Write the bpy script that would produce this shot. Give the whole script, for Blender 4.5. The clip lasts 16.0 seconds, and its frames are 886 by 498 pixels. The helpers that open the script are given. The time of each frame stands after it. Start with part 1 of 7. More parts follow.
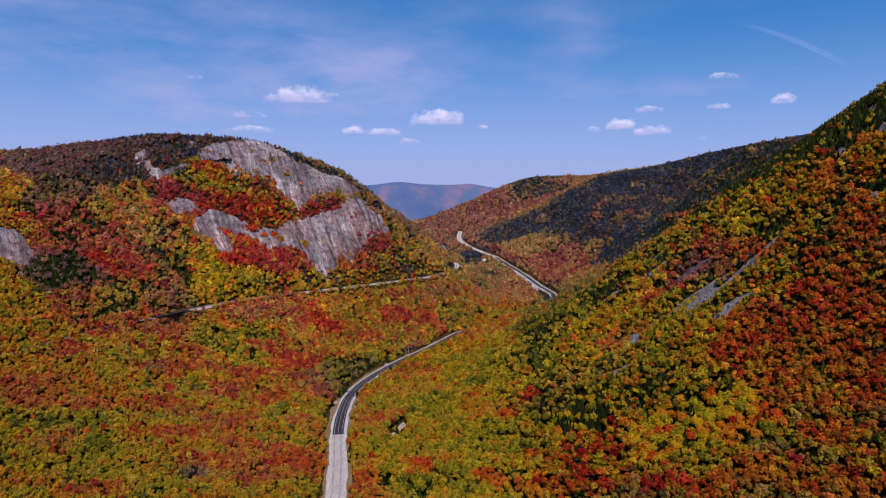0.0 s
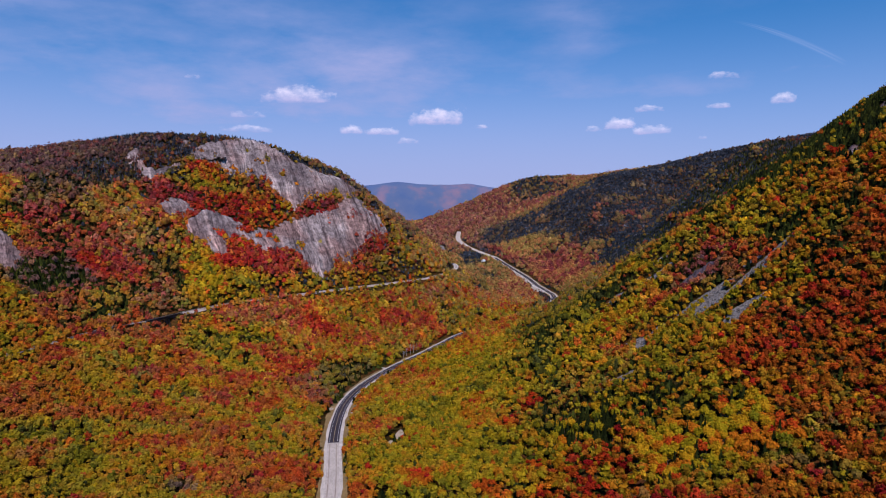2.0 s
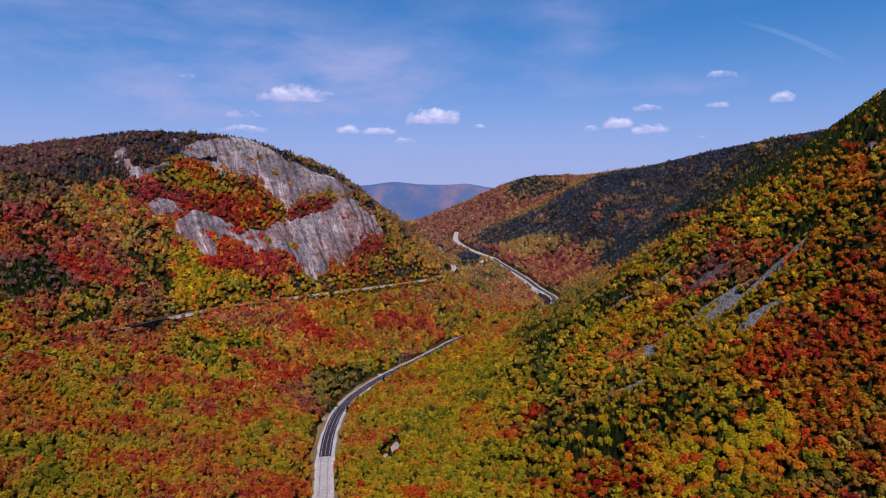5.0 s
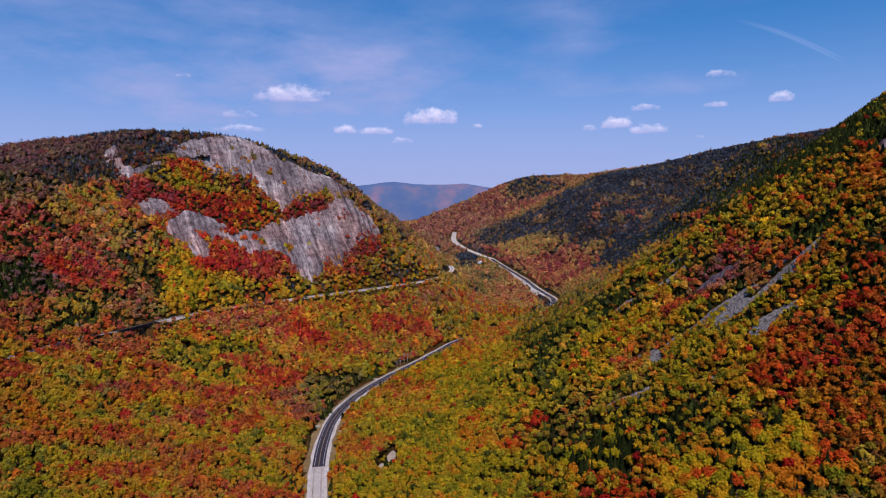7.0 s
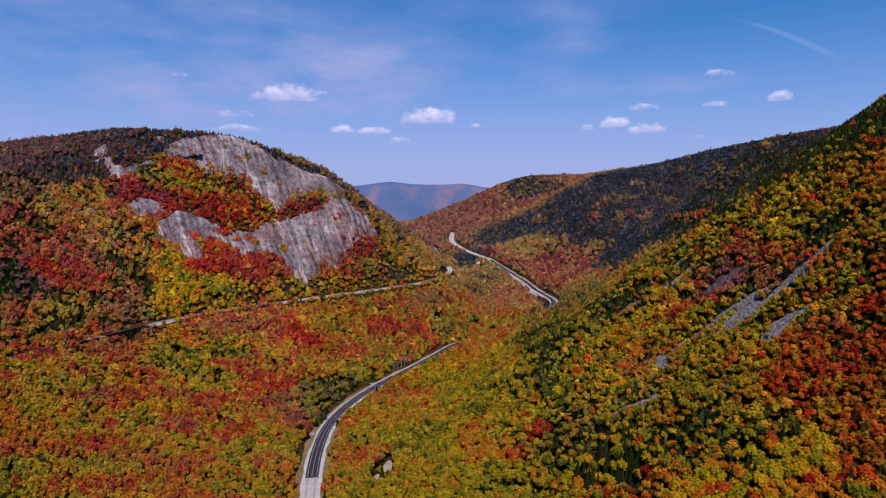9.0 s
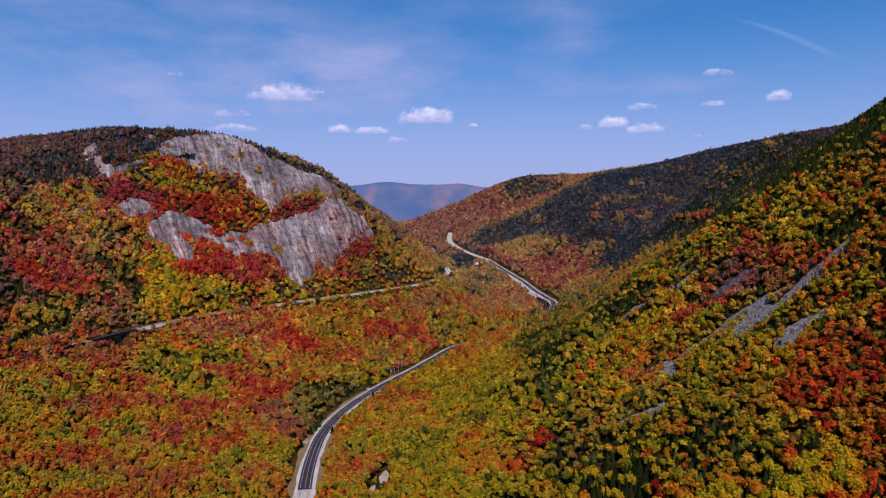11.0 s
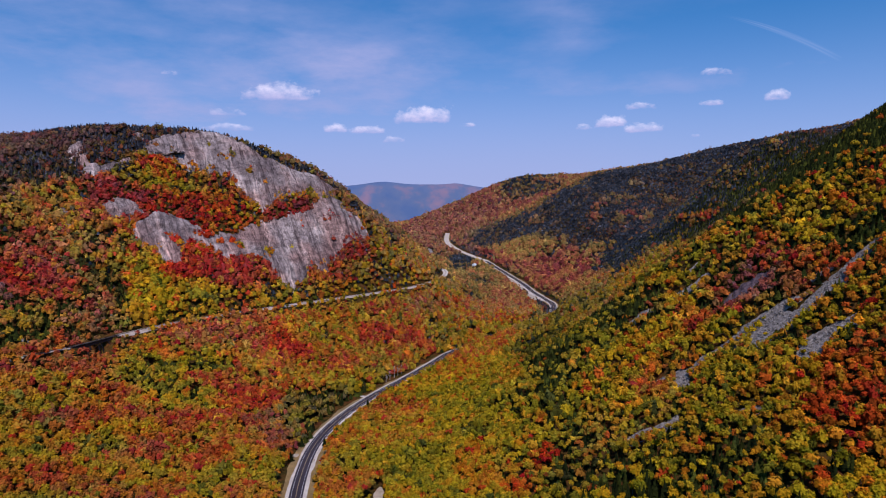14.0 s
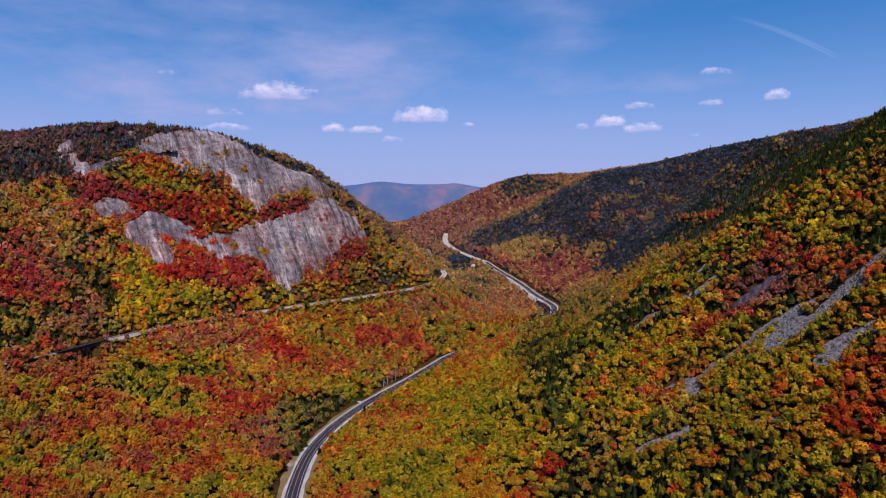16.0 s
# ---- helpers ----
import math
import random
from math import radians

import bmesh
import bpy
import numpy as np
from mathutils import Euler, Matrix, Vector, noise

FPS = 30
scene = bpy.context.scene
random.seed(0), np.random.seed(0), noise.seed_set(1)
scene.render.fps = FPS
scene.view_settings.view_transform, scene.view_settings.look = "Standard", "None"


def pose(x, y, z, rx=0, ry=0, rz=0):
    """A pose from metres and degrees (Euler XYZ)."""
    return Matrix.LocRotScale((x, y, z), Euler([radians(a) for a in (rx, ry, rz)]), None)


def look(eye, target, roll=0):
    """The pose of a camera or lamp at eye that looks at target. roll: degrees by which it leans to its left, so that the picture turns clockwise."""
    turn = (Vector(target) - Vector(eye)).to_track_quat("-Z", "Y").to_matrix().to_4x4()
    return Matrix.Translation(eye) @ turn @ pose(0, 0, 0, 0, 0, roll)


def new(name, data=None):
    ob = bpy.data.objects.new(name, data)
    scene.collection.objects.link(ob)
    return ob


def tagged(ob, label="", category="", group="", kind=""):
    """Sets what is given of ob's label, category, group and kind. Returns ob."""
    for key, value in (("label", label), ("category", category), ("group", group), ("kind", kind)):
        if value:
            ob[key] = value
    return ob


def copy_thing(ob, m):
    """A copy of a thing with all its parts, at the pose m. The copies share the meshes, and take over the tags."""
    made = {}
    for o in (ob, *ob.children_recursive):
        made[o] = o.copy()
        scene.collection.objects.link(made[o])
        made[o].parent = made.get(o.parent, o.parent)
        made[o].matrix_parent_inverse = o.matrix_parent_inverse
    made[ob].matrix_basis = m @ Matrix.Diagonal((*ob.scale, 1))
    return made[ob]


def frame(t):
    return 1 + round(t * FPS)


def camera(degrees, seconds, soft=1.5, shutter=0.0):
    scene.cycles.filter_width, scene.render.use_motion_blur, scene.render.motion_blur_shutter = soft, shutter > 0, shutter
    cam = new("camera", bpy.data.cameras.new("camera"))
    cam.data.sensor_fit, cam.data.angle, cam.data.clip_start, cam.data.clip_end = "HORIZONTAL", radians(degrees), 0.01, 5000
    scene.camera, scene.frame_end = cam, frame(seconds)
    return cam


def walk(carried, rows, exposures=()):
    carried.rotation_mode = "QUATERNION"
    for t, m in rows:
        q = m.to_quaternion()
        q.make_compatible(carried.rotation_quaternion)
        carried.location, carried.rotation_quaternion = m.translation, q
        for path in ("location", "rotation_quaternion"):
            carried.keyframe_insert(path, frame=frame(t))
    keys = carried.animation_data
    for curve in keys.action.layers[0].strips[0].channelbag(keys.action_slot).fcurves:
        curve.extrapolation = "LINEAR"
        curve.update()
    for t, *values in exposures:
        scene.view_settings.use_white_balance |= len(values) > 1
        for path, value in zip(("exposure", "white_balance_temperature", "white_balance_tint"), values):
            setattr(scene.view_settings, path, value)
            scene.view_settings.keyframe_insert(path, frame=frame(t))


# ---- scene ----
cam = camera(69.0, 16.0, soft=1.1)
walk(cam, [
    (0.0, look((0.00, 0.00, 223.00), (0.00, 998.17, 162.47), -0.000)),
    (2.0, look((-0.06, 20.83, 223.02), (1.78, 1019.00, 162.65), -0.061)),
    (4.0, look((-0.17, 41.90, 223.05), (4.30, 1040.07, 162.81), -0.117)),
    (6.0, look((-0.31, 63.08, 223.09), (7.35, 1061.25, 162.97), -0.165)),
    (8.0, look((-0.48, 84.27, 223.16), (10.69, 1082.40, 163.12), -0.206)),
    (10.0, look((-0.69, 105.32, 223.25), (14.12, 1103.41, 163.28), -0.238)),
    (12.0, look((-0.93, 126.13, 223.38), (17.39, 1124.16, 163.45), -0.261)),
    (14.0, look((-1.20, 146.56, 223.55), (20.30, 1144.53, 163.63), -0.273)),
    (16.0, look((-1.50, 166.50, 223.78), (22.61, 1164.41, 163.83), -0.274)),
], exposures=[(0.0, 0.0, 5850, 25), (16.0, 0.0, 5850, 25)])

# ---- daylight ----
SUN_TO = Vector((0.04, -0.62, 0.78)).normalized()
world = bpy.data.worlds.new("daylight")
scene.world = world
world.use_nodes = True
wn = world.node_tree
bg = wn.nodes["Background"]
sky = wn.nodes.new("ShaderNodeTexSky")
sky.sky_type = "NISHITA"
sky.sun_disc = False
sky.sun_elevation = math.asin(SUN_TO.z)
sky.sun_rotation = math.atan2(SUN_TO.x, SUN_TO.y)
sky.altitude = 2200
sky.air_density = 1.0
sky.dust_density = 0.0
sky.ozone_density = 6.0
gam = wn.nodes.new("ShaderNodeGamma")
gam.inputs[1].default_value = 0.75
hsv = wn.nodes.new("ShaderNodeHueSaturation")
hsv.inputs["Saturation"].default_value = 1.48
hsv.inputs["Hue"].default_value = 0.494
wn.links.new(sky.outputs[0], gam.inputs[0])
wn.links.new(gam.outputs[0], hsv.inputs["Color"])
wn.links.new(hsv.outputs[0], bg.inputs[0])
bg.inputs[1].default_value = 0.152
sun_data = bpy.data.lights.new("sun", "SUN")
sun_data.energy = 3.6
sun_data.angle = radians(0.53)
sun_data.color = (1.0, 0.95, 0.87)
sun = new("sun", sun_data)
sun.matrix_world = look(SUN_TO * 500, (0, 0, 0))



# ---- materials ----
def material(name, rough=0.8, metal=0.0):
    m = bpy.data.materials.new(name)
    m.use_nodes = True
    b = m.node_tree.nodes["Principled BSDF"]
    b.inputs["Roughness"].default_value = rough
    b.inputs["Metallic"].default_value = metal
    b.inputs["Specular IOR Level"].default_value = 0.25
    return m, m.node_tree.nodes, m.node_tree.links, b


def ramp(nodes, stops):
    r = nodes.new("ShaderNodeValToRGB")
    e = r.color_ramp.elements
    while len(e) < len(stops):
        e.new(0.5)
    for k, (pos, col) in zip(e, stops):
        k.position, k.color = pos, (*col, 1)
    return r


def noise_node(nodes, links, scale, detail=3.0, vector=None, rough=0.55):
    n = nodes.new("ShaderNodeTexNoise")
    n.inputs["Scale"].default_value = scale
    n.inputs["Detail"].default_value = detail
    n.inputs["Roughness"].default_value = rough
    if vector is None:
        vector = nodes.new("ShaderNodeTexCoord").outputs["Object"]
    links.new(vector, n.inputs["Vector"])
    return n


def stretched(nodes, links, scale):
    tc = nodes.new("ShaderNodeTexCoord")
    mp = nodes.new("ShaderNodeMapping")
    mp.inputs["Scale"].default_value = scale
    links.new(tc.outputs["Object"], mp.inputs["Vector"])
    return mp.outputs["Vector"]


def mixed(nodes, links, fac, a, b, mode="MIX"):
    m = nodes.new("ShaderNodeMix")
    m.data_type, m.blend_type = "RGBA", mode
    for sock, v in ((m.inputs[0], fac), (m.inputs[6], a), (m.inputs[7], b)):
        if isinstance(v, (int, float)):
            sock.default_value = v
        elif isinstance(v, tuple):
            sock.default_value = (*v, 1)
        else:
            links.new(v, sock)
    return m.outputs[2]


def bump(nodes, links, bsdf, height, strength, distance):
    b = nodes.new("ShaderNodeBump")
    b.inputs["Strength"].default_value = strength
    b.inputs["Distance"].default_value = distance
    links.new(height, b.inputs["Height"])
    links.new(b.outputs[0], bsdf.inputs["Normal"])


def mottled(name, dark, light, scale, rough=0.9, fine=None, relief=0.3, depth=0.3):
    m, n, l, b = material(name, rough)
    a = noise_node(n, l, scale, 4)
    c = noise_node(n, l, fine or scale * 9, 3)
    r1 = ramp(n, [(0.3, dark), (0.7, light)])
    l.new(a.outputs[0], r1.inputs[0])
    r2 = ramp(n, [(0.25, (0.55, 0.55, 0.55)), (0.75, (1.25, 1.25, 1.25))])
    l.new(c.outputs[0], r2.inputs[0])
    l.new(mixed(n, l, 0.8, r1.outputs[0], r2.outputs[0], "MULTIPLY"), b.inputs["Base Color"])
    if relief:
        bump(n, l, b, c.outputs[0], relief, depth)
    return m


def leaf_material(name, stops):
    """Foliage: the tree's own tint runs through the ramp, with leaf-scale variation."""
    m, n, l, b = material(name, 0.9)
    b.inputs["Specular IOR Level"].default_value = 0.04
    at = n.new("ShaderNodeAttribute")
    at.attribute_name = "tint"
    r = ramp(n, stops)
    l.new(at.outputs["Fac"], r.inputs[0])
    # tone scales the colour: random spread, plus the shade put into the crowns
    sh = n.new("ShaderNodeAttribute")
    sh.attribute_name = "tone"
    grain = noise_node(n, l, 0.9, 3)
    gr = ramp(n, [(0.25, (0.68, 0.68, 0.68)), (0.75, (1.3, 1.3, 1.3))])
    l.new(grain.outputs[0], gr.inputs[0])
    fd = n.new("ShaderNodeAttribute")
    fd.attribute_name = "fade"
    faded = mixed(n, l, fd.outputs["Fac"], r.outputs[0], (0.155, 0.098, 0.096))
    c1 = mixed(n, l, 1.0, faded, gr.outputs[0], "MULTIPLY")
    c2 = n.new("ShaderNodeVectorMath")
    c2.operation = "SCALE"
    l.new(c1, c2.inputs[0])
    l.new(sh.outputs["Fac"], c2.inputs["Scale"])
    l.new(c2.outputs[0], b.inputs["Base Color"])
    tr = n.new("ShaderNodeBsdfTranslucent")
    l.new(c2.outputs[0], tr.inputs[0])
    mx = n.new("ShaderNodeMixShader")
    mx.inputs[0].default_value = 0.22
    l.new(b.outputs[0], mx.inputs[1])
    l.new(tr.outputs[0], mx.inputs[2])
    l.new(mx.outputs[0], n["Material Output"].inputs[0])
    return m


LEAF = leaf_material("autumn_leaves", [
    (0.00, (0.066, 0.075, 0.006)), (0.18, (0.28, 0.230, 0.005)), (0.36, (0.47, 0.298, 0.004)),
    (0.52, (0.55, 0.215, 0.005)), (0.68, (0.52, 0.088, 0.006)), (0.84, (0.49, 0.034, 0.007)), (1.0, (0.34, 0.012, 0.009))])
# far foliage: distance haze is put into these bluer, greyer colours
LEAF_FAR = leaf_material("hazed_autumn_leaves", [
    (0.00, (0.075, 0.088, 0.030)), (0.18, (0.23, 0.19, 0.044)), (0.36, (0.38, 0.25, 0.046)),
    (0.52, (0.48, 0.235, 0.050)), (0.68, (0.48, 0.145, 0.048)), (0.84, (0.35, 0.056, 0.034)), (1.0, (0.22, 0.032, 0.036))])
NEEDLE_FAR = leaf_material("hazed_spruce_needles", [(0.0, (0.012, 0.021, 0.032)), (0.5, (0.024, 0.034, 0.046)), (1.0, (0.056, 0.056, 0.060))])
NEEDLE = leaf_material("spruce_needles", [(0.0, (0.009, 0.013, 0.004)), (0.5, (0.022, 0.028, 0.005)), (1.0, (0.058, 0.062, 0.008))])


def litter_material():
    m, n, l, b = material("forest_floor_litter", 0.95)
    b.inputs["Specular IOR Level"].default_value = 0.05
    a = noise_node(n, l, 0.045, 5, None, 0.7)
    c = noise_node(n, l, 0.55, 4, None, 0.7)
    r1 = ramp(n, [(0.34, (0.030, 0.027, 0.008)), (0.46, (0.072, 0.045, 0.009)), (0.56, (0.115, 0.045, 0.011)), (0.68, (0.105, 0.024, 0.012))])
    l.new(a.outputs[0], r1.inputs[0])
    r2 = ramp(n, [(0.3, (0.3, 0.3, 0.3)), (0.7, (1.4, 1.4, 1.4))])
    l.new(c.outputs[0], r2.inputs[0])
    l.new(mixed(n, l, 0.9, r1.outputs[0], r2.outputs[0], "MULTIPLY"), b.inputs["Base Color"])
    bump(n, l, b, c.outputs[0], 0.8, 1.2)
    return m


LITTER = litter_material()
VERGE = mottled("dry_grass_verge", (0.19, 0.115, 0.035), (0.36, 0.23, 0.09), 0.06, fine=0.7, relief=0.5, depth=0.3)
GRAVEL = mottled("pale_gravel", (0.52, 0.44, 0.36), (0.74, 0.64, 0.54), 0.15, fine=1.6)
BALLAST = mottled("rail_ballast", (0.30, 0.225, 0.175), (0.52, 0.41, 0.33), 0.10, fine=1.2)
SAND = mottled("sandy_earth", (0.34, 0.26, 0.18), (0.56, 0.45, 0.34), 0.25, fine=1.4, relief=0.5, depth=0.3)
ASPHALT = mottled("new_asphalt", (0.040, 0.030, 0.037), (0.060, 0.046, 0.055), 0.05, fine=0.9, relief=0.1, depth=0.02)
ASPHALT.node_tree.nodes["Principled BSDF"].inputs["Specular IOR Level"].default_value = 0.1
WORN = mottled("worn_pale_pavement", (0.50, 0.41, 0.33), (0.62, 0.515, 0.42), 0.06, fine=0.7, relief=0.1, depth=0.02)
WHITE = mottled("white_road_paint", (0.60, 0.58, 0.56), (0.78, 0.76, 0.74), 0.6, relief=0)
YELLOW = mottled("yellow_road_paint", (0.42, 0.30, 0.14), (0.54, 0.40, 0.20), 0.6, relief=0)
TALUS = mottled("talus_stone", (0.09, 0.075, 0.066), (0.35, 0.30, 0.262), 0.45, fine=1.5, relief=0.8, depth=0.8)
SLAB = mottled("purplish_slab_rock", (0.040, 0.026, 0.034), (0.15, 0.10, 0.108), 0.30, fine=1.2, relief=0.8, depth=0.6)
STEEL = mottled("dark_rusted_steel", (0.012, 0.009, 0.012), (0.035, 0.024, 0.028), 0.3, rough=0.6, relief=0)
BARK = mottled("grey_bark", (0.07, 0.055, 0.045), (0.20, 0.17, 0.15), 1.2, relief=0.4, depth=0.1)
TIMBER = mottled("old_timber", (0.06, 0.045, 0.035), (0.13, 0.10, 0.08), 0.8, relief=0)
PAINTED = mottled("white_paint", (0.70, 0.70, 0.70), (0.80, 0.80, 0.79), 0.4, relief=0)


def cliff_material():
    """Granite: bands and streaks run down the fall of the face, with bedding, joints and a rusty tinge."""
    m, n, l, b = material("granite_cliff", 0.85)
    geo = n.new("ShaderNodeNewGeometry")
    sway = noise_node(n, l, 0.018, 3)
    across = n.new("ShaderNodeVectorMath")
    across.operation = "DOT_PRODUCT"
    l.new(geo.outputs["Position"], across.inputs[0])
    across.inputs[1].default_value = (0.80, 0.60, 0.0)
    bent = n.new("ShaderNodeMath")
    bent.operation = "MULTIPLY_ADD"
    l.new(sway.outputs[0], bent.inputs[0])
    bent.inputs[1].default_value = 9.0
    l.new(across.outputs["Value"], bent.inputs[2])
    sep = n.new("ShaderNodeSeparateXYZ")
    l.new(geo.outputs["Position"], sep.inputs[0])
    fall = n.new("ShaderNodeCombineXYZ")
    l.new(bent.outputs[0], fall.inputs[0])
    l.new(sep.outputs[2], fall.inputs[1])

    def along(fs, fz, detail, rough):
        sc = n.new("ShaderNodeVectorMath")
        sc.operation = "MULTIPLY"
        l.new(fall.outputs[0], sc.inputs[0])
        sc.inputs[1].default_value = (fs, fz, 1.0)
        return noise_node(n, l, 1.0, detail, sc.outputs[0], rough)

    c = None
    for (fs, fz, detail, rough), stops, amount in (
            ((0.030, 0.022, 6, 0.65), [(0.34, (0.145, 0.110, 0.108)), (0.5, (0.248, 0.196, 0.184)), (0.66, (0.44, 0.362, 0.330))], 1.0),
            ((0.11, 0.009, 5, 0.6), [(0.36, (0.40, 0.36, 0.37)), (0.45, (0.92, 0.90, 0.90)), (0.56, (1.0, 1.0, 1.0)), (0.63, (1.55, 1.50, 1.43))], 1.0),
            ((0.36, 0.030, 4, 0.65), [(0.36, (0.50, 0.46, 0.48)), (0.44, (0.97, 0.97, 0.97)), (0.57, (1.05, 1.05, 1.05)), (0.64, (1.35, 1.32, 1.28))], 0.7),
            ((0.035, 0.13, 5, 0.7), [(0.36, (0.42, 0.38, 0.38)), (0.43, (1, 1, 1)), (0.65, (1.12, 1.1, 1.08))], 0.4),
            ((0.14, 0.14, 6, 0.7), [(0.38, (0.52, 0.48, 0.47)), (0.56, (1.25, 1.25, 1.25))], 0.9)):
        q = along(fs, fz, detail, rough)
        r = ramp(n, stops)
        l.new(q.outputs[0], r.inputs[0])
        c = r.outputs[0] if c is None else mixed(n, l, amount, c, r.outputs[0], "MULTIPLY")
    for fs, fz, mid, wide, dark, amount in ((0.055, 0.010, 0.50, 0.012, (0.22, 0.19, 0.20), 0.85), (0.12, 0.016, 0.47, 0.016, (0.30, 0.27, 0.28), 0.75),
                                            (0.022, 0.060, 0.52, 0.012, (0.25, 0.22, 0.22), 0.7), (0.10, 0.006, 0.60, 0.022, (1.75, 1.72, 1.66), 0.8), (0.30, 0.010, 0.40, 0.03, (0.45, 0.42, 0.44), 0.8)):
        line = along(fs, fz, 4, 0.6)
        rl = ramp(n, [(mid - wide, (1, 1, 1)), (mid, dark), (mid + wide, (1, 1, 1))])
        l.new(line.outputs[0], rl.inputs[0])
        c = mixed(n, l, amount, c, rl.outputs[0], "MULTIPLY")
    rust = noise_node(n, l, 0.017, 5)
    r3 = ramp(n, [(0.44, (1, 1, 1)), (0.60, (1.12, 0.89, 0.82))])
    l.new(rust.outputs[0], r3.inputs[0])
    c = mixed(n, l, 1.0, c, r3.outputs[0], "MULTIPLY")
    vj = stretched(n, l, (0.030, 0.030, 0.042))
    wob = noise_node(n, l, 0.05, 4)
    ad = n.new("ShaderNodeVectorMath")
    l.new(vj, ad.inputs[0])
    l.new(wob.outputs["Color"], ad.inputs[1])
    jt = n.new("ShaderNodeTexVoronoi")
    jt.feature = "DISTANCE_TO_EDGE"
    jt.inputs["Scale"].default_value = 1.0
    l.new(ad.outputs[0], jt.inputs["Vector"])
    rj = ramp(n, [(0.0, (0.30, 0.27, 0.28)), (0.035, (1, 1, 1))])
    l.new(jt.outputs["Distance"], rj.inputs[0])
    c = mixed(n, l, 0.4, c, rj.outputs[0], "MULTIPLY")
    vk = stretched(n, l, (0.055, 0.055, 0.15))
    ak = n.new("ShaderNodeVectorMath")
    l.new(vk, ak.inputs[0])
    l.new(wob.outputs["Color"], ak.inputs[1])
    jk = n.new("ShaderNodeTexVoronoi")
    jk.feature = "DISTANCE_TO_EDGE"
    jk.inputs["Scale"].default_value = 1.0
    l.new(ak.outputs[0], jk.inputs["Vector"])
    rk = ramp(n, [(0.0, (0.28, 0.25, 0.27)), (0.045, (1, 1, 1))])
    l.new(jk.outputs["Distance"], rk.inputs[0])
    c = mixed(n, l, 0.35, c, rk.outputs[0], "MULTIPLY")
    l.new(c, b.inputs["Base Color"])
    bump(n, l, b, q.outputs[0], 0.9, 2.0)
    return m


ROCK = cliff_material()


# ---- mesh helpers ----
def part(name, bm, mat, parent=None, label=""):
    me = bpy.data.meshes.new(name)
    bm.to_mesh(me)
    bm.free()
    me.materials.append(mat)
    ob = new(name, me)
    if parent is not None:
        ob.parent = parent
    return tagged(ob, label)


def raw_mesh(name, verts, tris, mat, attrs=None, smooth=False):
    """One mesh out of arrays of points and triangles."""
    me = bpy.data.meshes.new(name)
    verts = np.ascontiguousarray(verts, dtype=np.float32)
    tris = np.ascontiguousarray(tris, dtype=np.int32)
    k = tris.shape[1]
    me.vertices.add(len(verts))
    me.vertices.foreach_set("co", verts.ravel())
    me.loops.add(tris.size)
    me.loops.foreach_set("vertex_index", tris.ravel())
    me.polygons.add(len(tris))
    me.polygons.foreach_set("loop_start", np.arange(0, tris.size, k, dtype=np.int32))
    me.polygons.foreach_set("loop_total", np.full(len(tris), k, dtype=np.int32))
    me.polygons.foreach_set("use_smooth", np.full(len(tris), smooth, dtype=bool))
    for key, vals in (attrs or {}).items():
        a = me.attributes.new(key, "FLOAT", "POINT")
        a.data.foreach_set("value", np.ascontiguousarray(vals, dtype=np.float32))
    for mt in (mat if isinstance(mat, (list, tuple)) else [mat]):
        me.materials.append(mt)
    me.update(calc_edges=True)
    return me


def box(bm, lo, hi, m=None):
    x0, y0, z0 = lo
    x1, y1, z1 = hi
    vs = [Vector(v) for v in ((x0, y0, z0), (x1, y0, z0), (x1, y1, z0), (x0, y1, z0), (x0, y0, z1), (x1, y0, z1), (x1, y1, z1), (x0, y1, z1))]
    vs = [bm.verts.new(m @ v if m else v) for v in vs]
    for f in ((3, 2, 1, 0), (4, 5, 6, 7), (0, 1, 5, 4), (1, 2, 6, 5), (2, 3, 7, 6), (3, 0, 4, 7)):
        bm.faces.new([vs[i] for i in f])


def beam(bm, a, b, w, h=None):
    """A straight bar of section w by h from a to b."""
    a, b = Vector(a), Vector(b)
    d = b - a
    q = d.to_track_quat("Z", "Y").to_matrix().to_4x4()
    box(bm, (-w / 2, -(h or w) / 2, 0), (w / 2, (h or w) / 2, d.length), Matrix.Translation(a) @ q)


def lattice(ix, iy, seed):
    n = (ix * 374761393 + iy * 668265263 + seed * 974634541) & 0x7FFFFFFF
    n = ((n ^ (n >> 13)) * 1274126177) & 0x7FFFFFFF
    n = n ^ (n >> 16)
    return (n & 0xFFFF) / 65535.0


def vnoise(x, y, size, seed=0, octaves=3):
    """Smooth random values, 0 to 1, over the plan."""
    x, y = np.asarray(x, float), np.asarray(y, float)
    total, amp, norm = np.zeros(np.broadcast(x, y).shape), 1.0, 0.0
    for o in range(octaves):
        u, v = x / size, y / size
        iu, iv = np.floor(u).astype(np.int64), np.floor(v).astype(np.int64)
        fu, fv = u - iu, v - iv
        fu, fv = fu * fu * (3 - 2 * fu), fv * fv * (3 - 2 * fv)
        s = seed + o * 17
        a = lattice(iu, iv, s) * (1 - fu) + lattice(iu + 1, iv, s) * fu
        b = lattice(iu, iv + 1, s) * (1 - fu) + lattice(iu + 1, iv + 1, s) * fu
        total = total + amp * (a * (1 - fv) + b * fv)
        norm += amp
        amp *= 0.5
        size *= 0.47
    return total / norm


def smoothstep(a, b, v):
    t = np.clip((v - a) / (b - a), 0, 1)
    return t * t * (3 - 2 * t)


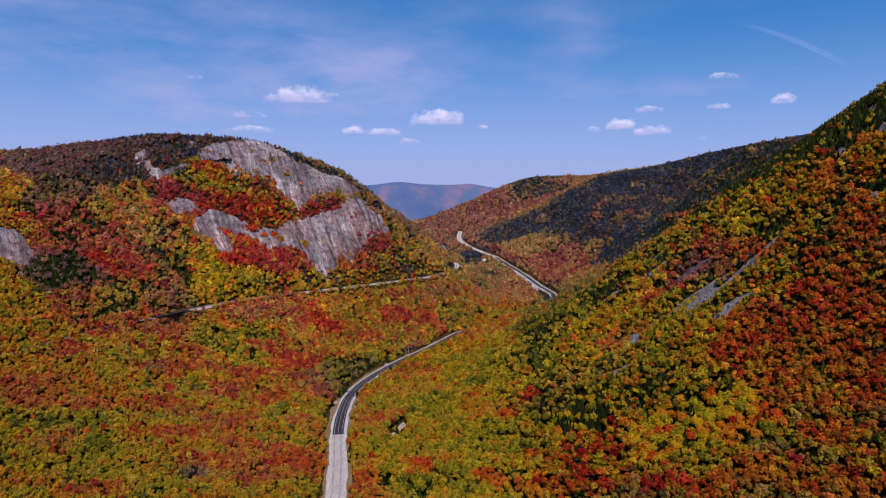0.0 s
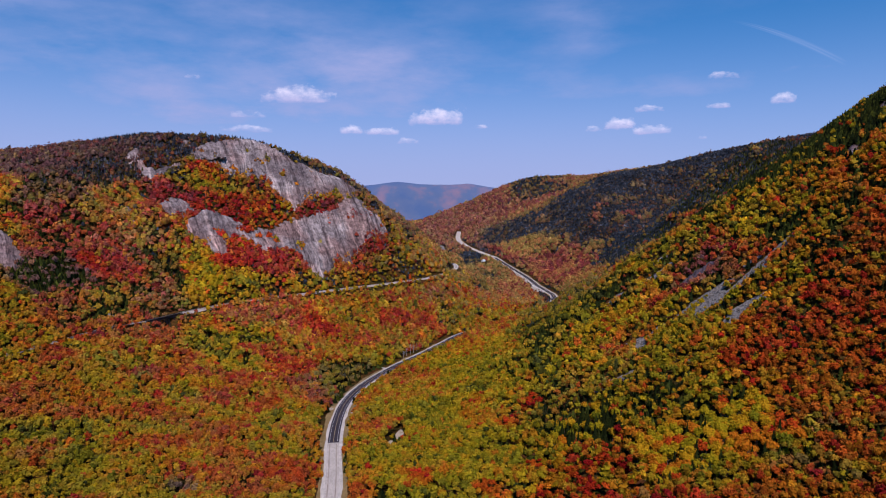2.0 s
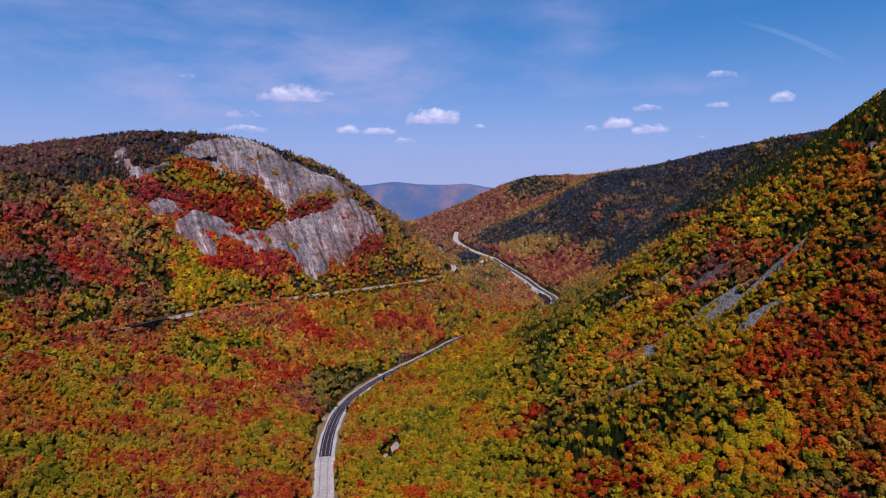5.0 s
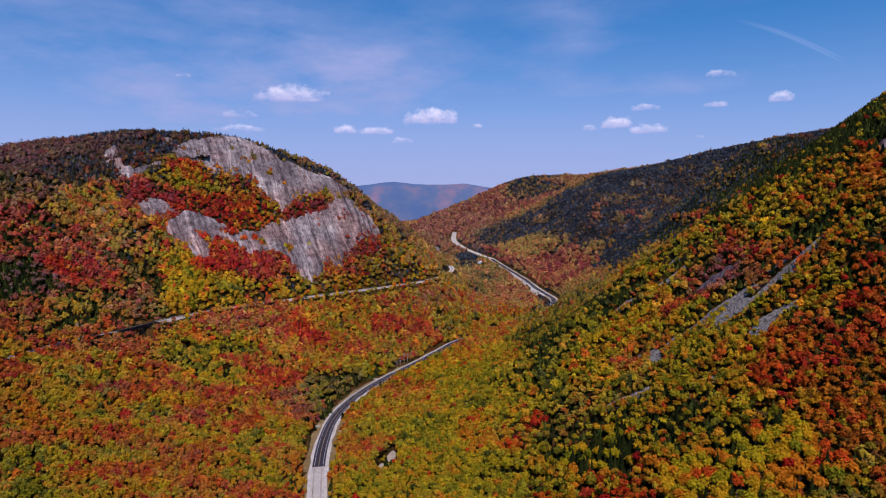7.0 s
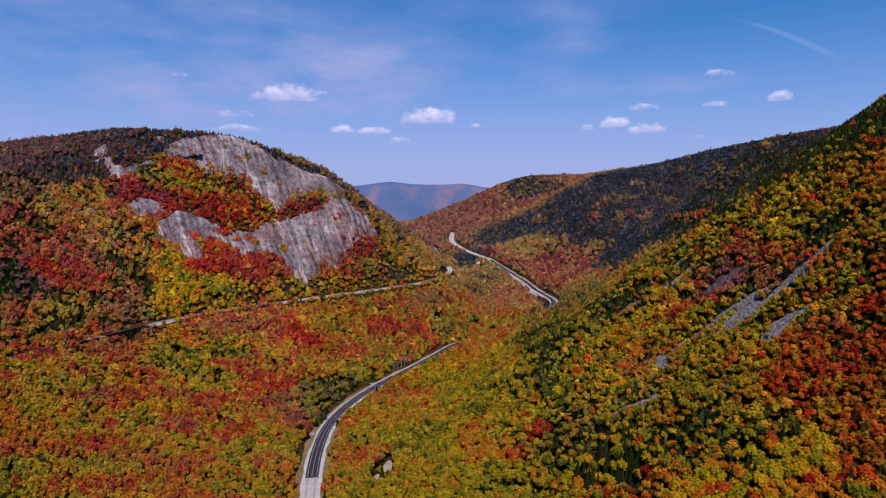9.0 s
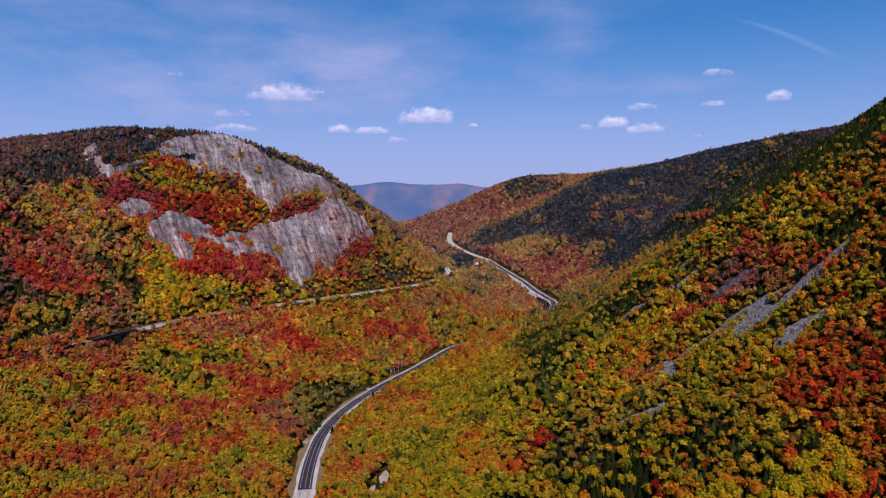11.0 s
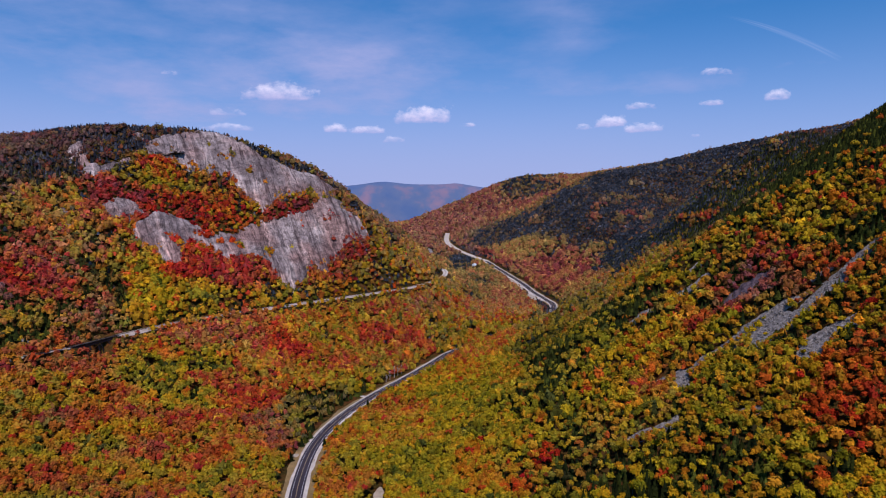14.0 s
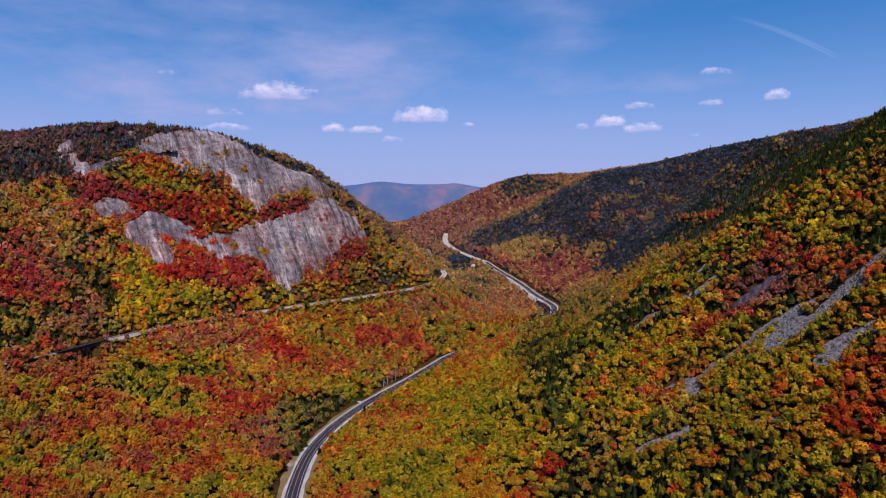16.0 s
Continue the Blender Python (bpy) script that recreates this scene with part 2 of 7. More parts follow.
# ---- the lie of the land: hills as (x, y, height, half width, half length) ----
HILLS_WEST = [(-424.0, 1209.3, 226.7, 290.6, 250.3), (-831.4, 610.7, 206.7, 341.4, 900.0), (-214.5, 1248.2, 86.4, 129.7, 106.1), (-410.7, 848.5, 34.7, 222.1, 333.3), (-329.6, 1190.5, 33.4, 102.9, 45.0), (-539.5, 914.9, 38.1, 45.0, 64.0), (-109.3, 1412.0, 141.0, 157.8, 204.0), (98.7, 676.3, 16.0, 79.6, 91.8), (-65.3, 997.0, -71.7, 477.3, 795.4)]
HILLS_EAST = [(619.7, 932.8, 162.4, 361.6, 373.2), (458.9, 538.5, 116.7, 307.8, 232.6), (776.6, 266.4, 374.9, 397.4, 893.0), (285.2, 414.0, -28.8, 92.5, 90.1), (254.6, 797.9, 59.6, 177.8, 116.7), (651.0, 1363.4, 166.9, 184.0, 190.7), (1675.6, 1211.5, 811.7, 549.1, 900.0)]
HILLS_FAR = [(1279.8, 2345.2, 309.8, 852.7, 564.9), (479.4, 1922.6, 105.9, 158.3, 527.4), (392.7, 3038.7, 147.7, 248.4, 321.6), (1002.6, 3365.7, 347.0, 616.0, 852.6), (137.7, 3301.1, 74.4, 245.5, 257.0), (-601.1, 1977.5, 174.0, 271.3, 492.3), (560, 1750, -14.8, 130, 260), (1000, 1950, -19.2, 160, 300), (420, 2900, -16.4, 120, 250), (640, 2400, 41.0, 150, 250)]
TILT = (43.5161, -0.0673, 0.024)
CANOPY = 10.0


def canopy_level(x, y):
    z = TILT[0] + TILT[1] * np.clip(x, -1800, 1800) + TILT[2] * np.clip(y, -800, 4600)
    for X, Y, A, rx, ry in HILLS_WEST + HILLS_EAST + HILLS_FAR:
        z = z + A * np.exp(-((x - X) / rx) ** 2 - ((y - Y) / ry) ** 2)
    return z


ROAD = [(-62, -700, 22), (-62, -100, 21), (-64, 250, 18), (-71, 380, 16), (-78, 454, 15), (-87, 520, 13.6), (-98, 589, 12), (-105, 652, 11), (-107.5, 712, 10),
        (-103, 763, 9.5), (-92, 811, 9.8), (-77, 853, 10.5), (-57, 898, 11.5), (-32, 943, 13.5), (0, 1003, 17), (30, 1056, 21),
        (84, 1125, 24), (152, 1195, 29), (208, 1265, 37), (230, 1335, 45), (227, 1400, 48), (219, 1486, 50), (211, 1594, 56),
        (192, 1705, 65.5), (171, 1810, 76), (150, 1894, 87), (123, 1955, 94), (84, 2074, 106), (57, 2242, 122), (70, 2600, 140)]
RAIL = [(-400, 500, 94.5), (-391, 560, 95), (-377, 640, 95.5), (-363, 708, 96), (-352, 738, 96), (-340, 757, 96), (-331, 785, 96), (-325, 815, 96), (-309, 856, 96.2), (-296, 884, 96.5), (-254, 946, 96.5), (-200, 1015, 96.5),
        (-138, 1087, 96.5), (-85, 1144, 97), (-35, 1210, 97), (-5, 1265, 97.5), (20, 1340, 98.5), (31, 1410, 99.5), (30, 1470, 100.5), (18, 1512, 101), (-20, 1560, 101), (-120, 1630, 102), (-235, 1740, 103)]


def spline(points, step):
    """A smooth line through the points, with a point every step metres."""
    P = [np.array(q, float) for q in points]
    P = [2 * P[0] - P[1]] + P + [2 * P[-1] - P[-2]]
    out = []
    for i in range(1, len(P) - 2):
        p0, p1, p2, p3 = P[i - 1:i + 3]
        n = max(2, int(np.linalg.norm(p2 - p1) / step))
        for k in range(n):
            t = k / n
            out.append(0.5 * (2 * p1 + (p2 - p0) * t + (2 * p0 - 5 * p1 + 4 * p2 - p3) * t * t + (3 * p1 - p0 - 3 * p2 + p3) * t ** 3))
    out.append(P[-2])
    return np.array(out)


road_line = spline(ROAD, 6.0)
rail_line = spline(RAIL, 6.0)
FAR_SIDE = [(16, 1944), (20, 1958), (32, 1991), (49, 2037), (66, 2082)]
far_side = spline([q + (0.0,) for q in FAR_SIDE], 6.0)


def near_line(x, y, line, reach):
    """Distance to the line and the line's height there (far away: a large distance)."""
    x, y = np.asarray(x, float).ravel(), np.asarray(y, float).ravel()
    dist, level = np.full(len(x), 1e6), np.zeros(len(x))
    a, b = line[:-1], line[1:]
    for i0 in range(0, len(a), 12):
        A, B = a[i0:i0 + 12], b[i0:i0 + 12]
        lo = np.minimum(A.min(0), B.min(0)) - reach
        hi = np.maximum(A.max(0), B.max(0)) + reach
        idx = np.nonzero((x > lo[0]) & (x < hi[0]) & (y > lo[1]) & (y < hi[1]))[0]
        if not len(idx):
            continue
        px, py = x[idx, None], y[idx, None]
        dx, dy = (B - A)[:, 0], (B - A)[:, 1]
        t = np.clip(((px - A[:, 0]) * dx + (py - A[:, 1]) * dy) / (dx * dx + dy * dy), 0, 1)
        d = np.hypot(px - A[:, 0] - t * dx, py - A[:, 1] - t * dy)
        k = d.argmin(1)
        r = np.arange(len(idx))
        dm = d[r, k]
        zz = A[k, 2] + t[r, k] * (B - A)[k, 2]
        better = dm < dist[idx]
        dist[idx[better]] = dm[better]
        level[idx[better]] = zz[better]
    return dist, level


def ground_level(x, y):
    shape = np.broadcast(np.asarray(x), np.asarray(y)).shape
    x, y = np.broadcast_to(np.asarray(x, float), shape).ravel(), np.broadcast_to(np.asarray(y, float), shape).ravel()
    z = canopy_level(x, y) - CANOPY
    z = z + (vnoise(x, y, 60, 3, 3) - 0.5) * 5
    z = z - 10 * np.exp(-((x + 326) / 24) ** 2 - ((y - 783) / 17) ** 2)
    d, lv = near_line(x, y, road_line, 45)
    w = 1 - smoothstep(10, 38, d)
    z = z * (1 - w) + (lv - 0.25) * w
    d, lv = near_line(x, y, rail_line, 40)
    ravine = np.exp(-(((x + 331) / 22) ** 2 + ((y - 785) / 22) ** 2) ** 2)
    w = (1 - smoothstep(3.5, 15, d)) * (1 - ravine)
    z = z * (1 - w) + (lv - 0.4) * w
    return z.reshape(shape)


def inside(x, y, poly):
    """How far inside a closed outline the points are (metres, negative outside)."""
    x, y = np.asarray(x, float), np.asarray(y, float)
    odd = np.zeros(x.shape, bool)
    best = np.full(x.shape, 1e9)
    for (x0, y0), (x1, y1) in zip(poly, poly[1:] + poly[:1]):
        cross = (y0 > y) != (y1 > y)
        with np.errstate(divide="ignore", invalid="ignore"):
            odd ^= cross & (x < (x1 - x0) * (y - y0) / ((y1 - y0) or 1e-9) + x0)
        dx, dy = x1 - x0, y1 - y0
        t = np.clip(((x - x0) * dx + (y - y0) * dy) / (dx * dx + dy * dy), 0, 1)
        best = np.minimum(best, np.hypot(x - x0 - t * dx, y - y0 - t * dy))
    return np.where(odd, best, -best)


CLIFF_FACES = [
    [(-426, 1129), (-424, 1153), (-401, 1172), (-371, 1195), (-291, 1199), (-271, 1196), (-249, 1204), (-230, 1206), (-213, 1217), (-173, 1245), (-156, 1253), (-170, 1222), (-179, 1201), (-191, 1201), (-208, 1185), (-223, 1168), (-239, 1152), (-254, 1136), (-267, 1134), (-280, 1134), (-290, 1136), (-300, 1143), (-310, 1147), (-330, 1136), (-350, 1128), (-367, 1124), (-380, 1124), (-393, 1124), (-409, 1118), (-419, 1115)],
    [(-383, 990), (-377, 1007), (-369, 1025), (-359, 1039), (-346, 1040), (-330, 1041), (-312, 1046), (-293, 1067), (-277, 1088), (-260, 1107), (-246, 1124), (-231, 1136), (-211, 1151), (-198, 1166), (-185, 1183), (-175, 1201), (-162, 1221), (-143, 1243), (-126, 1256), (-118, 1242), (-108, 1236), (-104, 1227), (-114, 1199), (-135, 1175), (-149, 1150), (-155, 1123), (-162, 1113), (-172, 1115), (-178, 1100), (-182, 1078), (-192, 1066), (-193, 1051), (-206, 1053), (-218, 1057), (-230, 1069), (-242, 1065), (-257, 1059), (-266, 1044), (-275, 1030), (-287, 1030), (-299, 1028), (-309, 1023), (-321, 1023), (-325, 1001), (-317, 982), (-335, 962), (-349, 969), (-365, 972), (-376, 979)],
]
CLIFF_OUTCROPS = [
    [(-425, 1009), (-420, 1020), (-411, 1028), (-400, 1031), (-390, 1024), (-384, 1017), (-390, 1003), (-397, 992), (-410, 990), (-419, 995), (-426, 1003)],
    [(-514, 1086), (-504, 1096), (-490, 1077), (-475, 1064), (-463, 1063), (-460, 1054), (-452, 1068), (-443, 1085), (-435, 1099), (-428, 1093), (-437, 1076), (-447, 1057), (-459, 1037), (-473, 1039), (-486, 1053), (-502, 1068)],
    [(-470, 973), (-467, 981), (-453, 963), (-441, 950), (-442, 940), (-458, 956)],
    [(-456, 1160), (-450, 1168), (-437, 1147), (-444, 1140)],
    [(-561, 777), (-546, 794), (-535, 804), (-519, 798), (-504, 789), (-486, 770), (-473, 739), (-484, 725), (-496, 725), (-509, 702)],
]
CLIFFS = CLIFF_FACES + CLIFF_OUTCROPS
EAST_CRAGS = [
    [(393, 654), (396, 647), (392, 632), (380, 613), (384, 630)],
    [(407, 610), (414, 613), (409, 601), (399, 588), (398, 594)],
    [(460, 706), (459, 693), (441, 664), (440, 673)],
    [(348, 527), (351, 523), (348, 517), (346, 521)],
]
# ledges of the cliff where shrubs hold on
LEDGES = [(-133, 1236, 22, 6, 40), (-152, 1200, 35, 5, 47), (-339, 1008, 13, 4, 177), (-281, 1167, 6, 4, 79), (-251, 1168, 12, 2, 38), (-126, 1193, 20, 4, 56), (-271, 1063, 10, 4, 22), (-197, 1152, 7, 3, 89), (-391, 1143, 9, 3, 27), (-233, 1194, 7, 3, 21)]


def on_ledge(x, y):
    k = np.zeros(np.shape(x), bool)
    for X, Y, ra, rb, turn in LEDGES:
        c, q = math.cos(radians(turn)), math.sin(radians(turn))
        dx, dy = x - X, y - Y
        k |= ((dx * c + dy * q) / ra) ** 2 + ((dy * c - dx * q) / rb) ** 2 < 1
    return k


def cliff_mask(x, y):
    m = np.full(np.shape(x), -1e9)
    for poly in CLIFFS:
        m = np.maximum(m, inside(x, y, poly))
    return m + (vnoise(x, y, 18, 41, 3) - 0.5) * 10 + (vnoise(x, y, 7, 43, 2) - 0.5) * 7


def crag_mask(x, y):
    m = np.full(np.shape(x), -1e9)
    for poly in EAST_CRAGS:
        m = np.maximum(m, inside(x, y, poly))
    return m + (vnoise(x, y, 8, 47, 2) - 0.5) * 6


TALUS_RUNS = [
    [(192, 608, 2.5), (202, 611, 3.0), (217, 607, 4.0), (228, 603, 6.0), (234, 593, 8.5), (240, 586, 5.9)],
    [(235, 611, 2.6), (242, 609, 2.6), (250, 606, 2.6), (261, 599, 2.0)],
    [(235, 585, 3.9), (247, 583, 3.0), (259, 580, 2.5), (267, 584, 3.0), (277, 582, 3.5), (291, 584, 2.5), (300, 584, 2.0), (306, 583, 1.5)],
    [(234, 540, 3.2), (241, 542, 4.1), (251, 542, 2.8), (259, 539, 1.9)],
    [(134, 565, 1.8), (140, 566, 2.3), (147, 563, 1.8), (160, 560, 1.8)],
    [(189, 734, 2.4), (199, 732, 2.4)],
    [(222, 723, 1.8), (233, 722, 2.4), (244, 720, 1.8)],
    [(241, 749, 1.2), (250, 745, 1.2)],
    [(273, 608, 1.0), (284, 601, 1.0)],
    [(190, 526, 1.3), (195, 523, 1.3)],
    [(184, 616, 1.5), (178, 589, 1.4)],
    [(168, 614, 1.0), (172, 619, 1.0)],
]


SLAB_RUNS = [[(233, 662, 1.6), (241, 661, 3.0), (251, 660, 4.8), (264, 658, 3.8), (270, 656, 2.0)]]


def run_mask(x, y, runs):
    m = np.full(np.shape(x), -1e9)
    for run in runs:
        for (x0, y0, r0), (x1, y1, r1) in zip(run, run[1:]):
            dx, dy = x1 - x0, y1 - y0
            t = np.clip(((x - x0) * dx + (y - y0) * dy) / (dx * dx + dy * dy), 0, 1)
            m = np.maximum(m, 2.0 * (r0 + (r1 - r0) * t) - np.hypot(x - x0 - t * dx, y - y0 - t * dy))
    return m + (vnoise(x, y, 7, 61, 3) - 0.5) * 7


def talus_mask(x, y):
    return np.maximum(run_mask(x, y, TALUS_RUNS), run_mask(x, y, SLAB_RUNS))


# ---- ground: one sheet to the horizon ----
def graded(lo, hi, a, b, step, grow=1.13):
    mid = list(np.arange(a, b + 0.1, step))
    left, right, s = [], [], step
    x = a
    while x > lo:
        s *= grow
        x -= s
        left.append(x)
    x, s = b, step
    while x < hi:
        s *= grow
        x += s
        right.append(x)
    return np.array(left[::-1] + mid + right)


def build_ground():
    xs, ys = graded(-4400, 4400, -640, 460, 8.0), graded(-2500, 4300, 240, 1320, 8.0, 1.06)
    X, Y = np.meshgrid(xs, ys)
    Zg = ground_level(X, Y)
    V = np.stack([X.ravel(), Y.ravel(), Zg.ravel()], 1)
    nx, ny = len(xs), len(ys)
    i = (np.arange(ny - 1)[:, None] * nx + np.arange(nx - 1)[None, :]).ravel()
    Q = np.stack([i, i + 1, i + nx + 1, i + nx], 1)
    me = raw_mesh("ground", V, Q, LITTER, smooth=True)
    return tagged(new("ground", me), "rolling mountain valley floor covered in brown leaf litter", "ground", kind="structure")


build_ground()


def sheet_over(name, x0, x1, y0, y1, step, mask, lift, mat, edge=0.0, smooth=True):
    """A patch of surface over the ground where the mask is positive."""
    xs, ys = np.arange(x0, x1, step), np.arange(y0, y1, step)
    X, Y = np.meshgrid(xs, ys)
    M = mask(X, Y)
    Zg = ground_level(X, Y) + lift(X, Y, M)
    nx, ny = len(xs), len(ys)
    i = (np.arange(ny - 1)[:, None] * nx + np.arange(nx - 1)[None, :]).ravel()
    Q = np.stack([i, i + 1, i + nx + 1, i + nx], 1)
    keep = (M.ravel()[Q] > edge).any(1)
    Q = Q[keep]
    used = np.unique(Q)
    remap = np.full(nx * ny, -1)
    remap[used] = np.arange(len(used))
    V = np.stack([X.ravel(), Y.ravel(), Zg.ravel()], 1)[used]
    return raw_mesh(name, V, remap[Q], mat, smooth=smooth)


def cliff_relief(x, y, m):
    body = smoothstep(-6, 4, m)
    u, v = 0.8 * x + 0.6 * y, 0.6 * x - 0.8 * y
    rib = (vnoise(u, v * 0.10, 16, 11, 4) - 0.5) * 8
    crack = -np.abs(vnoise(u, v * 0.08, 7, 13, 3) - 0.5) * 8
    slab = (vnoise(x, y, 40, 15, 3) - 0.5) * 14 + np.floor(3 * vnoise(x, y, 34, 17, 2)) * 1.6
    lv = canopy_level(x, y)
    ledge = np.sin(lv / 9.0 + 5 * vnoise(x, y, 70, 19, 2)) * 2.2
    return -1.4 + body * (1.8 + np.maximum(0.0, 3.2 + rib + crack + slab + ledge))


cliff = new("cliff", sheet_over("cliff", -620, -80, 680, 1300, 1.7, cliff_mask, cliff_relief, ROCK, edge=-7, smooth=True))
tagged(cliff, "pale grey granite cliff with dark vertical water streaks", "cliff", kind="structure")


def build_overhang(cx, cy, length, turn, seed):
    """A long roof of rock jutting from the cliff, in broken slabs."""
    g = np.random.default_rng(seed)
    z = float(canopy_level(np.array([cx]), np.array([cy]))[0]) - 4.5
    n = int(length / 6)
    for k in range(n):
        bm = bmesh.new()
        u = (k - n / 2) * 6
        dz = 2.0 * math.sin(k * 1.3) + g.uniform(-0.8, 0.8)
        box(bm, (u - 3.6, -6.5 - g.uniform(0, 2.5), 0.2), (u + 3.6, 9, 1.8 + g.uniform(0, 0.8)))
        bmesh.ops.bevel(bm, geom=list(bm.edges), offset=0.6, segments=1)
        for v in bm.verts:
            v.co += Vector(g.uniform(-0.4, 0.4, 3))
            v.co.z += dz
        bmesh.ops.transform(bm, matrix=pose(cx, cy, z, 0, 0, turn), verts=bm.verts)
        part("rock_slab", bm, ROCK, cliff)


build_overhang(-392, 1130, 48, 6, 4)
crag = new("cliff", sheet_over("cliff", 330, 460, 500, 690, 1.6, crag_mask, lambda x, y, m: -1.0 + 5.0 * smoothstep(-3, 4, m) + (vnoise(x, y, 9, 49, 3) - 0.5) * 7, ROCK, edge=-3))
tagged(crag, "small pale grey crags jutting from the steep wooded slope", "crag", kind="structure")


# ---- road ----
def offset_strip(line, a, b, lift, name, mat, t0=0, t1=None, thick=0.0):
    """A ribbon along the line, from a to b metres to its right."""
    L = line[t0:t1]
    tan = np.gradient(L[:, :2], axis=0)
    tan /= np.linalg.norm(tan, axis=1)[:, None]
    nor = np.stack([tan[:, 1], -tan[:, 0]], 1)
    P = [np.concatenate([L[:, :2] + nor * o, (L[:, 2] + lift - z)[:, None]], 1) for o, z in ((a, thick), (a, 0), (b, 0), (b, thick))]
    V = np.concatenate(P)
    n = len(L)
    Q = []
    for k in (0, 1, 2):
        i = np.arange(n - 1) + k * n
        Q.append(np.stack([i, i + n, i + n + 1, i + 1], 1))
    return raw_mesh(name, V, np.concatenate(Q), mat, smooth=False)


road_fine = spline(ROAD, 3.0)
seam = int(np.argmin(np.hypot(road_fine[:, 0] + 98, road_fine[:, 1] - 594)))
far_seam = int(np.argmin(np.abs(road_fine[:, 1] - 1880)))
ring = np.random.default_rng(3)


def wavy_strip(line, a, b, lift, name, mat, wob, t0=0, t1=None):
    L = line[t0:t1]
    tan = np.gradient(L[:, :2], axis=0)
    tan /= np.linalg.norm(tan, axis=1)[:, None]
    nor = np.stack([tan[:, 1], -tan[:, 0]], 1)
    s = np.arange(len(L)) * 3.0
    wa = a + (vnoise(s, s * 0 + a * 31, 22, 5, 3) - 0.5) * wob
    wb = b + (vnoise(s, s * 0 + b * 47, 26, 9, 3) - 0.5) * wob
    n = len(L)
    cols = 4
    V, Q = [], []
    for o, edge in ((wa, -0.7), (wa + 0.7, 0.0), (wb - 0.7, 0.0), (wb, -0.7)):
        V.append(np.concatenate([L[:, :2] + nor * o[:, None], (L[:, 2] + lift + edge)[:, None]], 1))
    for k in range(cols - 1):
        i = np.arange(n - 1) + k * n
        Q.append(np.stack([i, i + n, i + n + 1, i + 1], 1))
    return raw_mesh(name, np.concatenate(V), np.concatenate(Q), mat, smooth=True)


verge = tagged(new("verge", wavy_strip(road_fine, -11, 11.5, -0.10, "verge", VERGE, 9)), "dry brown grass verge beside the highway", "verge", kind="structure")
v0, v1 = (int(np.argmin(np.abs(road_fine[:, 1] - q))) for q in (585, 730))
tagged(new("verge", wavy_strip(road_fine, -15.5, 13.5, -0.14, "verge", VERGE, 9, v0, v1)), "wide dry tan grass verge in the road's bend", "verge", kind="structure")
shoulder = tagged(new("shoulder", wavy_strip(road_fine, -8.2, 8.6, 0.06, "shoulder", GRAVEL, 2.6)), "pale gravel road shoulder", "shoulder", kind="structure")
road = tagged(new("road", offset_strip(road_fine, -5.2, 5.2, 0.16, "road", ASPHALT, seam, far_seam + 1, 0.3)), "freshly paved dark asphalt two-lane highway", "road", kind="structure")
old_road = tagged(new("road", offset_strip(road_fine, -5.2, 5.2, 0.13, "road", WORN, 0, seam + 1, 0.3)), "pale worn old pavement of the highway", "road", kind="structure")
tagged(new("road", offset_strip(road_fine, -5.2, 5.2, 0.13, "road", WORN, far_seam, None, 0.3)), "pale dusty far stretch of the highway", "road", kind="structure")
tagged(new("shoulder", wavy_strip(road_fine, -10.5, 7.5, 0.02, "shoulder", SAND, 8, far_seam - 25, far_seam + 105)), "wide pale gravel round the far stretch of highway", "shoulder", kind="structure")
f0, f1 = (int(np.argmin(np.abs(road_fine[:, 1] - q))) for q in (1385, 1800))
tagged(new("shoulder", wavy_strip(road_fine, -11.5, -6, 0.03, "shoulder", GRAVEL, 11, f0, f1)), "uneven pale gravel bank along the far highway", "shoulder", kind="structure")
far_side[:, 2] = ground_level(far_side[:, 0], far_side[:, 1])
tagged(new("side_road", wavy_strip(far_side, -4.0, 4.0, 0.6, "side_road", GRAVEL, 1.5)), "pale gravel track joining the far highway", "side road", kind="structure")
for off, w, mt, nm in ((-3.55, 0.22, WHITE, "edge_line"), (3.55, 0.22, WHITE, "edge_line"), (-0.14, 0.16, YELLOW, "centre_line"), (0.16, 0.16, YELLOW, "centre_line")):
    ob = new(nm, offset_strip(road_fine, off - w / 2, off + w / 2, 0.166, nm, mt, seam + 1, far_seam))
    ob.parent = road
for off in (-3.0, 3.0):
    ob = new("milled_groove", offset_strip(road_fine, off - 0.5, off + 0.5, 0.134, "milled_groove", BALLAST, 0, seam))
    ob.parent = old_road


# ---- railway on its bench ----
rail_fine = spline(RAIL, 3.0)
k0 = int(np.argmin(np.hypot(rail_fine[:, 0] + 343, rail_fine[:, 1] - 755)))
k1 = int(np.argmin(np.hypot(rail_fine[:, 0] + 325, rail_fine[:, 1] - 815)))
tagged(new("rail_bed", wavy_strip(rail_fine, -4.2, 4.0, 0.12, "rail_bed", BALLAST, 2.2, 0, k0 + 1)), "pale stone ballast of a hillside railway", "railway bed", kind="structure")
tagged(new("rail_bed", wavy_strip(rail_fine, -4.2, 4.0, 0.12, "rail_bed", BALLAST, 2.2, k1)), "pale stone ballast of a hillside railway", "railway bed", kind="structure")
k2, k3 = (int(np.argmin(np.hypot(rail_fine[:, 0] - q, rail_fine[:, 1] - w))) for q, w in ((12, 1315), (27, 1485)))
tagged(new("rail_bed", wavy_strip(rail_fine, -5.5, 5.0, 0.2, "rail_bed", GRAVEL, 2.5, k2, k3)), "pale gravel cutting of the railway", "railway bed", kind="structure")


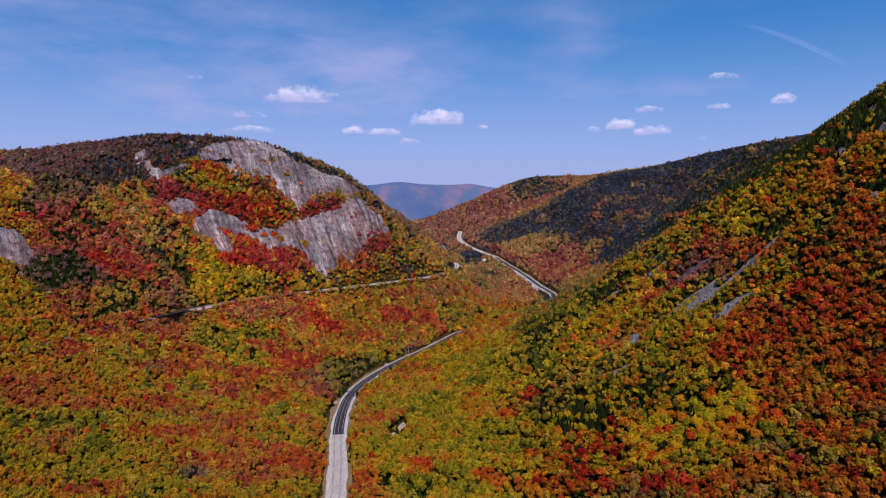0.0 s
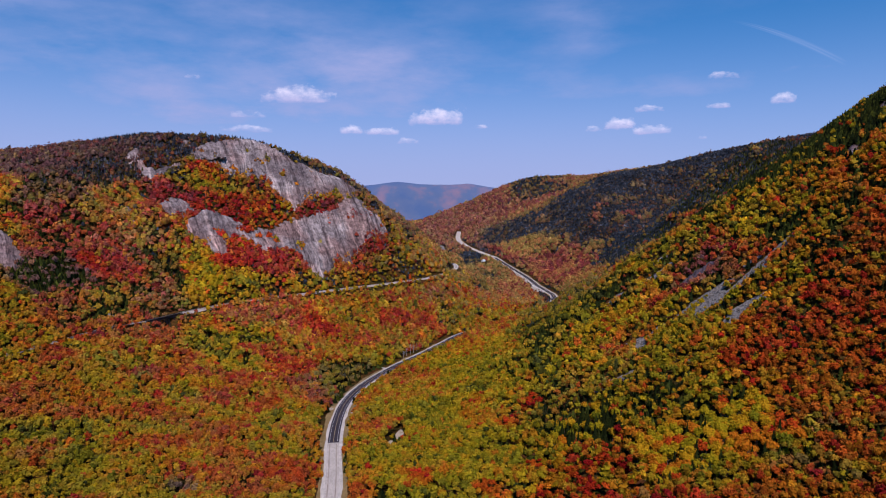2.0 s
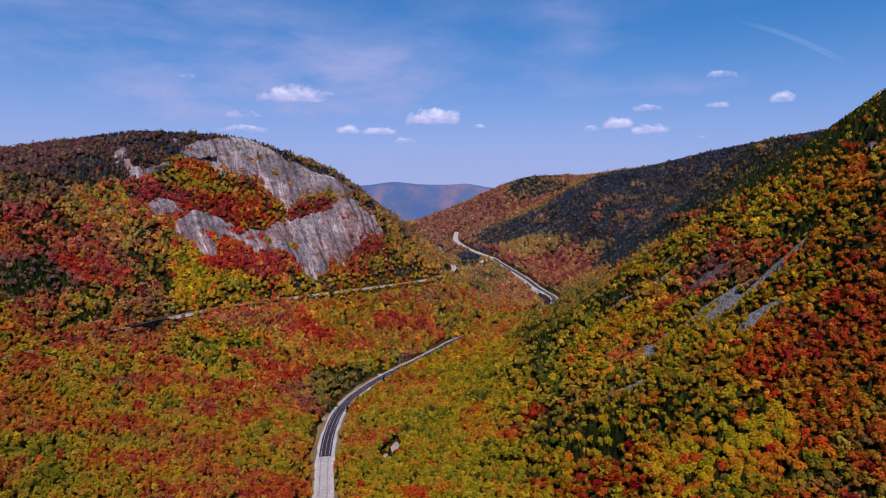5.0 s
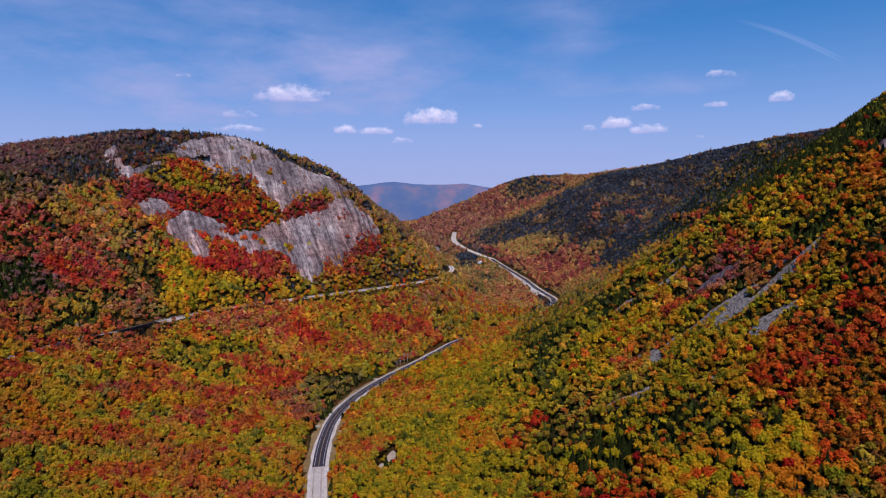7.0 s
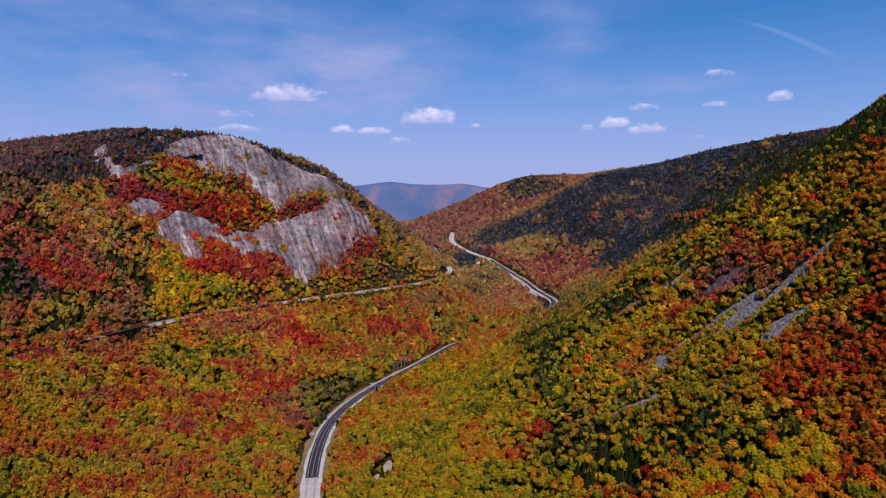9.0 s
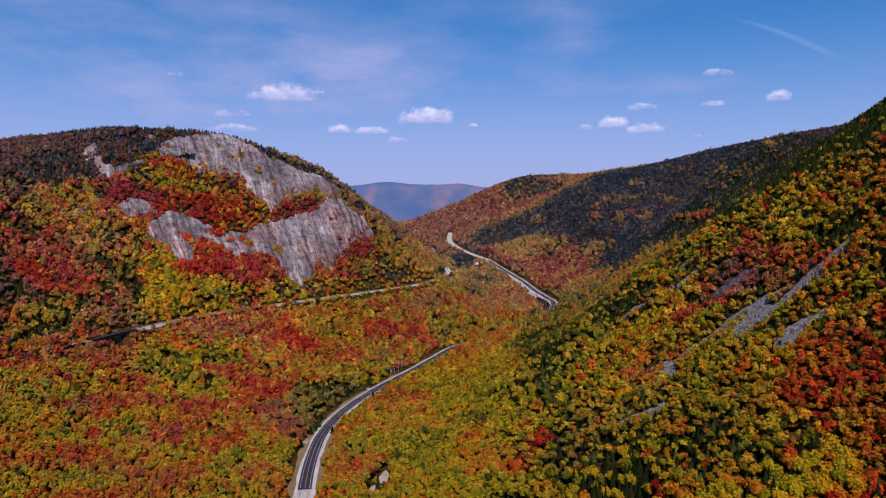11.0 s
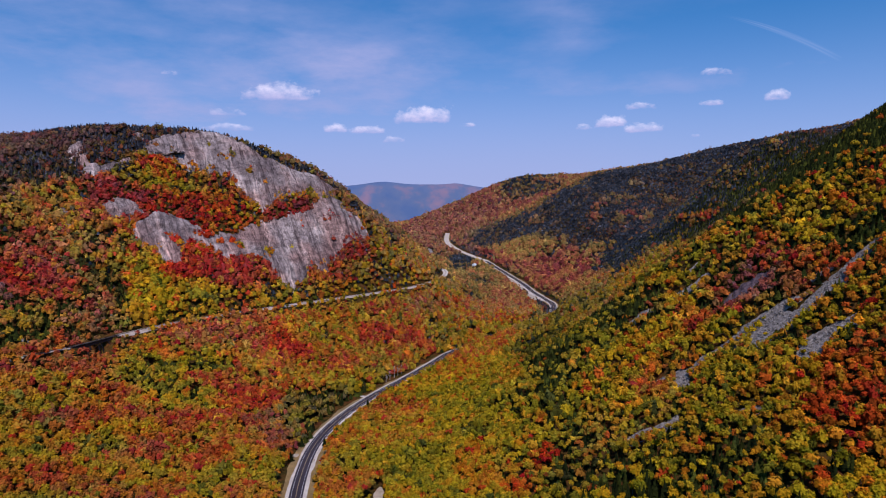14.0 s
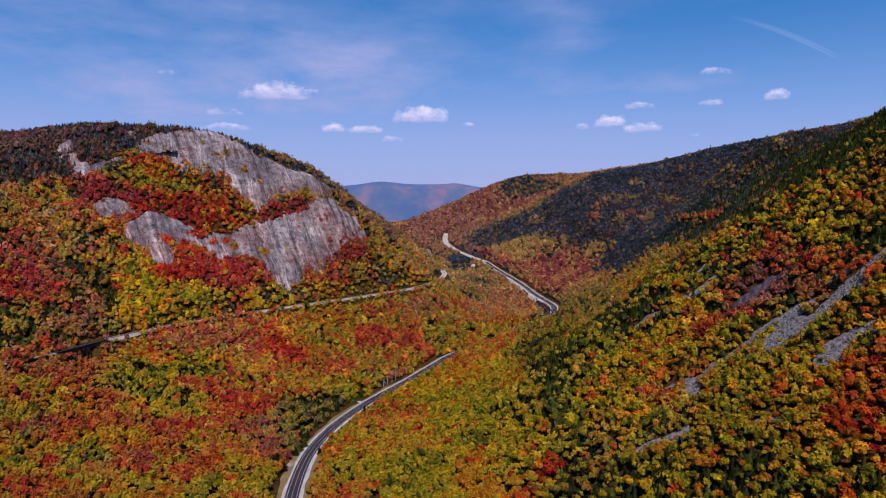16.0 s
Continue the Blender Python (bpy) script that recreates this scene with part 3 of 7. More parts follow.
def side_slope(line, a, b, drop, name, mat, t0, t1):
    """The gravel flank of the bench, falling away on the valley side."""
    L = line[t0:t1]
    tan = np.gradient(L[:, :2], axis=0)
    tan /= np.linalg.norm(tan, axis=1)[:, None]
    nor = np.stack([tan[:, 1], -tan[:, 0]], 1)
    s = np.arange(len(L)) * 3.0
    w = vnoise(s, s * 0, 24, 15, 3)
    rows = []
    for f in (0.0, 0.5, 1.0):
        o = a + (b - a) * f * (0.8 + 0.4 * w)
        z = L[:, 2] + 0.08 - drop * f * (0.8 + 0.4 * w) + (vnoise(s, s * 0 + f * 90, 5, 16, 2) - 0.5) * 0.8 * (f > 0)
        rows.append(np.concatenate([L[:, :2] + nor * o[:, None], z[:, None]], 1))
    n = len(L)
    i = np.arange(n - 1)
    Q = np.concatenate([np.stack([i + k * n, i + k * n + n, i + k * n + n + 1, i + k * n + 1], 1) for k in (0, 1)])
    return raw_mesh(name, np.concatenate(rows), Q, mat, smooth=False)


k2 = int(np.argmin(np.abs(rail_fine[:, 1] - 1262)))
flank = tagged(new("embankment", side_slope(rail_fine, 3.2, 7.2, 2.3, "embankment", BALLAST, k1, k2)), "pale gravel embankment under the railway", "embankment", kind="structure")
track = tagged(new("railway_track"), "single railway track on dark sleepers along the hillside", "railway track")
track.location = rail_fine[0]
for off in (-0.75, 0.75):
    ob = new("rail", offset_strip(rail_fine - rail_fine[0], off - 0.06, off + 0.06, 0.42, "rail", STEEL, 0, None, 0.16))
    ob.parent = track
V, Q = [], []
for i in range(0, len(rail_fine) - 1):
    a, b = rail_fine[i] - rail_fine[0], rail_fine[i + 1] - rail_fine[0]
    t = (b - a) / np.linalg.norm(b - a)
    n = np.array([t[1], -t[0], 0])
    for f in (0.0, 0.25, 0.5, 0.75):
        c = a + (b - a) * f + np.array([0, 0, 0.2])
        k = len(V)
        V += [c - n * 1.3 - t * 0.13, c + n * 1.3 - t * 0.13, c + n * 1.3 + t * 0.13, c - n * 1.3 + t * 0.13]
        Q.append((k, k + 1, k + 2, k + 3))
ties = new("sleepers", raw_mesh("sleepers", np.array(V), np.array(Q), TIMBER))
ties.parent = track
tagged(ties, kind="stuff")


def build_trestle():
    """Steel deck-girder trestle over the ravine: towers, bracing, girders and deck."""
    root = new("railway_trestle")
    a, b = rail_fine[k0], rail_fine[k1]
    root.location = a
    length = float(np.linalg.norm((b - a)[:2]))
    t = (b - a) / np.linalg.norm(b - a)
    n = np.array([t[1], -t[0], 0.0])
    up = np.array([0, 0, 1.0])
    at = lambda s, o, z: tuple(t * s + n * o + up * z)
    for o in (-1.5, 1.5):
        bm = bmesh.new()
        beam(bm, at(-1, o, -1.5), at(length + 1, o, -1.5), 0.5, 3.0)
        for s in np.arange(0, length, 2.5):
            beam(bm, at(s, o * 1.2, -2.95), at(s, o * 1.2, -0.05), 0.22)
        part("girder", bm, STEEL, root)
    bm = bmesh.new()
    beam(bm, at(-1, 0, 0.05), at(length + 1, 0, 0.05), 4.2, 0.3)
    part("deck", bm, TIMBER, root)
    for o in (-2.2, 2.2):
        bm = bmesh.new()
        for s in np.arange(0, length, 3.0):
            beam(bm, at(s, o, 0.1), at(s, o, 1.3), 0.10)
        beam(bm, at(0, o, 1.3), at(length, o, 1.3), 0.10)
        part("railing", bm, STEEL, root)
    for s in (length * 0.18, length * 0.36, length * 0.60, length * 0.80):
        foot = []
        for o in (-1, 1):
            w = Vector(root.location) + Vector(at(s, o * 4.2, 0))
            foot.append(float(ground_level(np.array([w.x]), np.array([w.y]))[0]) - root.location.z - 0.5)
        bm = bmesh.new()
        for d in (-2.2, 2.2):
            for o, fz in zip((-1, 1), foot):
                beam(bm, at(s + d, o * 1.6, -3), at(s + d, o * 4.2, fz), 0.55)
            low = max(foot)
            for f0, f1 in ((0.0, 0.5), (0.5, 1.0)):
                z0, z1 = -3 + (low + 3) * f0, -3 + (low + 3) * f1
                o0, o1 = 1.6 + 2.6 * f0, 1.6 + 2.6 * f1
                beam(bm, at(s + d, -o0, z0), at(s + d, o1, z1), 0.22)
                beam(bm, at(s + d, o0, z0), at(s + d, -o1, z1), 0.22)
                beam(bm, at(s + d, -o1, z1), at(s + d, o1, z1), 0.22)
        for o in (-1, 1):
            beam(bm, at(s - 2.2, o * 1.7, -3.5), at(s + 2.2, o * 3.6, max(foot) + 1), 0.2)
            beam(bm, at(s + 2.2, o * 1.7, -3.5), at(s - 2.2, o * 3.6, max(foot) + 1), 0.2)
        part("tower", bm, STEEL, root)
    for s in (-1.5, length + 0.5):
        w = Vector(root.location) + Vector(at(s, 0, 0))
        bm = bmesh.new()
        box(bm, (-3, -2, -9), (3, 2, -0.2), Matrix.Translation(at(s, 0, 0)) @ pose(0, 0, 0, 0, 0, math.degrees(math.atan2(-t[0], t[1]))))
        bmesh.ops.bevel(bm, geom=list(bm.edges), offset=0.25, segments=1)
        part("abutment", bm, TALUS, root, "pale stone abutment")
    return tagged(root, "dark steel railway trestle over a wooded ravine", "trestle")


build_trestle()


# ---- talus: sheets of broken stone, with the larger blocks on top ----
talus = new("talus", sheet_over("talus", 120, 400, 520, 760, 1.3, lambda x, y: run_mask(x, y, TALUS_RUNS), lambda x, y, m: 0.5 + (vnoise(x, y, 3.2, 71, 2) - 0.5) * 1.6, TALUS, edge=-1.0, smooth=False))
tagged(talus, "grey talus of broken stone on the wooded slope", "talus", kind="structure")

slab = new("rock_slab", sheet_over("rock_slab", 215, 290, 630, 690, 1.1, lambda x, y: run_mask(x, y, SLAB_RUNS), lambda x, y, m: 0.6 + (vnoise(0.9 * x - 0.4 * y, 0.25 * y, 2.6, 73, 2) - 0.5) * 2.4, SLAB, edge=-1.0, smooth=False))
tagged(slab, "dark purplish bare rock slabs on the wooded slope", "rock slab", kind="structure")

ICO = bmesh.new()
bmesh.ops.create_icosphere(ICO, subdivisions=1, radius=1.0)
ICO_V = np.array([v.co[:] for v in ICO.verts])
ICO_F = np.array([[v.index for v in f.verts] for f in ICO.faces])
ICO.free()


def stones(name, n, label, sizes, seed):
    g = np.random.default_rng(seed)
    x, y = g.uniform(120, 400, n), g.uniform(520, 760, n)
    ok = run_mask(x, y, TALUS_RUNS) > -0.3
    x, y = x[ok], y[ok]
    z = ground_level(x, y) + 0.5
    V, F = [], []
    for i in range(len(x)):
        r = sizes[0] * (sizes[1] / sizes[0]) ** g.random() ** 2
        v = ICO_V * (1 + g.uniform(-0.28, 0.28, (len(ICO_V), 1))) * r * g.uniform(0.6, 1.2, (1, 3))
        V.append(v + (x[i], y[i], z[i]))
        F.append(ICO_F + i * len(ICO_V))
    ob = new(name, raw_mesh(name, np.concatenate(V), np.concatenate(F), TALUS))
    return tagged(ob, label, "boulders", kind="stuff")


stones("talus_boulders", 50000, "angular grey boulders scattered over the talus", (0.25, 1.25), 5)


# ---- forest ----
def crown_proto(seed, blobs, leaves, leaf):
    """A broadleaf crown of unit radius: a heart with shade put into its tone, and leaf clumps round it, open at the
    edge. Returns points, triangles, tone.
    """
    g = np.random.default_rng(seed)
    V, F, T = [], [], []
    n = 0
    centres = []
    for k in range(blobs):
        if blobs == 1:
            c, r = np.array([0, 0, 0.0]), 0.86
        else:
            a = 2 * math.pi * k / blobs + g.uniform(-0.5, 0.5)
            c = np.array([math.cos(a) * 0.40, math.sin(a) * 0.40, g.uniform(-0.28, 0.36)])
            r = g.uniform(0.52, 0.72)
        centres.append((c, r))
        v = ICO_V * (1 + g.uniform(-0.25, 0.2, (len(ICO_V), 1))) * r * 0.86 + c
        V.append(v)
        F.append(ICO_F[ICO_V[ICO_F].mean(1)[:, 2] > -0.3] + n)
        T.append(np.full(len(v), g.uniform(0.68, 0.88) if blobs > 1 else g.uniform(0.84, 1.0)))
        n += len(v)
    for k in range(leaves):
        c, r = centres[g.integers(len(centres))]
        d = g.normal(size=3)
        d[2] = abs(d[2]) * 1.15 - 0.25
        d /= np.linalg.norm(d)
        p = c + d * r * g.uniform(0.82, 1.28)
        nn = d * 0.7 + np.array([0, 0, 0.45]) + g.normal(size=3) * 0.34
        nn /= np.linalg.norm(nn)
        u = np.cross(nn, g.normal(size=3))
        u /= np.linalg.norm(u)
        w = np.cross(nn, u)
        s = leaf * g.uniform(0.55, 1.35)
        ang = g.uniform(0, 6.28)
        V.append(np.array([p + s * (1.25 * math.cos(ang + q) * u + 0.85 * math.sin(ang + q) * w) for q in (0, 2.1, 4.2)]))
        F.append(np.array([[n, n + 1, n + 2]]))
        # upper clumps a little lighter, top light put into the tone
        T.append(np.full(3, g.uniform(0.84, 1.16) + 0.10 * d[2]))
        n += 3
    return np.concatenate(V), np.concatenate(F), np.concatenate(T)


def spruce_proto(seed, tiers, sides):
    """A spruce of unit half-width and height about 3.4: ragged skirts of boughs round a stem."""
    g = np.random.default_rng(seed)
    V, F, T = [], [], []
    n = 0
    for k in range(tiers):
        z0, r = 0.25 + 2.7 * k / tiers, 1.0 * (1 - k / (tiers + 0.3)) + 0.08
        top = z0 + 3.3 / tiers * 1.55
        ring = []
        for s in range(sides):
            a = 2 * math.pi * (s + 0.5 * (k % 2)) / sides + g.uniform(-0.15, 0.15)
            q = r * g.uniform(0.7, 1.15)
            ring.append((math.cos(a) * q, math.sin(a) * q, z0 + g.uniform(-0.15, 0.15)))
        V.append(np.array(ring + [(0, 0, top)]))
        F.append(np.array([[n + s, n + (s + 1) % sides, n + sides] for s in range(sides)]))
        # bough tips lighter, stem end dark: shade put into each skirt's tone
        T.append(np.concatenate([g.uniform(0.7, 1.35, sides), [0.7]]))
        n += sides + 1
    return np.concatenate(V), np.concatenate(F), np.concatenate(T)


def scatter(x0, x1, y0, y1, step, seed):
    g = np.random.default_rng(seed)
    xs, ys = np.arange(x0, x1, step), np.arange(y0, y1, step)
    X, Y = np.meshgrid(xs, ys)
    X = X + (np.arange(len(ys))[:, None] % 2) * 0.5 * step
    X = X + g.uniform(-0.36, 0.36, X.shape) * step
    Y = Y + g.uniform(-0.34, 0.34, Y.shape) * step
    return X.ravel(), Y.ravel()


# stands of like trees: x, y, half-widths, turn, colour from green (0) to crimson (1), share of spruces, share of fading
# leaves (which also greys the hills in place of haze)
WEST_CREST = [
    (-584, 1035, 49, 38, 21, 0.62, 0.42, 0.9), (-621, 1068, 41, 26, 172, 0.62, 0.12, 0.8), (-534, 1078, 46, 24, 42, 0.62, 0.39, 0.9), (-528, 999, 56, 36, 94, 0.52, 0.7, 0.7),
    (-507, 1111, 41, 22, 44, 0.62, 0.42, 0.9), (-458, 1101, 40, 28, 107, 0.45, 0.62, 0.55), (-423, 1168, 54, 11, 6, 0.5, 0.55, 0.65), (-581, 1050, 15, 9, 139, 0.45, 0.1, 0.45),
    (-506, 1018, 31, 27, 84, 0.5, 0.7, 0.55), (-523, 909, 31, 13, 76, 0.5, 0.39, 0.65), (-517, 888, 19, 6, 59, 0.38, 0.12, 0.45), (-506, 922, 24, 6, 76, 0.62, 0.39, 0.7)]
WEST_HILL = [
    (-490, 951, 41, 17, 71, 0.42, 0.12, 0.2), (-470, 987, 26, 17, 167, 0.44, 0.08, 0.2), (-466, 932, 42, 17, 55, 0.46, 0.2, 0.3), (-507, 871, 23, 12, 67, 0.85, 0.25, 0.35),
    (-475, 885, 28, 16, 71, 0.7, 0.3, 0.35), (-434, 941, 35, 18, 47, 0.5, 0.25, 0.3), (-436, 1020, 19, 14, 47, 0.93, 0.15, 0.35), (-428, 968, 19, 13, 100, 0.7, 0.1, 0.3),
    (-396, 976, 19, 8, 44, 0.64, 0.08, 0.2), (-455, 861, 35, 16, 59, 0.81, 0.2, 0.4), (-413, 913, 31, 19, 56, 0.55, 0.28, 0.45), (-385, 946, 21, 15, 72, 0.42, 0.3, 0.25)]
WEST_SLOPE = [
    (-442, 825, 10, 8, 94, 0.95, 0, 0), (-419, 821, 22, 14, 0, 0.87, 0.03, 0.2), (-395, 836, 17, 11, 160, 0.79, 0.05, 0.3), (-391, 887, 26, 10, 111, 0.35, 0.6, 0.35),
    (-357, 888, 27, 8, 119, 0.3, 0.65, 0.25), (-447, 774, 32, 19, 94, 0.6, 0.62, 0.85), (-481, 813, 17, 11, 89, 0.77, 0.15, 0.3), (-363, 947, 18, 12, 65, 0.42, 0.15, 0.15),
    (-343, 932, 21, 14, 48, 0.34, 0.03, 0.05), (-320, 913, 24, 14, 63, 0.36, 0.03, 0.05), (-313, 872, 28, 9, 60, 0.33, 0.06, 0.05), (-358, 824, 31, 19, 82, 0.47, 0.2, 0.45)]
WEST_FOOT = [
    (-378, 777, 27, 13, 107, 0.4, 0.42, 0.3), (-386, 743, 28, 16, 100, 0.4, 0.47, 0.25), (-403, 727, 17, 10, 89, 0.78, 0.2, 0.3), (-400, 694, 17, 10, 101, 0.62, 0.2, 0.3),
    (-346, 766, 20, 11, 81, 0.84, 0.05, 0.3), (-336, 815, 21, 8, 68, 0.52, 0.15, 0.45), (-369, 953, 12, 7, 101, 0.4, 0.3, 0.2), (-404, 872, 17, 11, 93, 0.62, 0.25, 0.4),
    (-420, 758, 18, 9, 72, 0.7, 0.5, 0.6), (-466, 968, 16, 10, 102, 0.42, 0.3, 0.4)]
CLIFF_TERRACE = [
    (-404, 1094, 29, 11, 1, 0.74, 0.03, 0.1), (-412, 1060, 24, 10, 41, 0.34, 0.25, 0.15), (-376, 1077, 27, 11, 21, 0.27, 0.1, 0.1), (-337, 1116, 22, 12, 46, 0.48, 0.38, 0.2),
    (-390, 1036, 30, 8, 41, 1, 0.08, 0.35), (-359, 1052, 35, 9, 39, 0.8, 0.03, 0.1), (-310, 1128, 17, 11, 49, 0.58, 0.35, 0.2), (-317, 1064, 32, 13, 51, 0.96, 0.02, 0.1),
    (-286, 1090, 27, 9, 46, 0.7, 0.1, 0.1), (-308, 1104, 23, 7, 43, 0.6, 0.1, 0.15), (-262, 1121, 12, 6, 45, 0.32, 0.1, 0.1), (-354, 1036, 15, 7, 49, 1, 0.05, 0.3)]
CLIFF_LEDGES = [
    (-236, 1141, 30, 5, 44, 0.94, 0.02, 0.25), (-209, 1167, 32, 4, 47, 0.88, 0.03, 0.3), (-202, 1182, 27, 3, 44, 0.4, 0.2, 0.25), (-147, 1233, 29, 6, 53, 0.45, 0.15, 0.3),
    (-149, 1197, 34, 6, 47, 0.94, 0.02, 0.3), (-118, 1292, 40, 18, 74, 0.4, 0.35, 0.45), (-186, 1254, 30, 18, 27, 0.44, 0.35, 0.55), (-231, 1209, 29, 8, 21, 0.34, 0.5, 0.45),
    (-272, 1192, 24, 6, 14, 0.32, 0.6, 0.4), (-333, 1181, 38, 6, 18, 0.35, 0.7, 0.3), (-86, 1289, 47, 17, 81, 0.45, 0.3, 0.45), (-127, 1188, 18, 5, 51, 0.88, 0.05, 0.3)]
CLIFF_FOOT = [
    (-312, 970, 25, 8, 49, 0.98, 0.02, 0.1), (-284, 1006, 29, 10, 51, 0.86, 0.04, 0.2), (-257, 1001, 27, 11, 43, 0.82, 0.05, 0.25), (-236, 1044, 18, 8, 56, 0.94, 0.05, 0.3),
    (-263, 958, 38, 8, 53, 0.3, 0.15, 0.1), (-217, 1010, 30, 8, 53, 0.36, 0.1, 0.1), (-294, 951, 20, 9, 53, 0.4, 0.08, 0.1), (-182, 1061, 28, 7, 51, 0.3, 0.45, 0.2),
    (-169, 1099, 18, 9, 54, 0.52, 0.2, 0.25), (-124, 1172, 30, 7, 47, 0.98, 0.04, 0.25), (-145, 1118, 24, 10, 47, 0.74, 0.08, 0.25), (-105, 1158, 37, 14, 46, 0.42, 0.18, 0.25)]
CLIFF_EAST = [
    (-72, 1230, 46, 21, 64, 0.4, 0.2, 0.12), (-37, 1239, 38, 19, 58, 0.42, 0.2, 0.12), (-36, 1205, 26, 5, 56, 0.35, 0.44, 0.12), (-115, 1116, 46, 6, 45, 0.36, 0.08, 0.04),
    (-86, 1152, 37, 7, 46, 0.3, 0.24, 0.08), (-12, 1263, 33, 14, 65, 0.42, 0.16, 0.14), (-83, 1250, 25, 12, 51, 0.5, 0.12, 0.12), (-55, 1179, 38, 5, 54, 0.4, 0.16, 0.08)]
BENCH = [
    (-245, 922, 40, 9, 54, 0.64, 0.05, 0.3), (-204, 958, 24, 10, 53, 0.74, 0.04, 0.2), (-182, 935, 25, 19, 50, 0.92, 0.01, 0.1), (-219, 907, 27, 14, 63, 0.58, 0.08, 0.35),
    (-253, 887, 22, 11, 62, 0.56, 0.08, 0.35), (-146, 990, 45, 18, 50, 0.42, 0.08, 0.15), (-152, 1034, 49, 9, 49, 0.4, 0.1, 0.15), (-113, 1055, 32, 11, 46, 0.46, 0.06, 0.15),
    (-72, 1110, 28, 7, 53, 0.66, 0.03, 0.25), (-78, 1043, 22, 16, 64, 0.84, 0.03, 0.2), (-35, 1058, 21, 18, 102, 0.72, 0.05, 0.2), (-46, 1116, 24, 9, 48, 0.5, 0.05, 0.2)]
BENCH_LOW = [
    (-0, 1187, 37, 13, 61, 0.6, 0.1, 0.4), (13, 1113, 25, 13, 73, 0.28, 0.35, 0.25), (-116, 940, 32, 13, 42, 0.64, 0.06, 0.2), (-154, 901, 30, 13, 47, 0.58, 0.1, 0.2),
    (-183, 843, 35, 15, 50, 0.48, 0.08, 0.2), (-219, 805, 26, 11, 53, 0.68, 0.05, 0.2), (-238, 839, 18, 10, 85, 0.18, 0.35, 0.05), (-226, 865, 13, 7, 75, 0.42, 0.03, 0.1),
    (-58, 985, 38, 24, 62, 0.46, 0.08, 0.2), (-96, 903, 22, 14, 51, 0.34, 0.18, 0.1), (-81, 884, 17, 7, 92, 0.1, 0.4, 0), (-134, 868, 24, 13, 48, 0.44, 0.1, 0.15)]
VALLEY_WEST = [
    (-253, 753, 23, 20, 169, 0.17, 0.3, 0.1), (-282, 760, 15, 8, 87, 0.18, 0.35, 0.1), (-228, 760, 18, 9, 94, 0.2, 0.4, 0.1), (-324, 727, 25, 13, 54, 0.64, 0.03, 0.3),
    (-360, 667, 11, 6, 70, 0.91, 0, 0.2), (-335, 676, 19, 11, 70, 0.48, 0.05, 0.2), (-352, 646, 13, 7, 66, 0.24, 0.1, 0.1), (-365, 639, 10, 7, 89, 0.44, 0.03, 0.1),
    (-349, 610, 11, 7, 76, 0.86, 0.02, 0.2), (-341, 628, 18, 8, 59, 0.46, 0.04, 0.15), (-318, 636, 20, 11, 62, 0.26, 0.08, 0.15), (-331, 595, 15, 7, 55, 0.6, 0.04, 0.15)]
VALLEY_FLOOR = [
    (-294, 686, 20, 11, 67, 0.46, 0.03, 0.1), (-291, 639, 15, 10, 70, 0.74, 0.03, 0.35), (-272, 663, 16, 8, 58, 0.8, 0.03, 0.2), (-281, 719, 17, 10, 72, 0.66, 0.04, 0.2),
    (-252, 716, 19, 9, 57, 0.46, 0.02, 0.1), (-248, 691, 15, 8, 61, 0.7, 0.03, 0.25), (-310, 598, 23, 8, 51, 0.38, 0.04, 0.1), (-284, 599, 19, 10, 52, 0.44, 0.03, 0.1),
    (-305, 566, 17, 8, 50, 0.52, 0.03, 0.1), (-267, 633, 10, 5, 105, 0.86, 0.03, 0.1), (-253, 618, 16, 9, 51, 0.22, 0.05, 0.15), (-261, 604, 8, 6, 82, 0.7, 0.03, 0.2)]
VALLEY_NEAR = [
    (-237, 663, 22, 12, 54, 0.4, 0.02, 0.05), (-216, 634, 16, 11, 56, 0.74, 0.02, 0.3), (-216, 692, 15, 10, 81, 0.74, 0.03, 0.2), (-196, 651, 13, 9, 91, 0.42, 0.03, 0.1),
    (-279, 565, 21, 7, 43, 0.44, 0.03, 0.1), (-257, 565, 14, 9, 47, 0.64, 0.02, 0.15), (-288, 538, 14, 7, 44, 0.62, 0.04, 0.2), (-228, 593, 14, 9, 47, 0.44, 0.08, 0.15),
    (-198, 598, 16, 12, 46, 0.3, 0.03, 0.1), (-236, 563, 16, 8, 39, 0.58, 0.04, 0.25), (-264, 524, 15, 9, 39, 0.27, 0.1, 0.1), (-196, 561, 18, 9, 31, 0.58, 0.03, 0.3)]
ROAD_WEST = [
    (-207, 728, 16, 10, 73, 0.8, 0.03, 0.2), (-221, 750, 17, 10, 68, 0.3, 0.05, 0.1), (-183, 793, 23, 13, 56, 0.82, 0.03, 0.15), (-177, 701, 23, 14, 50, 0.5, 0.05, 0.15),
    (-181, 645, 12, 9, 66, 0.88, 0.02, 0.15), (-172, 663, 11, 6, 100, 0.88, 0.02, 0.15), (-144, 723, 26, 14, 95, 0.62, 0.1, 0.45), (-140, 661, 22, 17, 85, 0.34, 0.08, 0.1),
    (-160, 606, 15, 10, 100, 0.34, 0.3, 0.1), (-132, 591, 15, 14, 82, 0.66, 0.05, 0.2), (-153, 562, 15, 13, 27, 0.42, 0.05, 0.1), (-114, 826, 35, 17, 72, 0.2, 0.36, 0.4)]
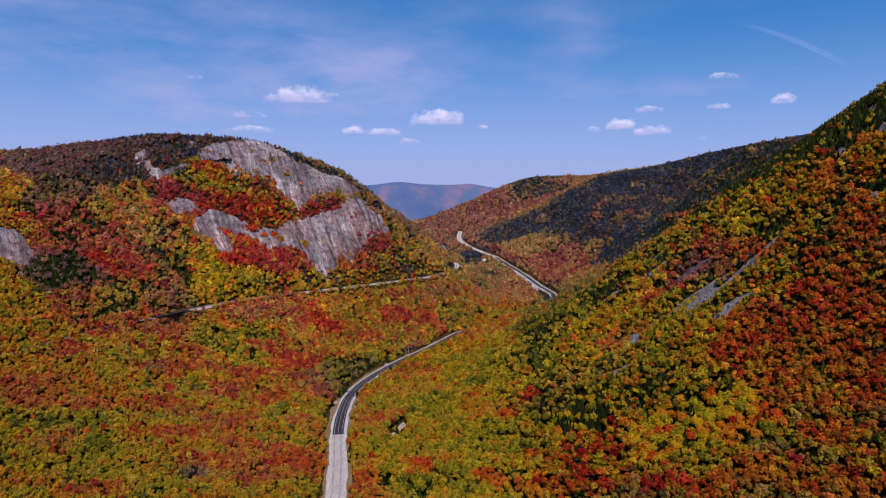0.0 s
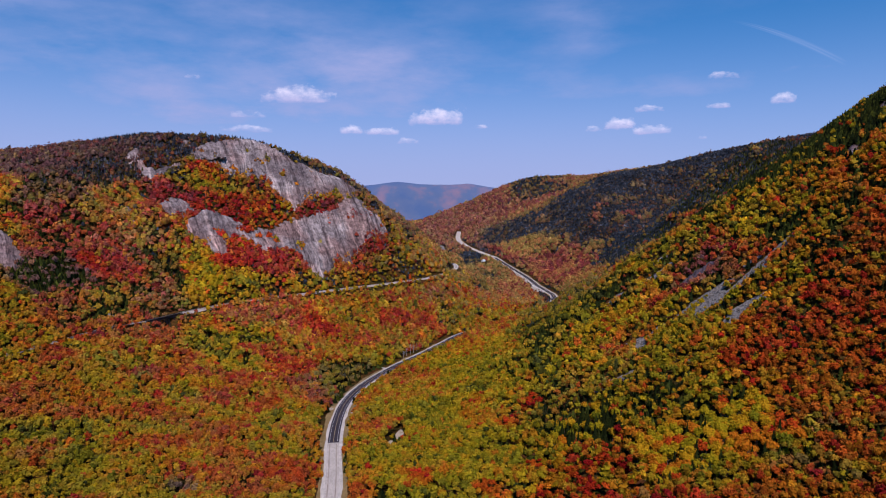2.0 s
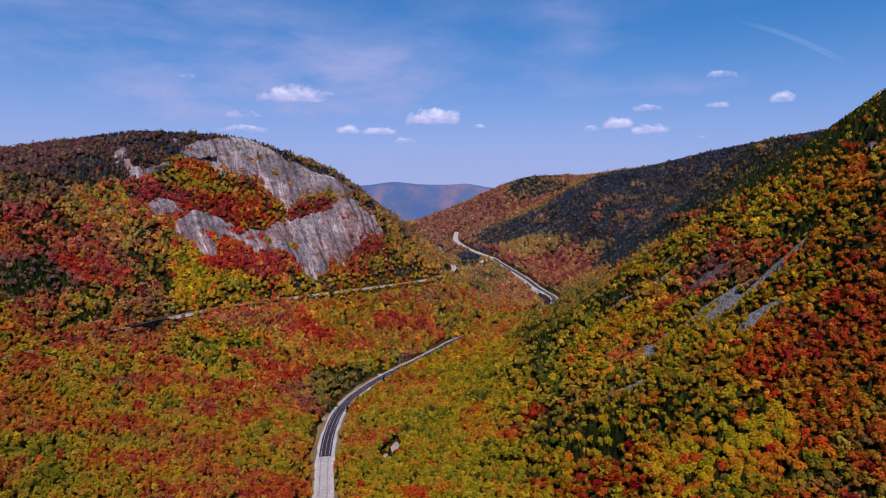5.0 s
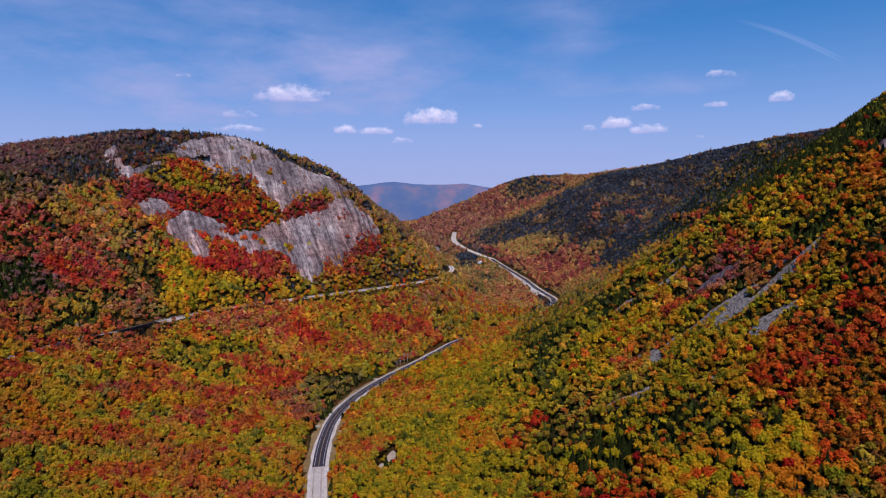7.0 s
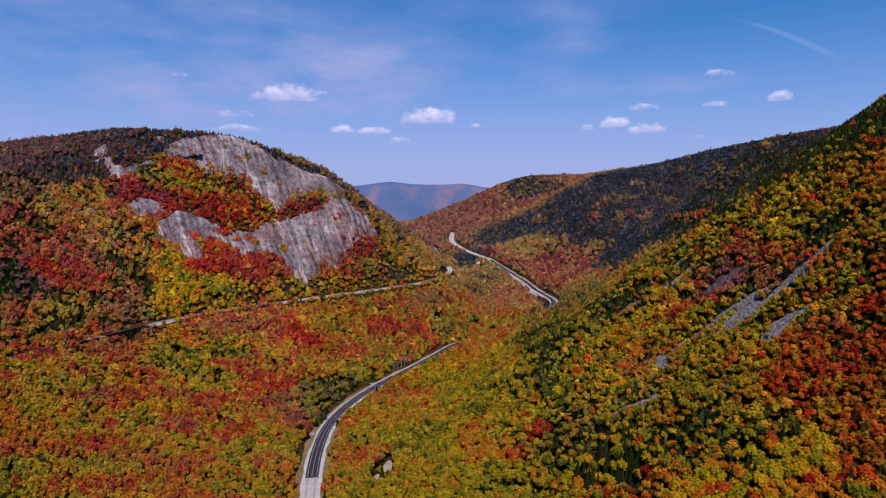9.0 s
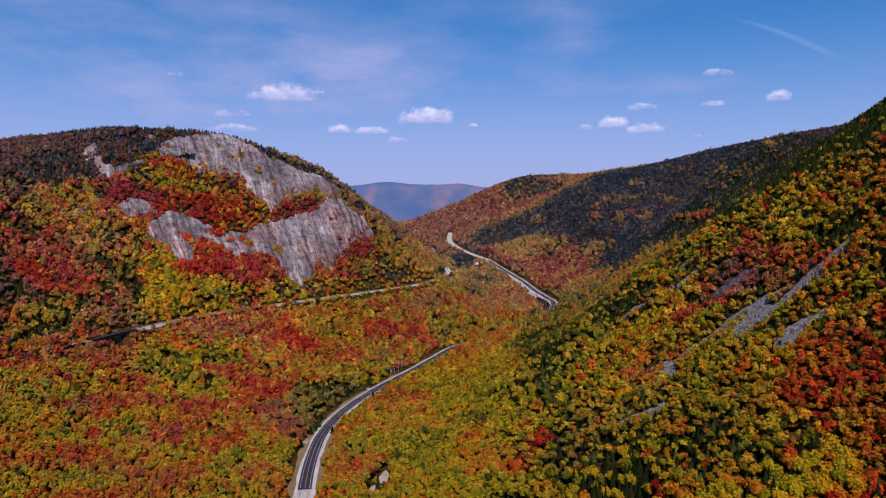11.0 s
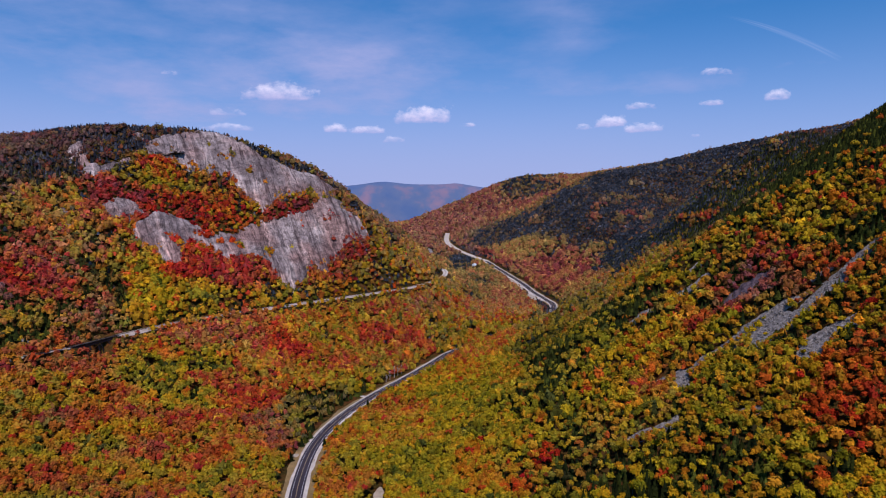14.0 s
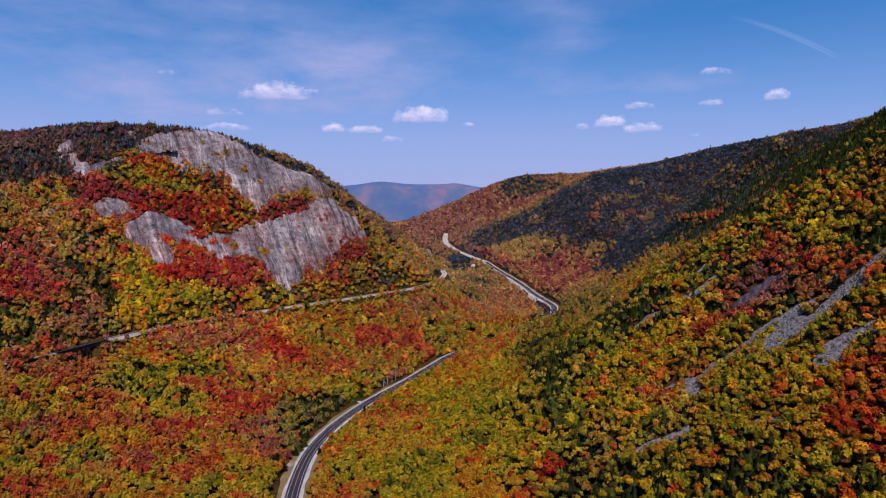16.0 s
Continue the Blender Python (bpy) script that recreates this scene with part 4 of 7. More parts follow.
ROAD_EAST = [
    (-121, 760, 27, 13, 82, 0.2, 0.36, 0.3), (-75, 764, 28, 13, 60, 0.42, 0.1, 0.1), (-33, 801, 32, 20, 116, 0.49, 0.05, 0.15), (-48, 726, 22, 16, 129, 0.44, 0.05, 0.1),
    (-65, 636, 19, 14, 154, 0.57, 0.03, 0.15), (-61, 662, 15, 10, 107, 0.26, 0.45, 0.1), (-42, 658, 18, 12, 119, 0.3, 0.15, 0.05), (-13, 728, 31, 14, 108, 0.46, 0.08, 0.1),
    (-1, 632, 33, 15, 107, 0.23, 0.15, 0.05), (-15, 587, 20, 12, 122, 0.3, 0.1, 0.05), (-1, 540, 19, 12, 125, 0.3, 0.08, 0.05), (-30, 533, 15, 10, 120, 0.36, 0.1, 0.05)]
MOUTH = [
    (12, 897, 62, 36, 72, 0.38, 0.05, 0.04), (55, 883, 71, 23, 95, 0.4, 0.06, 0.06), (82, 798, 71, 12, 92, 0.46, 0.08, 0.06), (78, 1070, 63, 21, 66, 0.6, 0.08, 0.16),
    (58, 1220, 85, 26, 49, 0.56, 0.08, 0.18), (134, 1485, 123, 40, 71, 0.56, 0.1, 0.18), (143, 1328, 56, 29, 94, 0.72, 0.03, 0.16), (92, 1417, 87, 18, 78, 0.3, 0.65, 0.14),
    (45, 1156, 45, 18, 38, 0.32, 0.25, 0.14), (31, 1241, 43, 12, 65, 0.52, 0.2, 0.16), (84, 1728, 93, 60, 99, 0.42, 0.15, 0.2), (104, 1178, 72, 20, 62, 0.5, 0.1, 0.14)]
BANK_SPRUCE = [
    (123, 804, 198, 24, 83, 0.22, 0.69, 0.15), (99, 723, 45, 15, 91, 0.22, 0.6, 0.1), (143, 790, 55, 22, 95, 0.24, 0.55, 0.1), (170, 746, 25, 15, 110, 0.28, 0.5, 0.1),
    (193, 766, 28, 16, 96, 0.3, 0.59, 0.2), (80, 701, 25, 14, 117, 0.22, 0.55, 0.1), (100, 650, 13, 3, 84, 0.2, 0.76, 0.1), (254, 1233, 80, 51, 78, 0.28, 0.52, 0.25),
    (180, 1157, 54, 29, 65, 0.32, 0.42, 0.25), (135, 641, 11, 5, 93, 0.22, 0.63, 0.1), (35, 676, 23, 7, 103, 0.22, 0.42, 0.1), (44, 591, 11, 5, 109, 0.25, 0.38, 0.1)]
BANK_GOLD = [
    (147, 661, 44, 19, 105, 0.27, 0.1, 0.05), (175, 665, 26, 15, 97, 0.44, 0.06, 0.05), (125, 632, 30, 12, 119, 0.27, 0.12, 0.05), (190, 685, 17, 11, 117, 0.42, 0.1, 0.05),
    (184, 629, 21, 8, 89, 0.53, 0.1, 0.15), (51, 744, 63, 21, 110, 0.26, 0.1, 0.05), (27, 722, 55, 16, 111, 0.3, 0.08, 0.05), (56, 651, 35, 12, 114, 0.35, 0.05, 0.05),
    (86, 627, 26, 11, 116, 0.29, 0.1, 0.05), (22, 611, 26, 12, 114, 0.59, 0.02, 0.05), (34, 576, 19, 9, 100, 0.55, 0.02, 0.05), (59, 561, 16, 8, 116, 0.63, 0.03, 0.05)]
BANK_NEAR = [
    (38, 634, 26, 8, 126, 0.44, 0.03, 0.05), (62, 610, 16, 7, 108, 0.3, 0.1, 0.05), (159, 611, 17, 7, 94, 0.8, 0.15, 0.25), (131, 611, 16, 7, 116, 0.48, 0.08, 0.05),
    (50, 524, 28, 14, 129, 0.27, 0.12, 0.05), (74, 522, 16, 9, 104, 0.27, 0.32, 0.05), (29, 510, 25, 12, 141, 0.28, 0.06, 0.05), (68, 491, 16, 10, 122, 0.38, 0.1, 0.05),
    (85, 480, 10, 6, 112, 0.52, 0.1, 0.05), (77, 582, 8, 3, 87, 1, 0, 0), (57, 548, 6, 3, 98, 0.84, 0, 0), (76, 477, 8, 5, 129, 0.5, 0.1, 0.05)]
DARK_STAND = [
    (108, 507, 35, 17, 95, 0.24, 0.64, 0.05), (130, 501, 19, 10, 102, 0.26, 0.51, 0.05), (90, 547, 22, 11, 99, 0.27, 0.47, 0.2), (107, 570, 18, 9, 103, 0.4, 0.35, 0.2),
    (123, 564, 17, 8, 105, 0.5, 0.15, 0.15), (134, 525, 16, 7, 116, 0.3, 0.4, 0.05), (149, 525, 16, 7, 114, 0.3, 0.28, 0.05), (107, 469, 10, 5, 131, 0.52, 0.25, 0.1),
    (98, 466, 3, 2, 90, 1, 0, 0), (120, 464, 4, 2, 87, 0.92, 0, 0), (111, 458, 3, 2, 89, 1, 0, 0), (115, 444, 3, 2, 93, 0.98, 0, 0)]
SLOPE_LOW = [
    (109, 445, 9, 4, 138, 0.5, 0.28, 0.05), (124, 448, 8, 5, 95, 0.46, 0.35, 0.05), (187, 543, 27, 12, 100, 0.3, 0.14, 0.05), (171, 543, 15, 7, 93, 0.3, 0.28, 0.05),
    (167, 511, 19, 7, 119, 0.38, 0.38, 0.05), (159, 490, 17, 9, 117, 0.27, 0.66, 0.05), (160, 466, 16, 6, 132, 0.4, 0.51, 0.05), (176, 456, 10, 6, 131, 0.3, 0.58, 0.05),
    (177, 478, 9, 5, 125, 0.48, 0.36, 0.05), (198, 489, 14, 9, 110, 0.45, 0.14, 0.05), (212, 486, 7, 5, 92, 0.95, 0.02, 0), (200, 471, 11, 7, 122, 0.41, 0.08, 0.05)]
SLOPE_RED = [
    (203, 454, 6, 5, 114, 0.3, 0.68, 0.05), (193, 454, 3, 3, 82, 0.96, 0, 0), (223, 467, 6, 5, 83, 0.94, 0, 0), (236, 480, 15, 6, 129, 0.83, 0.08, 0.05),
    (220, 498, 12, 5, 121, 0.73, 0.14, 0.05), (232, 498, 13, 4, 125, 0.77, 0.05, 0.05), (207, 517, 16, 7, 109, 0.38, 0.18, 0.05), (232, 458, 6, 5, 98, 0.83, 0.1, 0.05),
    (241, 464, 7, 6, 102, 0.62, 0.3, 0.05), (247, 453, 10, 7, 128, 0.72, 0.28, 0.05), (213, 455, 3, 3, 81, 0.96, 0, 0), (221, 448, 9, 5, 140, 0.43, 0.25, 0.05)]
SLOPE_CORNER = [
    (225, 438, 5, 5, 125, 0.71, 0.15, 0.05), (237, 437, 9, 5, 140, 0.69, 0.12, 0.05), (201, 441, 11, 9, 134, 0.45, 0.12, 0.05), (206, 428, 10, 9, 132, 0.52, 0.1, 0.05),
    (222, 422, 12, 7, 145, 0.65, 0.12, 0.05), (214, 407, 4, 3, 58, 1, 0, 0), (239, 425, 5, 5, 123, 0.77, 0.1, 0.05), (162, 448, 11, 6, 136, 0.5, 0.12, 0.05),
    (172, 434, 9, 5, 139, 0.47, 0.18, 0.05), (143, 457, 9, 6, 123, 0.42, 0.42, 0.05), (181, 423, 9, 5, 143, 0.52, 0.2, 0.05), (199, 411, 9, 4, 148, 0.7, 0.12, 0.05)]
SLOPE_MID = [
    (258, 735, 38, 14, 111, 0.35, 0.28, 0.1), (280, 661, 32, 8, 92, 0.82, 0.08, 0.25), (286, 598, 19, 5, 85, 0.82, 0.1, 0.15), (293, 640, 21, 6, 85, 0.36, 0.2, 0.05),
    (258, 658, 15, 11, 104, 0.78, 0.18, 0.7), (238, 659, 16, 8, 94, 0.84, 0.05, 0.35), (218, 659, 18, 6, 100, 0.7, 0.05, 0.1), (222, 700, 16, 6, 100, 0.34, 0.2, 0.05),
    (217, 619, 18, 9, 118, 0.27, 0.12, 0.05), (237, 611, 15, 7, 102, 0.33, 0.12, 0.05), (264, 607, 18, 5, 85, 0.56, 0.22, 0.35), (243, 557, 16, 7, 111, 0.33, 0.12, 0.05)]
SLOPE_HIGH = [
    (282, 539, 19, 8, 87, 0.47, 0.36, 0.05), (270, 541, 11, 4, 99, 0.46, 0.2, 0.05), (264, 517, 11, 6, 99, 0.43, 0.1, 0.05), (259, 548, 12, 4, 98, 0.55, 0.22, 0.05),
    (298, 546, 15, 6, 88, 0.48, 0.32, 0.05), (302, 529, 11, 5, 87, 0.45, 0.42, 0.05), (296, 513, 8, 4, 78, 0.92, 0.08, 0.05), (279, 515, 10, 4, 107, 0.45, 0.45, 0.05),
    (276, 495, 9, 4, 116, 0.92, 0.03, 0.05), (272, 487, 6, 2, 123, 0.36, 0.55, 0.05), (272, 471, 13, 9, 78, 0.92, 0.03, 0.05), (255, 495, 12, 7, 110, 0.8, 0.12, 0.1)]
SLOPE_EDGE = [
    (257, 479, 12, 8, 110, 0.85, 0.06, 0.05), (236, 506, 14, 5, 119, 0.77, 0.12, 0.05), (253, 511, 7, 4, 101, 0.36, 0.5, 0.05), (241, 523, 9, 5, 95, 0.28, 0.55, 0.05),
    (222, 540, 19, 7, 102, 0.35, 0.2, 0.05), (222, 519, 9, 4, 109, 0.56, 0.1, 0.05), (202, 579, 24, 7, 102, 0.28, 0.25, 0.05), (194, 607, 12, 4, 93, 0.73, 0.1, 0.05),
    (253, 525, 7, 4, 92, 0.34, 0.5, 0.05)]
BROW = [
    (466, 815, 100, 26, 66, 0.4, 1, 0.05), (471, 889, 281, 34, 61, 0.4, 0.98, 0.1), (535, 1086, 115, 27, 68, 0.4, 0.98, 0.1), (511, 1164, 75, 31, 84, 0.35, 0.92, 0.1),
    (476, 1267, 77, 24, 88, 0.35, 0.92, 0.2), (447, 1427, 180, 34, 84, 0.35, 0.92, 0.2), (415, 1518, 117, 44, 87, 0.35, 0.92, 0.35), (378, 690, 42, 12, 82, 0.45, 0.45, 0.05),
    (425, 701, 80, 10, 58, 0.52, 0.7, 0.05), (350, 629, 36, 7, 79, 0.55, 0.25, 0.05), (353, 705, 28, 12, 86, 0.36, 0.35, 0.05), (333, 650, 41, 10, 90, 0.43, 0.3, 0.05)]
UPPER_SLOPE = [
    (324, 732, 24, 12, 101, 0.36, 0.28, 0.05), (328, 575, 25, 6, 84, 0.48, 0.42, 0.05), (314, 587, 20, 5, 84, 0.44, 0.52, 0.05), (310, 664, 33, 7, 89, 0.34, 0.26, 0.05),
    (297, 722, 25, 7, 93, 0.36, 0.3, 0.05), (362, 613, 21, 5, 66, 0.8, 0.15, 0.05), (386, 665, 12, 2, 68, 1, 0, 0), (282, 752, 27, 12, 103, 0.44, 0.35, 0.1),
    (456, 1280, 34, 5, 84, 0.9, 0.1, 0.1), (384, 1207, 80, 19, 86, 0.38, 0.35, 0.15), (326, 1175, 88, 24, 81, 0.38, 0.35, 0.15), (223, 753, 37, 9, 96, 0.42, 0.2, 0.05)]
EAST_EDGE = [
    (480, 728, 108, 13, 60, 0.45, 0.85, 0.05), (376, 571, 40, 10, 68, 0.47, 0.35, 0.05), (330, 505, 14, 7, 90, 0.81, 0.2, 0.05), (285, 449, 25, 17, 96, 0.79, 0.07, 0.05),
    (309, 464, 11, 6, 101, 0.62, 0.1, 0.05), (306, 500, 10, 5, 98, 0.73, 0.22, 0.05), (289, 516, 15, 7, 89, 0.5, 0.48, 0.05), (280, 417, 14, 9, 81, 0.85, 0.1, 0.05),
    (266, 406, 8, 6, 102, 0.92, 0.05, 0.05), (248, 438, 12, 8, 124, 0.52, 0.25, 0.05), (271, 440, 12, 6, 126, 0.73, 0.15, 0.05), (350, 524, 15, 6, 78, 0.5, 0.4, 0.05)]
NEAR_WEST = [
    (-332, 530, 16, 7, 57, 0.66, 0.03, 0.2), (-330, 492, 14, 7, 54, 0.66, 0.03, 0.2), (-288, 493, 14, 10, 57, 0.22, 0.06, 0.1), (-303, 456, 16, 9, 47, 0.27, 0.06, 0.1),
    (-281, 461, 10, 9, 90, 0.62, 0.03, 0.25), (-245, 497, 15, 11, 51, 0.54, 0.03, 0.1), (-254, 470, 14, 10, 47, 0.22, 0.06, 0.1), (-270, 429, 18, 9, 36, 0.28, 0.06, 0.1),
    (-242, 425, 18, 7, 31, 0.25, 0.06, 0.1), (-268, 401, 11, 7, 32, 0.54, 0.03, 0.1), (-222, 409, 12, 7, 25, 0.64, 0.03, 0.2), (-199, 448, 20, 9, 26, 0.4, 0.06, 0.1)]
NEAR_VALLEY = [
    (-181, 454, 7, 5, 110, 0.4, 0.1, 0.8), (-175, 472, 10, 9, 36, 0.7, 0.03, 0.2), (-234, 541, 17, 11, 52, 0.3, 0.05, 0.15), (-216, 512, 12, 9, 60, 0.7, 0.03, 0.2),
    (-192, 497, 15, 11, 36, 0.42, 0.05, 0.1), (-188, 416, 16, 8, 20, 0.34, 0.06, 0.1), (-239, 389, 16, 6, 26, 0.42, 0.05, 0.1), (-181, 576, 17, 12, 87, 0.58, 0.05, 0.15),
    (-147, 564, 18, 16, 49, 0.34, 0.1, 0.1), (-161, 512, 16, 13, 35, 0.62, 0.05, 0.2), (-113, 500, 11, 10, 110, 0.72, 0.03, 0.15), (-137, 460, 14, 11, 10, 0.62, 0.05, 0.2)]
NEAR_ROAD = [
    (-114, 436, 21, 9, 7, 0.3, 0.06, 0.1), (-60, 469, 10, 7, 110, 0.8, 0.03, 0.1), (-52, 438, 9, 7, 151, 0.69, 0.03, 0.1), (-35, 477, 14, 10, 122, 0.46, 0.05, 0.05),
    (-43, 467, 9, 5, 102, 0.28, 0.65, 0.05), (-17, 478, 6, 4, 106, 0.86, 0, 0), (-9, 447, 20, 9, 158, 0.3, 0.3, 0.05), (-44, 527, 15, 11, 130, 0.34, 0.1, 0.05),
    (43, 501, 29, 11, 138, 0.3, 0.1, 0.05), (30, 443, 6, 4, 128, 0.92, 0, 0), (48, 453, 21, 9, 142, 0.45, 0.05, 0.05), (23, 467, 17, 10, 139, 0.3, 0.06, 0.05)]
NEAR_BANK = [
    (83, 474, 10, 5, 93, 0.5, 0.05, 0.05), (68, 460, 8, 5, 102, 0.92, 0.02, 0), (84, 436, 10, 6, 96, 0.76, 0.02, 0), (101, 434, 6, 4, 120, 0.92, 0.02, 0),
    (112, 421, 6, 4, 112, 1, 0, 0), (91, 412, 4, 2, 89, 1, 0, 0), (96, 398, 7, 4, 136, 0.96, 0.02, 0), (116, 399, 6, 4, 87, 0.84, 0.02, 0),
    (66, 416, 8, 5, 127, 0.72, 0.03, 0), (108, 405, 20, 7, 143, 0.47, 0.08, 0.05), (135, 409, 14, 9, 126, 0.5, 0.12, 0.05), (44, 414, 14, 5, 152, 0.72, 0.03, 0.05)]
NEAR_SLOPE = [
    (167, 429, 18, 9, 134, 0.45, 0.12, 0.05), (200, 435, 10, 6, 132, 0.46, 0.1, 0.05), (193, 452, 4, 3, 102, 1, 0, 0), (177, 442, 10, 5, 132, 0.3, 0.68, 0.05),
    (222, 425, 9, 6, 134, 0.66, 0.1, 0.05), (213, 405, 4, 3, 77, 1, 0, 0), (208, 385, 10, 6, 136, 0.3, 0.42, 0.05), (218, 377, 5, 4, 108, 0.85, 0.05, 0.05),
    (245, 393, 8, 6, 118, 0.73, 0.2, 0.05), (260, 390, 9, 6, 98, 0.85, 0.1, 0.05), (233, 363, 10, 6, 126, 0.67, 0.12, 0.05), (226, 348, 7, 4, 128, 0.3, 0.12, 0.05)]
NEAR_CORNER = [
    (191, 344, 13, 6, 142, 0.66, 0.12, 0.05), (177, 360, 11, 6, 142, 0.74, 0.08, 0.05), (172, 388, 8, 5, 141, 0.46, 0.38, 0.05), (145, 355, 11, 5, 147, 0.72, 0.05, 0.05),
    (188, 330, 5, 4, 134, 0.98, 0, 0), (209, 324, 9, 6, 134, 0.66, 0.2, 0.05), (163, 374, 11, 6, 143, 0.36, 0.1, 0.05), (228, 331, 6, 5, 97, 0.5, 0.12, 0.05),
    (131, 370, 5, 4, 93, 0.92, 0.03, 0.05), (205, 339, 6, 3, 62, 0.35, 0.75, 0.05), (80, 396, 10, 5, 144, 0.6, 0.05, 0.05), (25, 417, 21, 6, 157, 0.36, 0.06, 0.05)]
FAR_RIDGE = [
    (246, 2925, 123, 62, 102, 0.78, 0.15, 0.34), (386, 2862, 102, 61, 130, 0.42, 0.5, 0.34), (525, 2890, 76, 37, 121, 0.6, 0.35, 0.3), (447, 3020, 60, 54, 167, 0.4, 0.8, 0.23),
    (188, 2806, 154, 60, 136, 0.78, 0.05, 0.41), (361, 2679, 80, 36, 132, 0.76, 0.1, 0.34), (73, 2960, 143, 83, 96, 0.76, 0.06, 0.41), (-16, 2983, 168, 55, 84, 0.74, 0.08, 0.41),
    (69, 2655, 222, 100, 90, 0.74, 0.1, 0.41), (34, 2193, 152, 40, 100, 0.64, 0.35, 0.41), (405, 3000, 61, 45, 52, 0.4, 0.75, 0.23), (642, 2863, 115, 35, 83, 0.62, 0.3, 0.3)]
EAST_RIDGE = [
    (290, 2169, 163, 67, 108, 0.3, 0.78, 0.6), (409, 1945, 138, 64, 108, 0.3, 0.82, 0.6), (197, 2154, 80, 45, 94, 0.3, 0.69, 0.6), (588, 2123, 196, 63, 54, 0.3, 0.82, 0.6),
    (771, 2237, 119, 90, 48, 0.3, 0.84, 0.6), (621, 1941, 356, 70, 67, 0.6, 0.78, 0.6), (874, 2158, 929, 111, 68, 0.3, 0.82, 0.6), (422, 1737, 80, 58, 103, 0.6, 0.73, 0.6),
    (588, 1281, 60, 30, 109, 0.3, 0.8, 0.6), (649, 1260, 45, 25, 122, 0.6, 0.62, 0.6), (481, 1970, 46, 31, 23, 0.3, 0.43, 0.6), (661, 2186, 29, 17, 63, 0.3, 0.1, 0.6)]
EAST_FLANK = [
    (836, 2311, 52, 25, 114, 0.6, 0.45, 0.14), (544, 1325, 55, 11, 97, 0.36, 0.45, 0.21), (261, 1936, 56, 38, 114, 0.46, 0.04, 0.14), (208, 1923, 77, 40, 51, 0.45, 0.1, 0.14),
    (320, 1812, 55, 25, 115, 0.46, 0.35, 0.14), (314, 1578, 60, 45, 133, 0.8, 0.1, 0.14), (264, 1675, 62, 24, 109, 0.86, 0.12, 0.21), (314, 1705, 60, 30, 127, 0.8, 0.28, 0.21),
    (393, 1631, 45, 20, 117, 0.4, 0.3, 0.07), (278, 1514, 90, 24, 105, 0.82, 0.05, 0.14), (163, 1930, 101, 13, 109, 0.9, 0.2, 0.21), (300, 1375, 61, 25, 87, 0.5, 0.3, 0.07)]
EAST_CREST = [
    (433, 2153, 99, 31, 90, 0.3, 0.85, 0.6), (594, 2280, 112, 26, 58, 0.3, 0.87, 0.6), (750, 2408, 125, 49, 43, 0.3, 0.87, 0.6), (875, 2363, 67, 65, 41, 0.3, 0.87, 0.6),
    (991, 2353, 78, 65, 46, 0.3, 0.87, 0.6), (1116, 2326, 1248, 150, 65, 0.55, 0.81, 0.6), (645, 1220, 35, 25, 78, 0.3, 0.81, 0.6)]
RIDGE_PATCHES = [
    (519, 1828, 41, 12, 61, 0.95, 0.3, 0.2), (464, 1918, 27, 15, 81, 0.95, 0.3, 0.2), (459, 1199, 31, 7, 82, 0.92, 0.2, 0.2), (453, 1286, 34, 4, 85, 0.8, 0.3, 0.2),
    (581, 2040, 113, 19, 46, 0.36, 0.4, 0.25), (707, 2055, 27, 22, 12, 0.34, 0.4, 0.3), (472, 1772, 40, 20, 78, 0.34, 0.4, 0.3), (571, 1848, 58, 14, 61, 0.38, 0.4, 0.3),
    (534, 1214, 39, 10, 103, 0.36, 0.45, 0.35), (431, 1845, 22, 9, 99, 0.95, 0.3, 0.2), (336, 2115, 62, 17, 97, 0.4, 0.4, 0.3), (607, 1262, 19, 9, 96, 0.6, 0.3, 0.3)]
# the narrow 0.92 spruce rows stand in for the far road's shaded side
FAR_VALLEY = [
    (91, 1923, 36, 22, 83, 0.15, 0.85, 0.3), (78, 1809, 38, 17, 101, 0.1, 0.8, 0.3), (142, 1953, 43, 8, 108, 0.98, 0.92, 0.85), (168, 1838, 57, 7, 101, 0.98, 0.92, 0.85),
    (191, 1672, 66, 8, 97, 0.98, 0.92, 0.85), (210, 1509, 65, 8, 92, 0.98, 0.92, 0.85), (211, 1378, 54, 6, 88, 0.98, 0.92, 0.85), (118, 2027, 52, 14, 107, 0.55, 0.5, 0.7),
    (113, 1645, 54, 19, 104, 0.3, 0.6, 0.3), (148, 1312, 35, 12, 86, 0.3, 0.55, 0.3), (74, 1274, 28, 9, 69, 0.72, 0.1, 0.25), (42, 1332, 69, 9, 72, 0.4, 0.2, 0.15)]
SLOPE_SPRUCE = [
    (145, 491, 8, 5, 115, 0.3, 0.62, 0), (167, 498, 9, 6, 85, 0.3, 0.5, 0), (166, 476, 6, 4, 128, 0.35, 0.5, 0), (131, 505, 9, 6, 108, 0.32, 0.5, 0),
    (111, 538, 12, 7, 118, 0.3, 0.45, 0), (179, 469, 4, 3, 76, 0.35, 0.5, 0), (200, 479, 7, 5, 123, 0.5, 0.05, 0), (189, 477, 5, 4, 121, 0.52, 0.08, 0),
    (184, 461, 4, 3, 135, 0.46, 0.06, 0), (192, 455, 3, 2, 73, 0.98, 0, 0), (171, 668, 24, 15, 94, 0.47, 0.06, 0), (129, 645, 17, 12, 115, 0.4, 0.06, 0),
    (224, 524, 12, 6, 109, 0.42, 0.3, 0), (238, 530, 7, 4, 103, 0.45, 0.35, 0)]
